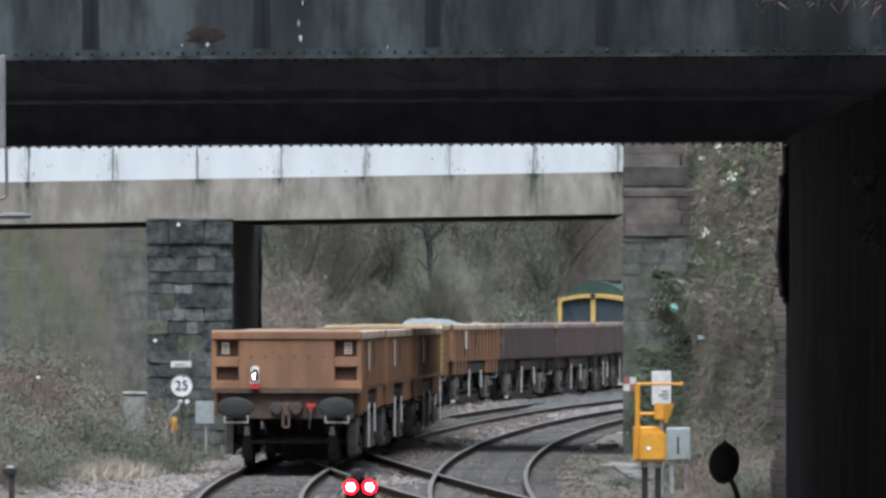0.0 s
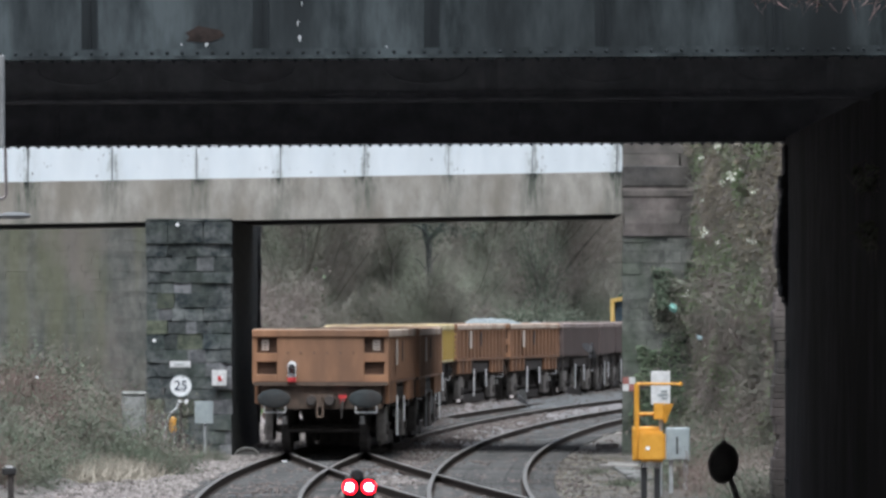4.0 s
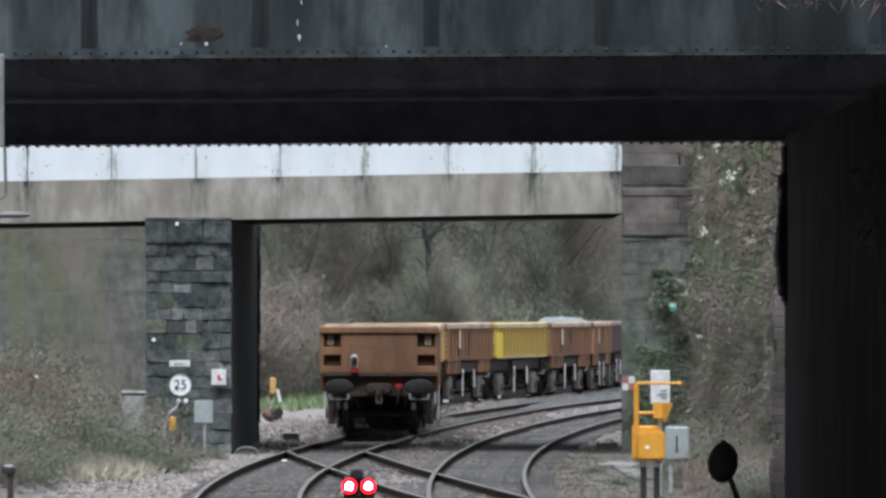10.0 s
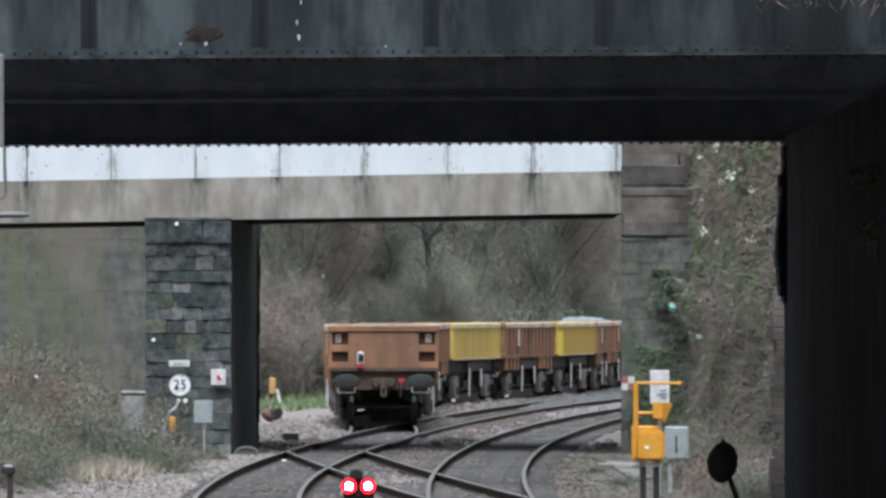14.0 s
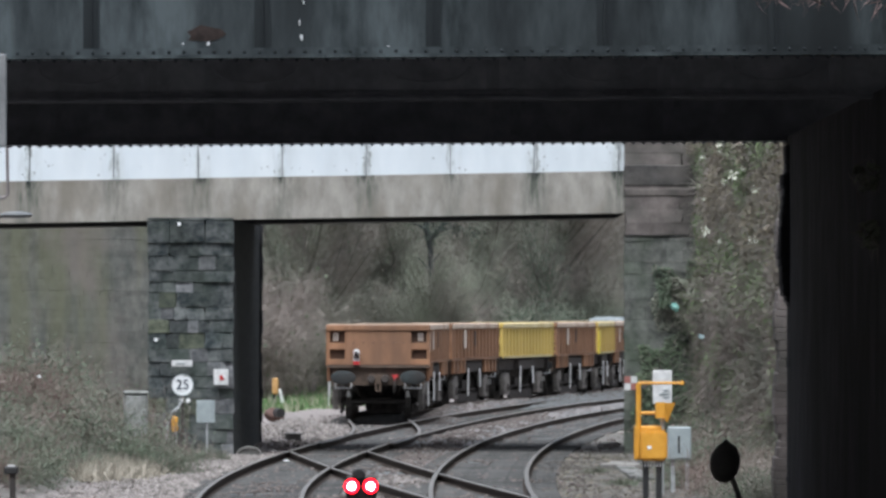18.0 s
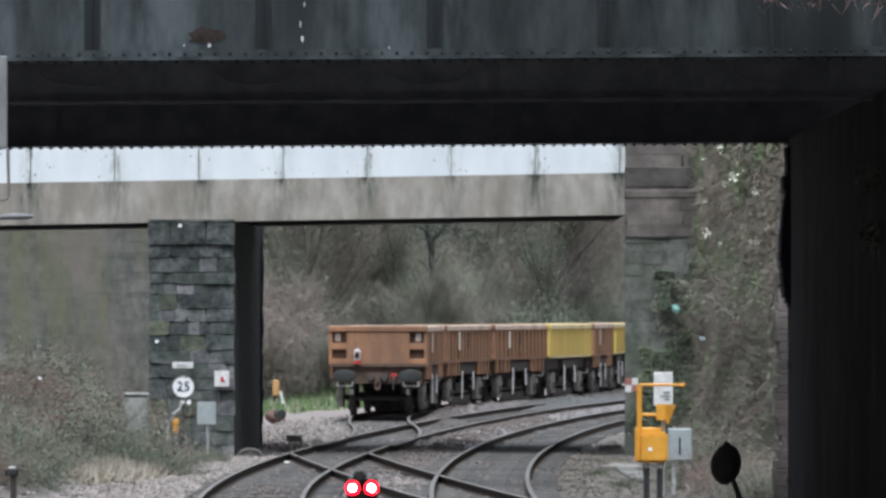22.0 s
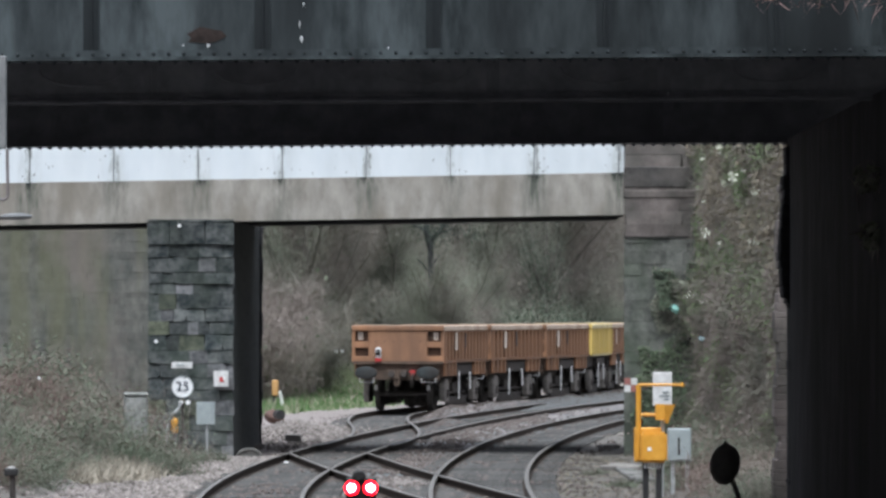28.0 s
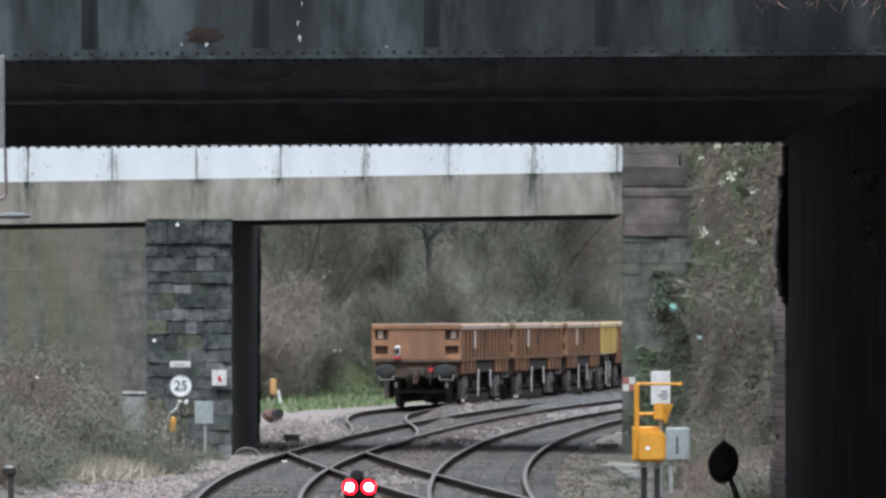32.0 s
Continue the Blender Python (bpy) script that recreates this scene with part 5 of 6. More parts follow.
half = len(f1) * 3 // 4
solid("rough_grass", array_mesh("rough_grass", [(v1[:half * 3], f1[:half], 0), (v1[half * 3:], f1[half:] - half * 3, 1)], [GRASS, STRAW]), GRASS, "rough green and straw-coloured grass beside the track", "grass", kind="stuff")

# creepers on the walls to the right
def creeper(name, origin, along, width, z0, z1, n_leaf, n_stem, seed, leaf_mat, stem_mat, label, thick=0.35, slen=(0.12, 0.55), leaf_size=0.026, side=1, other=None):
    """Leaves and hanging stems over a wall that runs from origin in the direction along."""
    rng = np.random.default_rng(seed)
    out = np.array((-along[1], along[0], 0.0)) * side
    al = np.array((along[0], along[1], 0.0))

    def scatter(n):
        u, v = rng.uniform(0, width, n), rng.uniform(z0, z1, n)
        lump = np.array([0.5 + 0.9 * noise.noise((a * 0.9 + seed, b * 0.9, seed)) for a, b in zip(u, v)])
        keep = rng.uniform(0, 1, n) < np.clip(lump + 0.25, 0.12, 1)
        if side < 0:
            rim = np.array([0.22 + 0.25 * noise.noise((a * 2.5, b * 2.5, seed)) for a, b in zip(u, v)])
            keep &= (u > rim) & (v < z1 - 2 * np.clip(rim, 0, 1))
        u, v, lump = u[keep], v[keep], np.clip(lump[keep], 0.1, 1)
        o = rng.uniform(0.02, 1, len(u)) * thick * lump
        return np.array(origin) + al * u[:, None] + out * o[:, None] + np.array((0, 0, 1.0)) * v[:, None]

    c = scatter(n_leaf)
    v1, f1 = leaves(rng, c, leaf_size, out + (0, 0, 0.7))
    pick = np.array([0 if noise.noise((q[1] * 0.16, q[2] * 0.95, 5.0)) + 0.35 * noise.noise((q[1] * 0.6, q[2] * 2.6, 9.0)) > -0.03 else 1 for q in c])
    pick[rng.uniform(size=len(c)) < 0.06] = 2
    slots = np.concatenate([pick, pick])
    r = scatter(n_stem)
    d = rng.normal(size=(len(r), 3)) + (0, 0, -0.5)
    d /= np.linalg.norm(d, axis=1, keepdims=True)
    v2, f2 = sticks(rng, r, d, rng.uniform(*slen, len(r)), rng.uniform(0.004, 0.009, len(r)))
    t = thing(name, label, "creeper", group="creepers on the walls")
    part("foliage", array_mesh("foliage", [(v1, f1, slots)], [leaf_mat, other or (LEAF_BROWN if leaf_mat is LEAF else LEAF), LEAF_PALE]), leaf_mat, t)
    part("stem_tangle", array_mesh("stem_tangle", [(v2, f2, 0)], [stem_mat]), stem_mat, t)


al = ((p1 - p0).normalized().x, (p1 - p0).normalized().y)
L_RET = (p1 - p0).length
for i in range(5):
    o = p0 + (p1 - p0) * (i / 5)
    creeper("creeper", (o.x, o.y, 0), al, L_RET / 5 + 0.5, 2.6, 6.6, 22000, 3500, 60 + i, LEAF if i > 1 else LEAF_BROWN, TWIG_PALE, "green and brown creeper hanging over the retaining wall", 0.4)
    creeper("creeper", (o.x, o.y, 0), al, L_RET / 5 + 0.5, -0.1, 3.4, 16000, 6500, 80 + i, STEM_LEAF, STEM, "tangle of bare brown creeper stems on the wall", 0.5)
IVY_GREY = surf("dusty_ivy_leaf", (0.08, 0.118, 0.08), (0.15, 0.195, 0.135), 2.0, 0.8, 0, 0, (0.11, 0.10, 0.085), 0.8, 0.6, island=0.15, world=True)
creeper("ivy", (AX0 + 0.04, D2 - 0.12, 0), (1, 0), 1.9, 0.0, 2.6, 9000, 2200, 96, IVY_GREY, TWIG, "dusty green ivy on the foot of the stone abutment", 0.12, (0.08, 0.3), 0.03, -1, BANK_LEAF)
# Dark ivy; the shade of a hollow is put into its colour too.
DARK_IVY = surf("dark_ivy_and_hollow_shade", (0.018, 0.024, 0.018), (0.05, 0.06, 0.045), 3.0, 0.85, 0, 0, island=0.3)
creeper("ivy", ((1192 - 784) * 109.4 / FOCAL, D2 - 0.2, 0), (1, 0), 0.75, 2.1, 2.95, 5200, 300, 94, DARK_IVY, BARK, "dark clump of ivy that fills in a shaded hollow", 0.45, (0.08, 0.25), 0.03, -1, DARK_IVY)
creeper("ivy", ((1146 - 784) * 109.4 / FOCAL, D2 - 0.2, 0), (1, 0), 0.45, 2.75, 3.75, 1500, 300, 93, DARK_IVY, BARK, "dark ivy stem climbing the abutment", 0.2, (0.08, 0.25), 0.026, -1, IVY_GREY)
creeper("ivy", (AX0 + 0.42, D2 - 0.12, 0), (1, 0), 1.5, 2.3, 4.0, 5000, 2200, 97, IVY_GREY, TWIG, "dark green ivy on the stone abutment", 0.14, (0.08, 0.3), 0.03, -1, TWIG_GREEN)
for zz, n_, sd in ((3.3, 260, 98), (3.86, 150, 95)):
    creeper("ivy", (WX + 0.12, 53.4, 0), (0, 1), 1.1, zz, zz + 0.26, n_, 40, sd, LEAF_PALE, TWIG, "sprig of pale ivy on the black wall", 0.3, (0.08, 0.3), 0.035, 1, LEAF_PALE)
DEAD_PINK = surf("dead_pinkish_creeper", (0.15, 0.095, 0.09), (0.26, 0.18, 0.17), 3.0, 0.9, 0, 0, island=0.3)
creeper("creeper", ((1335 - 784) * 44.9 / FOCAL, 44.9, 0), (1, 0), 1.3, 5.19, 5.6, 170, 260, 99, DEAD_PINK, DEAD_PINK, "reddish dead creeper hanging over the girder", 0.15, (0.05, 0.2), 0.014, 1, DEAD_PINK)
for i in range(16):
    y = rnd.uniform(84, 107)
    x = rnd.uniform(0.0445, 0.06) * y
    plant(BRAMBLES[rnd.choice((0, 1, 2, 3, 3))], "bramble", ("stalk", "foliage"), x, y, rnd.uniform(0.4, 0.8), "tangled low bramble at the foot of the wall", "bramble", "brambles by the wall", rnd)

for px, dist in ((1290, 80), (1312, 78), (1335, 76), (1352, 80), (1372, 78), (1300, 84), (1345, 73), (1375, 72), (1325, 86), (1262, 82)):
    plant(BRAMBLES[px % 4], "bramble", ("stalk", "foliage"), (px - 784) * dist / FOCAL, dist, rnd.uniform(0.4, 0.6), "tangled low bramble at the foot of the wall", "bramble", "brambles by the wall", rnd)


# ---- loose stones ----
def stones(name, n, place, lo, hi, mat, label, seed):
    rng = np.random.default_rng(seed)
    base = np.array([(1, 0, 0), (-1, 0, 0), (0, 1, 0), (0, -1, 0), (0, 0, 1), (0, 0, -1)], float)
    tri = np.array([(0, 2, 4), (2, 1, 4), (1, 3, 4), (3, 0, 4), (2, 0, 5), (1, 2, 5), (3, 1, 5), (0, 3, 5)])
    vs, fs = [], []
    for i in range(n):
        x, y = place(rng)
        s = rng.uniform(lo, hi)
        q = Euler(rng.uniform(0, 6.28, 3)).to_matrix()
        w = (base * rng.uniform(0.6, 1.2, (6, 1)) * s) @ np.array(q)
        vs.append(w + (x, y, ground_z(x, y) + s * 0.25))
        fs.append(tri + 6 * i)
    solid(name, array_mesh(name, [(np.concatenate(vs), np.concatenate(fs), 0)], [mat]), mat, label, "stones", kind="stuff")


def in_bed(rng):
    y = 78 + 80 * rng.uniform() ** 1.4
    return (rng.choice([track_1(y), track_3(y), way_x(y)]) + rng.normal() * 1.2, y)


def on_shoulder(rng):
    y = 79 + 30 * rng.uniform()
    return (track_1(y) - 1.1 - abs(rng.normal()) * 1.1, y)


def on_heap(rng):
    return (-3.2 + rng.normal() * 0.75, 127 + rng.normal() * 6.5)


def between(rng):
    y = 84 + 60 * rng.uniform()
    return ((track_1(y) + track_3(y)) / 2 + rng.normal() * 0.6, y)


stones("ballast_stones", 7000, in_bed, 0.025, 0.05, PEBBLE_DARK, "grimy ballast stones between the rails", 1)
stones("ballast_stones", 6000, on_shoulder, 0.025, 0.055, PEBBLE, "pale loose ballast on the shoulder", 2)
stones("ballast_stones", 3000, on_heap, 0.03, 0.06, PEBBLE, "heap of pale ballast beside the track", 3)
stones("ballast_stones", 4000, between, 0.02, 0.042, PEBBLE_DARK, "ballast stones between the tracks", 4)


def on_ridge(rng):
    y = 138 + 55 * rng.uniform() ** 1.3
    return (way_x(y) + 1.55 + rng.normal() * 0.5, y)


stones("ballast_stones", 5000, on_ridge, 0.014, 0.03, PEBBLE_DARK, "pinkish ballast stones heaped between the tracks", 6)


def pale_patch(rng):
    x, y, z = spot(715, 848, 92)
    return (x + rng.normal() * 0.28, y + rng.normal() * 1.6)


stones("ballast_stones", 260, pale_patch, 0.03, 0.055, PEBBLE, "patch of whitish stones between the rails", 5)

# dead twigs and leaves on the ground by the wall
rng = np.random.default_rng(71)
n = 9000
yy = rng.uniform(78, 110, n)
xx = np.array([track_3(q) for q in yy]) + 1.0 + rng.uniform(0, 1, n) ** 1.3 * 3.2
pts_ = np.array([(a, c, ground_z(a, c) + 0.012) for a, c in zip(xx, yy)])
dd = rng.normal(size=(n, 3)) * (1, 1, 0.25)
dd /= np.linalg.norm(dd, axis=1, keepdims=True)
v1, f1 = sticks(rng, pts_[:4000], dd[:4000], rng.uniform(0.08, 0.3, 4000), rng.uniform(0.004, 0.008, 4000))
v2, f2 = leaves(rng, pts_[4000:], 0.017, (0, 0, 1))
solid("ground_litter", array_mesh("ground_litter", [(v1, f1, 0), (v2, f2, 1)], [BARK, LEAF_BROWN]), BARK, "dead leaves and twigs strewn on the stony ground", "litter", kind="stuff")

green_tuft = array_mesh("grass_tuft", [(*sticks(rng, rng.normal(size=(260, 3)) * (0.12, 0.12, 0.01), (lambda q: q / np.linalg.norm(q, axis=1, keepdims=True))(rng.normal(size=(260, 3)) * (0.7, 0.7, 0.2) + (0, 0, 0.7)), rng.uniform(0.06, 0.2, 260), rng.uniform(0.006, 0.014, 260)), 0)], [BRAMBLE_LEAF])
for px, py, dist in ((1052, 822, 97), (1098, 842, 91), (1300, 860, 80)):
    x, y, z = spot(px, py, dist)
    solid("grass_tuft", green_tuft, BRAMBLE_LEAF, "small green tuft on the stony ground", "grass", pose(x, y, ground_z(x, y) - 0.01, 0, 0, rnd.uniform(0, 360)), "green tufts", "stuff")

# ---- wall beyond the left span ----
far_wall = thing("retaining_wall", "mossy grey stone wall behind the bridge", "wall", kind="structure")


def streaked_wall():
    """Small grey stones under tall streaks of olive moss, soot and pinkish dust."""
    m = surf("mossy_stone", (0.078, 0.082, 0.076), (0.15, 0.147, 0.136), 5.0, 0.95, 0, 0.5, (0.11, 0.118, 0.112), 1.6, 0.6, (1, 1, 0.6), vary=0.12, world=True)
    n, k = m.node_tree.nodes, m.node_tree.links
    p = n["Principled BSDF"]
    geo = n.new("ShaderNodeNewGeometry")
    for seed, sx, sz, lo, hi, colour, amount in ((3.0, 0.9, 0.10, 0.43, 0.58, (0.13, 0.133, 0.083), 0.6), (11.0, 1.1, 0.12, 0.52, 0.66, (0.085, 0.094, 0.09), 0.6), (23.0, 0.6, 0.4, 0.52, 0.66, (0.18, 0.155, 0.145), 0.6)):
        mp = n.new("ShaderNodeMapping")
        mp.inputs["Location"].default_value = (seed - 0.5, seed, seed)
        mp.inputs["Scale"].default_value = (sx, 1, sz)
        mp.inputs["Rotation"].default_value = (0, radians(-6), 0)
        k.new(geo.outputs["Position"], mp.inputs["Vector"])
        t = n.new("ShaderNodeTexNoise")
        t.inputs["Scale"].default_value, t.inputs["Detail"].default_value, t.inputs["Roughness"].default_value = 1.0, 6, 0.6
        k.new(mp.outputs[0], t.inputs["Vector"])
        r = n.new("ShaderNodeMapRange")
        r.inputs["From Min"].default_value, r.inputs["From Max"].default_value, r.inputs["To Max"].default_value = lo, hi, amount
        k.new(t.outputs["Fac"], r.inputs["Value"])
        mx = n.new("ShaderNodeMix")
        mx.data_type = "RGBA"
        k.new(r.outputs[0], mx.inputs["Factor"])
        k.new(p.inputs["Base Color"].links[0].from_socket, mx.inputs["A"])
        mx.inputs["B"].default_value = (*colour, 1)
        k.new(mx.outputs["Result"], p.inputs["Base Color"])
    return m


MOSSY = streaked_wall()
b = B()
box(b, (-10.0, 126.2, 2.6), (8.0, 1.6, 7.0))
part("core", b, MOSSY, far_wall)
blocks(far_wall, -11.4, -6.3, 0.6, 5.6, 125.4, 0.15, MOSSY, 33, long=(0.22, 0.5), gap=0.003, proud=0.008, rough=0.012)

# ---- stones of the pier and abutment ----
blocks(pier, PX0, PX1, -0.2, 4.44, D2 - 0.02, 0.25, STONE, 31, long=(0.2, 0.52), gap=0.008, proud=0.05, odd=(STONE_PALE, STONE_MOSS, STONE_PALE), rough=0.06)
blocks(pier, PX0 - 0.02, PX1 + 0.01, 4.08, 4.58, D2 - 0.09, 0.5, STONE, 36, long=(0.4, 0.75), gap=0.014, proud=0.03, rough=0.03)
ABUT = surf("grey_abutment_stone", (0.075, 0.08, 0.074), (0.175, 0.178, 0.165), 5.0, 0.95, 0, 0.6, (0.065, 0.082, 0.06), 1.2, 0.75, vary=0.2, world=True)
blocks(abut, AX0, AX1 + 0.4, -0.2, 4.2, D2 - 0.04, 0.2, ABUT, 34, long=(0.3, 0.7), gap=0.004, proud=0.018, rough=0.02)
blocks(abut, AX0 + 0.02, AX1 + 0.4, 4.2, 6.6, D2 - 0.02, 0.27, SANDSTONE, 35, long=(0.6, 1.3), gap=0.004, proud=0.012)


COURSE = surf("pinkish_stone_course", (0.09, 0.08, 0.076), (0.19, 0.165, 0.155), 2.5, 0.9, 0, 0.5, (0.075, 0.072, 0.066), 1.2, 0.8, world=True)
b = B()
box(b, ((AX0 + AX1) / 2 + 0.25, D2 - 0.053, 5.08), (AX1 - AX0 + 0.5, 0.10, 0.16))
part("string_course", bevelled(b, 0.02), COURSE, abut, "pale pinkish stone course")
SOOTED = surf("sooted_sandstone", (0.03, 0.03, 0.03), (0.095, 0.09, 0.087), 3.0, 0.9, 0, 0.6, (0.13, 0.118, 0.11), 1.4, 0.6, world=True)
b = B()
box(b, ((AX0 + AX1) / 2 + 0.25, D2 - 0.055, 5.42), (AX1 - AX0 + 0.5, 0.10, 0.42))
part("dark_course", bevelled(b, 0.02), SOOTED, abut, "dark sooty stone course")
b = B()
box(b, ((AX0 + AX1) / 2 + 0.25, D2 - 0.06, 4.22), (AX1 - AX0 + 0.5, 0.15, 0.03))
part("course_line", b, MORTAR, abut)


# ---- lineside things ----
def plate(name, px, py, w_px, h_px, dist, mat, label, category, thick=0.02, post=None, post_mat=GALV, face=None):
    """A flat board on a post."""
    x, y, z = spot(px, py, dist)
    k = dist / FOCAL
    t = thing(name, label, category, pose(x, y, 0))
    b = B()
    box(b, (0, 0, z), (w_px * k, thick, h_px * k))
    part("board", bevelled(b, 0.006), mat, t)
    if post is not None:
        b = B()
        tube(b, (post * k, thick + 0.02, -0.3), (post * k, thick + 0.02, z), 0.025, 0.025, 8)
        part("post", b, post_mat, t)
    return t, x, y, z, k


# speed sign with "25"
x, y, z = spot(320, 683, 108.6)
k = 108.6 / FOCAL
sign = thing("speed_sign", "round white speed sign reading 25 on a pole", "sign", pose(x, y, 0))
b = B()
tube(b, (0, 0, z), (0, 0.02, z), 0.218, 0.218, 36)
part("disc", b, WHITE, sign)
ring = B()
for i in range(36):
    a0, a1 = i * math.pi / 18, (i + 1) * math.pi / 18
    tube(ring, (0.212 * math.cos(a0), -0.004, z + 0.212 * math.sin(a0)), (0.212 * math.cos(a1), -0.004, z + 0.212 * math.sin(a1)), 0.008, 0.008, 5)
part("rim", ring, GREYBOX, sign)
INK = surf("blue_black_ink", (0.02, 0.035, 0.06), (0.035, 0.055, 0.09), 8, 0.6)
tx = bpy.data.curves.new("number", "FONT")
tx.body, tx.size, tx.align_x, tx.align_y, tx.extrude = "25", 0.27, "CENTER", "CENTER", 0.003
tmp = new("number", tx)
bpy.context.view_layer.update()
nm = bpy.data.meshes.new_from_object(tmp)
bpy.data.objects.remove(tmp)
nm.materials.clear()
nm.materials.append(INK)
part("number", nm, INK, sign, "black figures 25", at=pose(0, -0.012, z, 90, 0, 0))
b = B()
tube(b, (0, 0.05, -0.3), (0, 0.05, z + 0.1), 0.03, 0.03, 8)
part("pole", b, UNDER, sign)
for dx in (-0.03, 0.11):
    b = B()
    tube(b, (dx, -0.03, z - 0.31), (dx, 0.08, z - 0.31), 0.045, 0.045, 10)
    part("clamp", b, WHITE, sign, "white clamp")
x, y, z = spot(312, 722, 108.2)
b = B()
bar(b, [(0.06, 0, 0.12), (0.02, 0, 0.0), (-0.12, 0, -0.12), (-0.2, 0.02, -0.35), (-0.24, 0.02, -0.75)], 0.028)
solid("cable_pipe", b, GALV, "bent pale cable pipe by the pier", "pipe", pose(x, y, z))
x, y, z = spot(306, 752, 108.0)
b = B()
box(b, (0, 0, z), (0.13, 0.1, 0.3))
yel = thing("marker_box", "small yellow marker box on a stake", "marker", pose(x, y, 0))
part("box", bevelled(b, 0.025), EQUIP, yel)
b = B()
tube(b, (0.02, 0.06, -0.3), (0.02, 0.06, z), 0.02, 0.02, 6)
part("stake", b, GALV, yel)
for px, py in ((314, 398), (273, 603)):
    x, y, z = spot(px, py, 109.68)
    b = B()
    tube(b, (0, -0.04, 0), (0, 0.1, 0), 0.035, 0.035, 10)
    solid("wall_stud", b, WHITE, "small white stud on the pier stones", "stud", pose(x, y, z))
t, x, y, z, k = plate("name_plate", 319, 645, 37, 11, 109.72, PALE, "small pale plate with a dark bar on the pier stones", "plate", 0.03)
b = B()
box(b, (-0.03, -0.02, z), (0.16, 0.01, 0.03))
part("print_bar", b, GREYBOX, t)
t, x, y, z, k = plate("notice_board", 388, 669, 26, 28, 109.72, PALE, "small whitish square notice with red mark", "notice", 0.03)
b = B()
box(b, (0.02, -0.02, z - 0.01), (0.09, 0.012, 0.09))
part("red_mark", b, RED, t, "red mark")
b = B()
box(b, (0.06, -0.026, z + 0.01), (0.045, 0.012, 0.07))
part("white_mark", b, WHITE, t)
plate("grey_board", 361, 730, 33, 40, 107.4, GREYBOX, "plain grey board on a thin post", "sign", 0.025, 2)
x, y, z = spot(237, 722, 99.0)
CAST = surf("pale_cast_concrete", (0.17, 0.175, 0.168), (0.34, 0.345, 0.33), 6, 0.9, 0, 0.5, (0.09, 0.10, 0.085), 2.6, 0.8)
b = B()
box(b, (0, 0, 0.5), (0.42, 0.36, 1.42))
cab = thing("relay_cabinet", "weathered pale concrete cabinet in the brambles", "cabinet", pose(x, y, 0, 0, 0, 6))
part("body", bevelled(b, 0.04), CAST, cab)
b = B()
box(b, (0, 0, 1.24), (0.44, 0.39, 0.07))
part("lid", bevelled(b, 0.025), CAST, cab)

# yellow telephone or control box with frame, grey box and white board
D = 83.0
k = D / FOCAL
x0, _, _ = spot(1150, 800, D)
eq = thing("control_box", "orange-yellow trackside control box on dark legs", "control box", pose(x0, D, 0))
b = B()
box(b, (0.03, -0.05, 2.67 - (790 - 556) * k), (0.40, 0.26, 0.46))
part("housing", bevelled(b, 0.04, 2), EQUIP, eq, "orange-yellow metal housing")
b = B()
box(b, (-0.05, 0.14, 2.67 - (786 - 556) * k), (0.42, 0.12, 0.52))
part("back_plate", bevelled(b, 0.02), EQUIP, eq)
b = B()
box(b, (-0.04, -0.185, 2.67 - (793 - 556) * k), (0.06, 0.01, 0.05))
part("label_plate", b, WHITE, eq, "small white label")
for dx in (-0.09, 0.11):
    b = B()
    box(b, (dx, 0.02, 0.1), (0.09, 0.12, 0.72))
    part("leg", b, BLACK, eq, "dark leg")
for i in range(7):
    b = B()
    tube(b, (-0.1 + i * 0.045, -0.08, 0.36), (-0.1 + i * 0.045, -0.08, 0.47), 0.012, 0.012, 6)
    part("cable_gland", b, PALE, eq)
zt, zm = 2.67 - (680 - 556) * k, 2.67 - (733 - 556) * k
b = B()
tube(b, (-0.195, 0.1, 0.48), (-0.195, 0.1, zt), 0.04, 0.04, 10)
part("upright", b, EQUIP, eq, "orange-yellow tubular upright")
b = B()
tube(b, (-0.195, 0.1, zt), (0.48, 0.1, zt), 0.024, 0.02, 8)
tube(b, (0.45, 0.1, zt - 0.02), (0.49, 0.1, zt + 0.02), 0.03, 0.03, 8)
part("top_bar", b, EQUIP, eq, "thin yellow bar")
b = B()
tube(b, (-0.16, 0.1, zm), (0.16, 0.1, zm), 0.026, 0.026, 8)
part("mid_bar", b, EQUIP, eq)
b = B()
box(b, (0.13, 0.06, 2.67 - (728 - 556) * k), (0.14, 0.1, 0.24))
v = [b.verts.new(p) for p in ((0.2, 0.0, 1.32), (0.2, 0.1, 1.32), (0.36, 0.02, 1.32), (0.36, 0.08, 1.32), (0.2, 0.0, 1.05), (0.2, 0.1, 1.05), (0.24, 0.05, 1.02))]
for f in ((0, 2, 6, 4), (1, 5, 6, 3), (0, 1, 3, 2), (2, 3, 6), (0, 4, 5, 1), (4, 6, 5)):
    b.faces.new([v[i] for i in f])
part("horn", b, EQUIP, eq, "yellow flared horn")
b = B()
tube(b, (0.17, 0.12, 0.4), (0.17, 0.12, 1.15), 0.03, 0.03, 8)
part("conduit", b, GALV, eq)
t, x, y, z, k2 = plate("white_board", 1169, 687, 34, 60, 84.5, PALE, "tall white board behind the control box", "sign", 0.02, 0)
b = B()
for i, (dx, dz, w) in enumerate(((0.05, -0.05, 0.1), (0.03, -0.11, 0.16), (0.06, -0.16, 0.08))):
    box(b, (dx, -0.016, z + dz), (w, 0.008, 0.025))
part("print_bar", b, GREYBOX, t)
x, y, z = spot(1199, 786, 84.0)
gb = thing("grey_cabinet", "flat grey metal trackside cabinet", "cabinet", pose(x, y, 0))
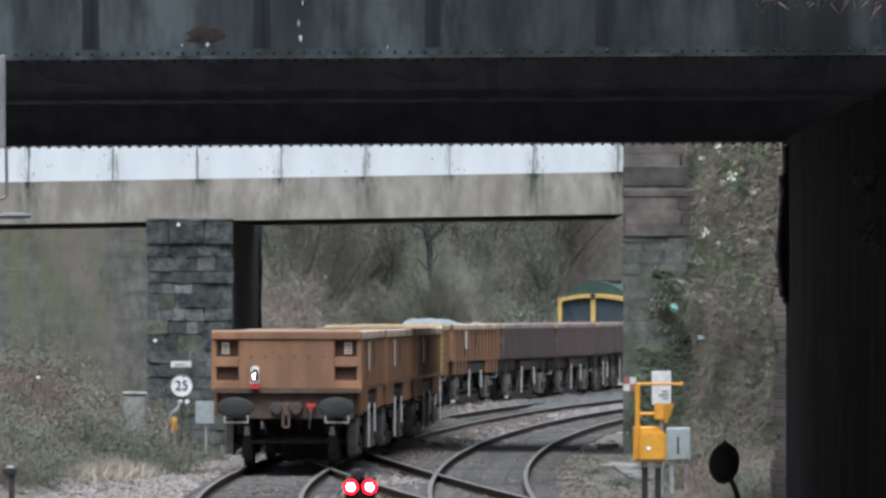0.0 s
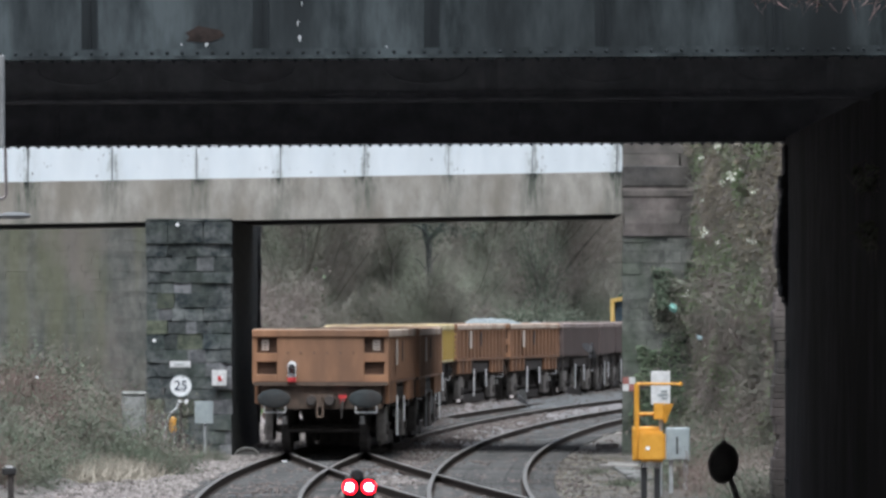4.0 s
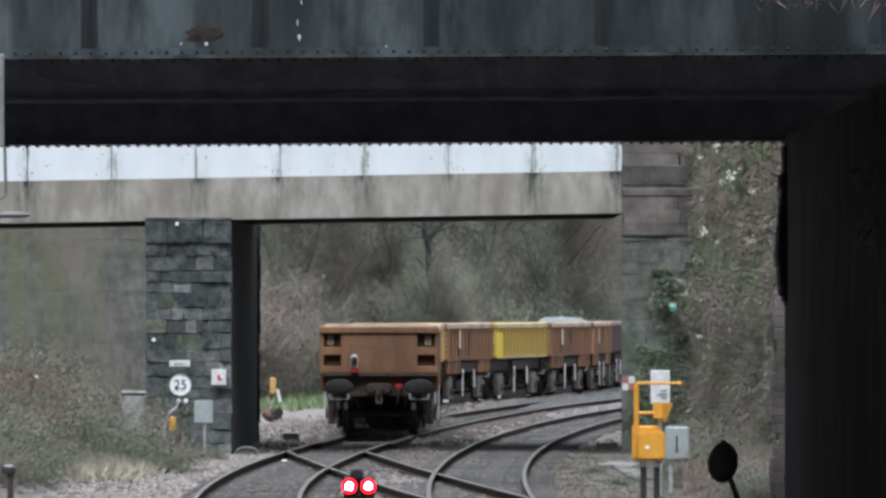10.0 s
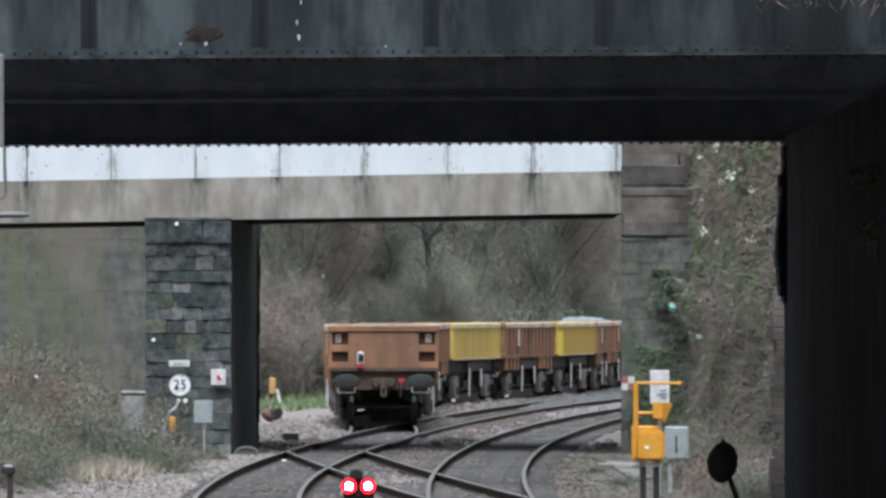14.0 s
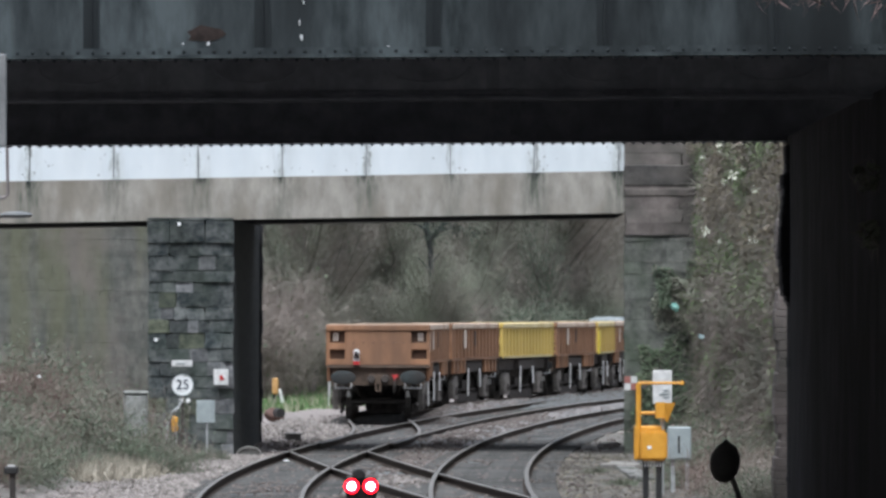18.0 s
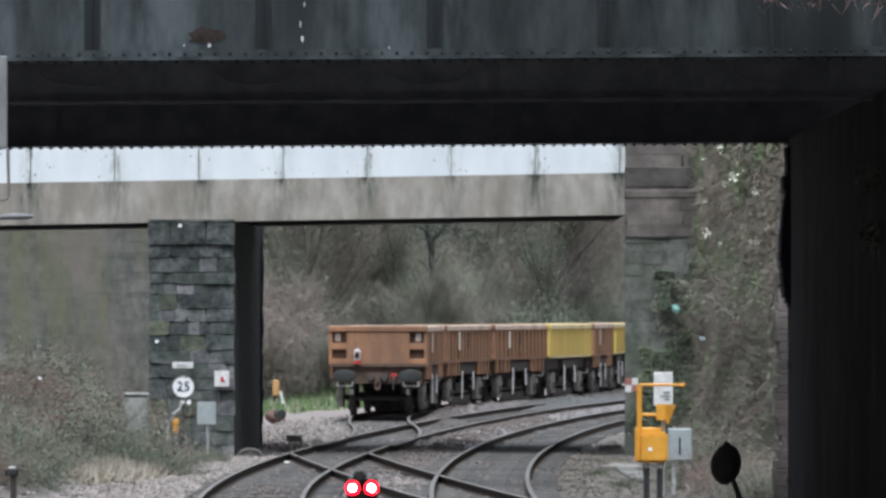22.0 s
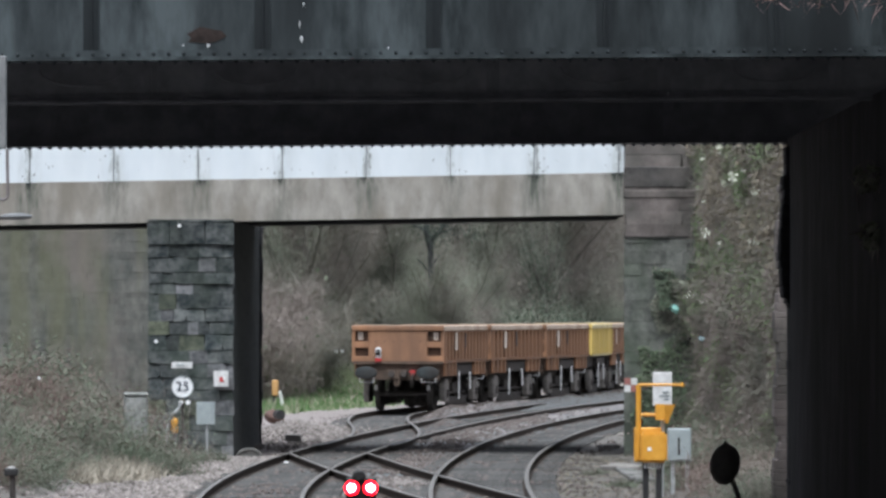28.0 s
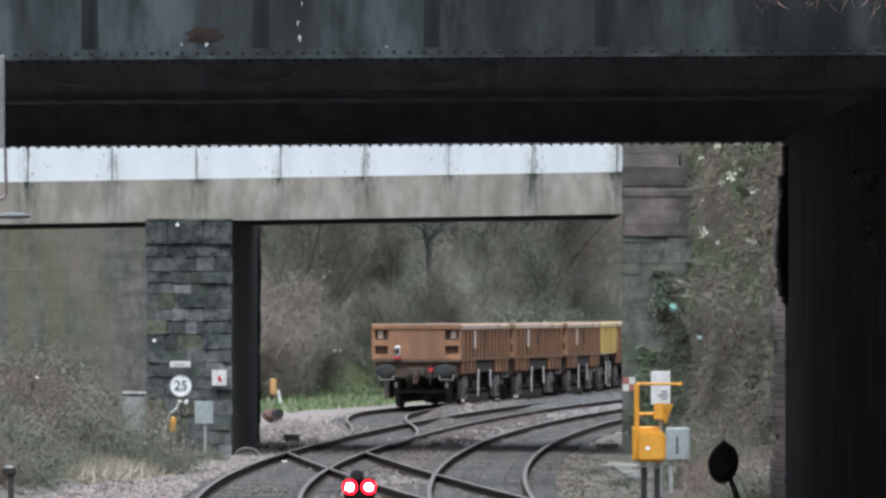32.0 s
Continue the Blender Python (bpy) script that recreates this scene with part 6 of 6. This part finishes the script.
b = B()
box(b, (0, 0, z), (0.36, 0.16, 0.5))
part("body", bevelled(b, 0.015), GREYBOX, gb)
b = B()
box(b, (-0.01, -0.088, z - 0.02), (0.03, 0.012, 0.26))
part("slot", b, BLACK, gb)
b = B()
box(b, (0.05, -0.084, z), (0.22, 0.008, 0.44))
part("door", b, GREYBOX, gb)
for dx in (-0.1, 0.12):
    b = B()
    box(b, (dx, 0, 0.1), (0.06, 0.06, 0.8))
    part("leg", b, GALV, gb)
x, y, z = spot(1113, 680, 109.4)
chk = thing("check_board", "small red and white chequered board on the abutment", "sign", pose(x, y, z))
for i in range(2):
    for j in range(2):
        b = B()
        box(b, (-0.065 + 0.13 * i, 0, -0.07 + 0.14 * j), (0.125, 0.02, 0.135))
        part("square", b, surf("faded_red_paint", (0.30, 0.12, 0.11), (0.38, 0.17, 0.15), 6, 0.8) if (i + j) % 2 else PALE, chk)

# back of a disc lamp on a bent stem
x, y, z = spot(1280, 820, 60.0)
DISC = surf("dull_black_enamel", (0.085, 0.082, 0.08), (0.16, 0.15, 0.142), 5, 0.55, 0, 0.1, (0.06, 0.058, 0.058), 3.0, 0.6)
disc = thing("disc_signal", "black back of a round disc signal", "signal", pose(x, y, 0, 0, 0, 14))
b = B()
bmesh.ops.create_uvsphere(b, u_segments=24, v_segments=12, radius=1.0)
for vv in b.verts:
    vv.co = Vector((vv.co.x * 0.175, vv.co.y * 0.10, z + vv.co.z * 0.222 + 0.02 * vv.co.x))
part("shell", b, DISC, disc, "rounded black shell")
b = B()
tube(b, (0.02, 0.02, z + 0.19), (0.0, 0.02, z + 0.245), 0.05, 0.02, 8)
part("vent_cap", b, DISC, disc)
b = B()
bar(b, [(0.08, 0.02, z - 0.16), (0.12, 0.02, z - 0.26), (0.17, 0.02, z - 0.42), (0.2, 0.02, -0.3)], 0.03)
part("stem", b, DISC, disc)

# marker post on the bank side
x, y, z = spot(17, 834, 75.0)
mp_ = thing("marker_post", "short dark post with a flat cap", "post", pose(x, y, 0))
b = B()
tube(b, (0.02, 0, -0.3), (0.02, 0, z), 0.042, 0.042, 10)
part("stem", b, UNDER, mp_)
b = B()
box(b, (0, 0, z), (0.19, 0.16, 0.11))
part("cap", bevelled(b, 0.02), BLACK, mp_)
b = B()
box(b, (0.0, -0.01, z + 0.065), (0.09, 0.1, 0.02))
part("cap_plate", b, PALE, mp_)

# ground signal with two red lights
x, y, z = spot(636, 862, 72.0)
gs = thing("ground_signal", "ground position signal showing two red lights", "signal", pose(x, y, 0))
b = B()
box(b, (0, 0.1, z - 0.02), (0.40, 0.16, 0.30))
tube(b, (-0.03, 0.02, z + 0.14), (-0.03, 0.2, z + 0.14), 0.095, 0.095, 16)
part("housing", bevelled(b, 0.02), BLACK, gs, "black signal housing")
b = B()
box(b, (0, 0.12, (z - 0.17 - 0.3) / 2), (0.12, 0.12, z - 0.17 + 0.3))
part("foot", b, UNDER, gs)
CORE = glow("white_hot_red_light", (1.0, 0.45, 0.42), 14.0)
RING = glow("red_light_ring", (1.0, 0.004, 0.014), 2.4)
for dx in (-0.124, 0.124):
    b = B()
    tube(b, (dx, 0.02, z), (dx, -0.02, z), 0.102, 0.102, 20)
    unit = part("lamp_unit", b, BLACK, gs)
    # The red glow round each light is built as a ring on the lens.
    b = B()
    tube(b, (dx, -0.02, z), (dx, -0.024, z), 0.098, 0.098, 20)
    part("lens_rim", b, RING, unit, "red ring for the glow round the light")
    b = B()
    tube(b, (dx, -0.024, z), (dx, -0.034, z), 0.052, 0.048, 20)
    part("lens", b, CORE, unit, "bright red light")
b = B()
tube(b, (-0.03, 0.02, z + 0.15), (-0.03, -0.02, z + 0.15), 0.06, 0.06, 16)
part("unlit_lens", b, BLACK, gs, "unlit lens")

# edge of a signal head beside the view
SD = 40.0
k = SD / FOCAL
xr = (8 - 784) * k
sg = thing("signal_head", "grey backboard of a tall colour light signal", "signal", pose(xr, SD, 0))
b = B()
box(b, (-0.3, 0, 2.67 + (556 - 180) * k), (0.6, 0.05, 165 * k))
part("backboard", bevelled(b, 0.008), surf("weathered_grey_board", (0.12, 0.125, 0.13), (0.19, 0.195, 0.2), 4, 0.7, 0, 0.1), sg)
b = B()
bar(b, [(0.005, 0, 2.67 + (556 - 262) * k), (0.012, 0, 2.67 + (556 - 345) * k), (-0.01, 0, 2.67 + (556 - 352) * k), (-0.4, 0, 2.67 + (556 - 352) * k)], 0.012)
part("hanger_frame", b, surf("dull_bracket_steel", (0.14, 0.12, 0.12), (0.2, 0.18, 0.18), 6, 0.6, 0.3), sg)
b = B()
tube(b, (-0.35, 0.1, -0.5), (-0.35, 0.1, 4.9), 0.07, 0.07, 12)
part("post", b, GALV, sg)
b = B()
bmesh.ops.create_uvsphere(b, u_segments=20, v_segments=8, radius=1.0)
for vv in b.verts:
    vv.co = Vector(((26 - 784) * k - xr + vv.co.x * 0.12, vv.co.y * 0.1, 2.67 + (556 - 382) * k + vv.co.z * 0.026))
part("hood_lip", b, surf("weathered_grey_board", (0.12, 0.125, 0.13), (0.19, 0.195, 0.2)), sg, "pale curved lip of the lamp hood")
b = B()
tube(b, (-0.3, 0.05, 2.67 + (556 - 384) * k), ((32 - 784) * k - xr, 0.0, 2.67 + (556 - 384) * k), 0.018, 0.014, 8)
part("hood_arm", b, DISC, sg)

# small things beyond the pier
x, y, z = spot(484, 685, 172.0)
mk = thing("lineside_marker", "yellow lineside marker on a dark stake", "marker", pose(x, y, 0))
b = B()
box(b, (0, 0, z), (0.2, 0.12, 0.5))
part("box", bevelled(b, 0.03), surf("faded_orange_paint", (0.42, 0.22, 0.08), (0.52, 0.30, 0.13), 5, 0.7), mk)
b = B()
box(b, (-0.04, 0.04, z - 0.3), (0.08, 0.06, 0.9))
part("stake", b, BLACK, mk)
x, y, z = spot(496, 700, 170.0)
b = B()
box(b, (0, 0, z - 0.1), (0.1, 0.08, 0.55), taper=0.8)
solid("white_stake", b, PALE, "short leaning white stake in the grass", "stake", pose(x, y, 0, 0, -12, 0))
x, y, z = spot(482, 737, 142.0)
b = B()
bmesh.ops.create_icosphere(b, subdivisions=3, radius=0.26)
for vv in b.verts:
    vv.co = Vector((vv.co.x, vv.co.y, vv.co.z * 0.7)) * (1 + 0.25 * noise.noise(vv.co * 4))
solid("earth_clod", b, surf("red_earth", (0.09, 0.055, 0.048), (0.15, 0.10, 0.088), 8, 0.95, 0, 0.6), "reddish lump of earth and brick", "rubble", pose(x, y, 0.05))
x, y, z = spot(491, 737, 141.0)
b = B()
tube(b, (0, -0.15, 0), (0, 0.15, 0), 0.12, 0.12, 14)
solid("drum", b, BLACK, "small black drum lying on the stones", "drum", pose(x, y, 0.12, 0, 0, 20))
x, y, z = spot(516, 780, 119.0)
b = B()
box(b, (0, 0, 0), (0.34, 0.5, 0.12))
box(b, (0, 0, 0.07), (0.38, 0.54, 0.025))
solid("point_motor", bevelled(b, 0.012), DISC, "low dark point motor box beside the rail", "point motor", pose(x, y, 0.0))
x, y, z = spot(438, 793, 109.5)
b = B()
for i in range(10):
    a0, a1 = math.pi * i / 10, math.pi * (i + 1) / 10
    tube(b, (0.22 * math.cos(a0), 0, 0.12 * math.sin(a0)), (0.22 * math.cos(a1), 0, 0.12 * math.sin(a1)), 0.03, 0.03, 6)
box(b, (0, 0.06, 0.0), (0.4, 0.1, 0.14))
solid("drain_cover", b, surf("grey_drain", (0.1, 0.1, 0.095), (0.17, 0.165, 0.155), 7), "low arched concrete drain cover by the pier", "drain", pose(x, y, -0.12))
def wall_dist(px, off=0.42):
    """How far off the retaining wall's creeper lies along a line of sight."""
    tq = (px - 784) / FOCAL
    dv = p1 - p0
    s = (p0.x - off - tq * p0.y) / (tq * dv.y - dv.x)
    return p0.y + s * dv.y


CREAM = surf("whitish_dead_leaf", (0.50, 0.52, 0.42), (0.72, 0.73, 0.64), 8, 0.8, 0, 0, island=0.15)
SCRAPS = [(px, py, wall_dist(px), sz, WHITE, "white plastic scrap caught in the creeper") for px, py, sz in ((1270, 258, .05), (1240, 280, .035), (1298, 314, .075), (1280, 323, .035), (1334, 339, .055), (1243, 355, .035), (1249, 411, .07), (1270, 429, .03), (1330, 427, .045), (1217, 520, .05), (1241, 533, .03), (1310, 300, .02))]
for px, py, dist, s, mat, lab in (*SCRAPS, (274, 836, 99.0, 0.07, WHITE, "scrap of white litter on the ballast"), (504, 813, 104.5, 0.055, WHITE, "white scrap beside the rail"), (1190, 545, D2 - 0.3, 0.10, surf("turquoise_plastic", (0.2, 0.5, 0.45), (0.3, 0.6, 0.55), 6, 0.4), "turquoise plastic scrap caught in the creeper"),
                                  (1239, 598, wall_dist(1239), 0.06, surf("pale_blue_plastic", (0.3, 0.42, 0.45), (0.4, 0.52, 0.55), 6, 0.4), "pale blue plastic scrap caught in the creeper"), (66, 668, 97.0, 0.035, PALE, "pale litter in the brambles")):
    x, y, z = spot(px, py, dist)
    if mat is WHITE and py < 800:
        rl = np.random.default_rng(int(px))
        v1, f1 = leaves(rl, rl.normal(size=(14, 3)) * (s * 0.9, s * 0.4, s * 0.7), s * 0.42, (0, -1, 0.3))
        v2, f2 = sticks(rl, rl.normal(size=(6, 3)) * s * 0.3, (lambda q: q / np.linalg.norm(q, axis=1, keepdims=True))(rl.normal(size=(6, 3))), rl.uniform(1, 2.2, 6) * s, np.full(6, 0.006))
        sprig = thing("seed_sprig", "sprig of whitish dead leaves on the creeper", "sprig", pose(x, y, z), "pale sprigs on the creeper")
        tagged(part("foliage", array_mesh("foliage", [(v1, f1, 0)], [CREAM]), CREAM, sprig), kind="stuff")
        tagged(part("twig", array_mesh("twig", [(v2, f2, 0)], [CREAM]), CREAM, sprig), kind="stuff")
        continue
    b = B()
    bmesh.ops.create_icosphere(b, subdivisions=2, radius=s)
    for vv in b.verts:
        vv.co = Vector((vv.co.x, vv.co.y * 0.5, vv.co.z * 0.7)) * (1 + 0.7 * noise.noise(vv.co * 30))
    if py > 800:
        z = ground_z(x, y) + s * 0.4
    solid("litter", b, mat, lab, "litter", pose(x, y, z, 0, rnd.uniform(-40, 40), 0))
for px, py, dist, sx, sy in ((1074, 774, 116.0, 0.36, 0.5), (1100, 815, 100.0, 0.42, 1.3), (1108, 806, 101.0, 0.3, 0.14)):
    x, y, z = spot(px, py, dist)
    b = B()
    box(b, (0, 0, 0), (sx, sy, 0.12))
    solid("concrete_slab", bevelled(b, 0.015), surf("pale_slab", (0.15, 0.14, 0.132), (0.27, 0.255, 0.24), 7, 0.9, 0, 0.3), "loose pale concrete slab beside the track", "slab", pose(x, y, ground_z(x, y) + 0.05, 0, rnd.uniform(-4, 4), rnd.uniform(-25, 25)))


# concrete cable trough beside the track
trough = thing("cable_trough", "pale concrete cable trough lids beside the track", "cable trough")
LID = surf("worn_trough_lid", (0.13, 0.13, 0.127), (0.23, 0.228, 0.22), 7, 0.9, 0, 0.3, (0.09, 0.088, 0.08), 1.5, 0.6, vary=0.2)
lb = B()
box(lb, (0, 0, 0), (0.34, 0.72, 0.07))
lid_mesh = mesh_of("lid", bevelled(lb, 0.012), LID)
for i in range(15):
    y = 91.8 + i * 0.74
    x = 3.36 - 0.012 * (y - 91.8)
    part("lid", lid_mesh, LID, trough, at=pose(x, y, ground_z(x, y) + 0.035, rnd.uniform(-1.5, 1.5), rnd.uniform(-2, 2), rnd.uniform(-1.5, 1.5)))
# two small pale stones on the bank
for px in (592, 602):
    x, y, z = spot(px, 621, 190)
    b = B()
    bmesh.ops.create_icosphere(b, subdivisions=1, radius=0.07)
    solid("litter", b, PALE, "small pale scrap lying on the scrubby bank", "litter", pose(x, y, z))


# ---- birds that cross the tracks ----
FEATHER = surf("sooty_black_feather", (0.012, 0.012, 0.014), (0.03, 0.029, 0.031), 14.0, 0.7, 0, 0.1)
UNDERWING = surf("dusky_grey_underwing", (0.10, 0.10, 0.10), (0.17, 0.17, 0.165), 14.0, 0.8, 0, 0.1)


def small_bird(label):
    """A dark bird, 0.27 m long and 0.36 m across its wings, flying along +y."""
    t = thing("bird", label, "bird", group="birds over the tracks")
    b = B()
    bmesh.ops.create_uvsphere(b, u_segments=12, v_segments=8, radius=1.0)
    for v in b.verts:
        v.co = Vector((v.co.x * 0.05 * (1 - 0.35 * abs(v.co.y)), v.co.y * 0.105, v.co.z * 0.052 * (1 - 0.3 * v.co.y * v.co.y)))
    part("body", b, FEATHER, t)
    b = B()
    bmesh.ops.create_uvsphere(b, u_segments=10, v_segments=6, radius=0.034)
    for v in b.verts:
        v.co += Vector((0, 0.112, 0.022))
    head = part("head", b, FEATHER, t)
    b = B()
    tube(b, (0, 0.14, 0.02), (0, 0.172, 0.012), 0.008, 0.001, 6)
    part("beak", b, STRAW, head, "short pale beak")
    b = B()
    box(b, (0, -0.145, 0.004), (0.065, 0.12, 0.01))
    part("tail", b, FEATHER, t)
    wings = []
    for q in (-1, 1):
        b = B()
        outline = [(0, 0.08), (0.07, 0.10), (0.15, 0.045), (0.165, -0.02), (0.12, -0.075), (0.06, -0.105), (0, -0.09)]
        hi = [b.verts.new((q * x, y, 0.004)) for x, y in outline]
        lo = [b.verts.new((q * x, y, -0.003)) for x, y in outline]
        b.faces.new(hi)
        b.faces.new(lo[::-1]).material_index = 1
        for i in range(len(outline)):
            j = (i + 1) % len(outline)
            b.faces.new((hi[i], hi[j], lo[j], lo[i]))
        wings.append((q, part("wing", b, (FEATHER, UNDERWING), t, "dark wing with a dusky grey underside", at=Matrix.Translation((q * 0.02, 0, 0.012)))))
    return t, wings


# seconds and place of each flight: in from one side, low over the tracks and away
def seen(t, px, py, dist):
    return t, Vector(spot(px, py, dist))


BIRDS = [
    (*small_bird("small black bird with dusky underwings in flight"), [
        (0.0, Vector((14, 120, 22))), seen(0.8, 1150, 215, 106), seen(1.0, 1070, 288, 106), seen(1.2, 1003, 363, 104), seen(1.4, 945, 455, 103), seen(1.6, 934, 472, 102),
        seen(1.8, 965, 456, 101), seen(2.0, 983, 489, 100), seen(2.2, 1003, 583, 97), seen(2.4, 1024, 690, 93), seen(2.6, 1036, 737, 91), seen(2.8, 1039, 806, 89),
        seen(3.0, 1049, 828, 87), seen(3.2, 1072, 857, 83), seen(3.35, 1067, 862, 82), seen(3.5, 1043, 842, 83), seen(4.2, 820, 640, 88), (5.4, Vector((-13, 80, 6.0))), (32.0, Vector((-320, -120, 60)))], 0.0),
    (*small_bird("small black bird in low flight beside the track"), [
        (0.0, Vector((1.9, 50, 0.8))), seen(1.6, 955, 905, 77), seen(1.8, 965, 838, 82), seen(2.1, 1000, 862, 82), seen(2.5, 1039, 846, 84), seen(2.7, 1053, 789, 91), seen(2.9, 1069, 785, 94),
        seen(3.1, 1085, 826, 94), seen(3.2, 1095, 836, 91), seen(3.35, 1094, 800, 90), seen(3.5, 1085, 752, 90), seen(4.2, 1030, 560, 94), seen(5.3, 1000, 150, 96), (32.0, Vector((200, -200, 70)))], 0.4),
    (*small_bird("small dark bird skimming low across the tracks"), [
        (0.0, Vector((3, -240, 40))), (20.0, Vector((3, 0, 0.8))), (22.5, Vector((3.0, 40, 0.6))), seen(25.0, 1318, 900, 75), seen(25.1, 1243, 867, 76), seen(25.2, 1168, 848, 77), seen(25.3, 1105, 845, 78),
        seen(25.4, 1038, 847, 78), seen(25.5, 982, 859, 77), seen(25.9, 780, 925, 70), (28.0, Vector((-3, 20, 0.8))), (32.0, Vector((-20, -70, 12)))], 0.7),
]


# ---- what moves ----
RUN_T = np.array([0, 3, 6, 9, 12, 15, 18, 21, 24, 27, 30, 32.0])
RUN_S = np.array([0, 7.14, 14.63, 22.26, 29.82, 36.93, 42.59, 48.21, 52.93, 56.85, 60.07, 61.82])
RUN_V = np.gradient(RUN_S, RUN_T)


def run(t):
    """How far the train has gone at t seconds."""
    i = int(min(np.searchsorted(RUN_T, t, side="right") - 1, len(RUN_T) - 2))
    h = RUN_T[i + 1] - RUN_T[i]
    u = (t - RUN_T[i]) / h
    return float((2 * u ** 3 - 3 * u ** 2 + 1) * RUN_S[i] + (u ** 3 - 2 * u ** 2 + u) * h * RUN_V[i] + (3 * u ** 2 - 2 * u ** 3) * RUN_S[i + 1] + (u ** 3 - u ** 2) * h * RUN_V[i + 1])


def on_way(s, half):
    """The pose of a vehicle whose middle is s along the way and whose axles are half a wheelbase off."""
    (x0, y0), (x1, y1) = way(s - half), way(s + half)
    return pose((x0 + x1) / 2, (y0 + y1) / 2, 0, 0, 0, -math.degrees(math.atan2(x1 - x0, y1 - y0)))


def fly(bird, wings, stops, beat):
    """Key a bird from stop to stop, heading the way it goes, with beating wings."""
    ts = [t for t, _ in stops]
    yaw = None
    rows = []
    for i, (t, p) in enumerate(stops):
        d = stops[min(i + 1, len(stops) - 1)][1] - stops[max(i - 1, 0)][1]
        want = math.degrees(math.atan2(-d.x, d.y))
        if yaw is not None:
            want = yaw + max(-75, min(75, (want - yaw + 180) % 360 - 180))
        yaw = want
        rows.append((t, Matrix.Translation(p) @ Matrix.Rotation(radians(yaw), 4, "Z") @ Matrix.Rotation(radians(32), 4, "Y") @ Matrix.Rotation(radians(28 + max(-30, min(25, math.degrees(math.atan2(d.z, math.hypot(d.x, d.y)))))), 4, "X")))
    walk(bird, rows)
    first = max(0.0, min(t for t in ts if t > 0) - 0.5) if ts[1] < 10 else 24.5
    times = [0.0] + [first + 0.1 * (i + 1) for i in range(40) if first + 0.1 * (i + 1) < 31] + [32.0]
    for q, wing in wings:
        walk(wing, [(t, Matrix.Translation((q * 0.02, 0, 0.012)) @ Matrix.Rotation(radians(-q * (4 + 24 * math.cos((t / 0.2 + beat) * math.pi * 2))), 4, "Y")) for t in times])


def motions():
    times = [i * 0.5 for i in range(65)]
    fine = [i * 0.25 for i in range(129)]
    for i, w in enumerate(TRAIN):
        rows = [(t, on_way(run(t) + HALF + 0.08 + i * PITCH, WB)) for t in times]
        walk(w, rows)
        for k, load in LOADS:
            if k == i:
                walk(load, rows)
        for c in w.children:
            if c.name.startswith("wheelset"):
                y = c.location.y
                walk(c, [(t, Matrix.Translation((0, y, WR)) @ Matrix.Rotation(-(run(t) / WR), 4, "X")) for t in fine])
    # the drum added to the tail lamp turns once for each flash
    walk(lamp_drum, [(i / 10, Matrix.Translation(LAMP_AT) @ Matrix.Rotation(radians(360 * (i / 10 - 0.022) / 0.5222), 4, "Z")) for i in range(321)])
    for bird, wings, stops, beat in BIRDS:
        fly(bird, wings, stops, beat)
    walk(LOCO, [(t, on_way(run(t) + 104.9 + 10.4, 6.6)) for t in times])


motions()
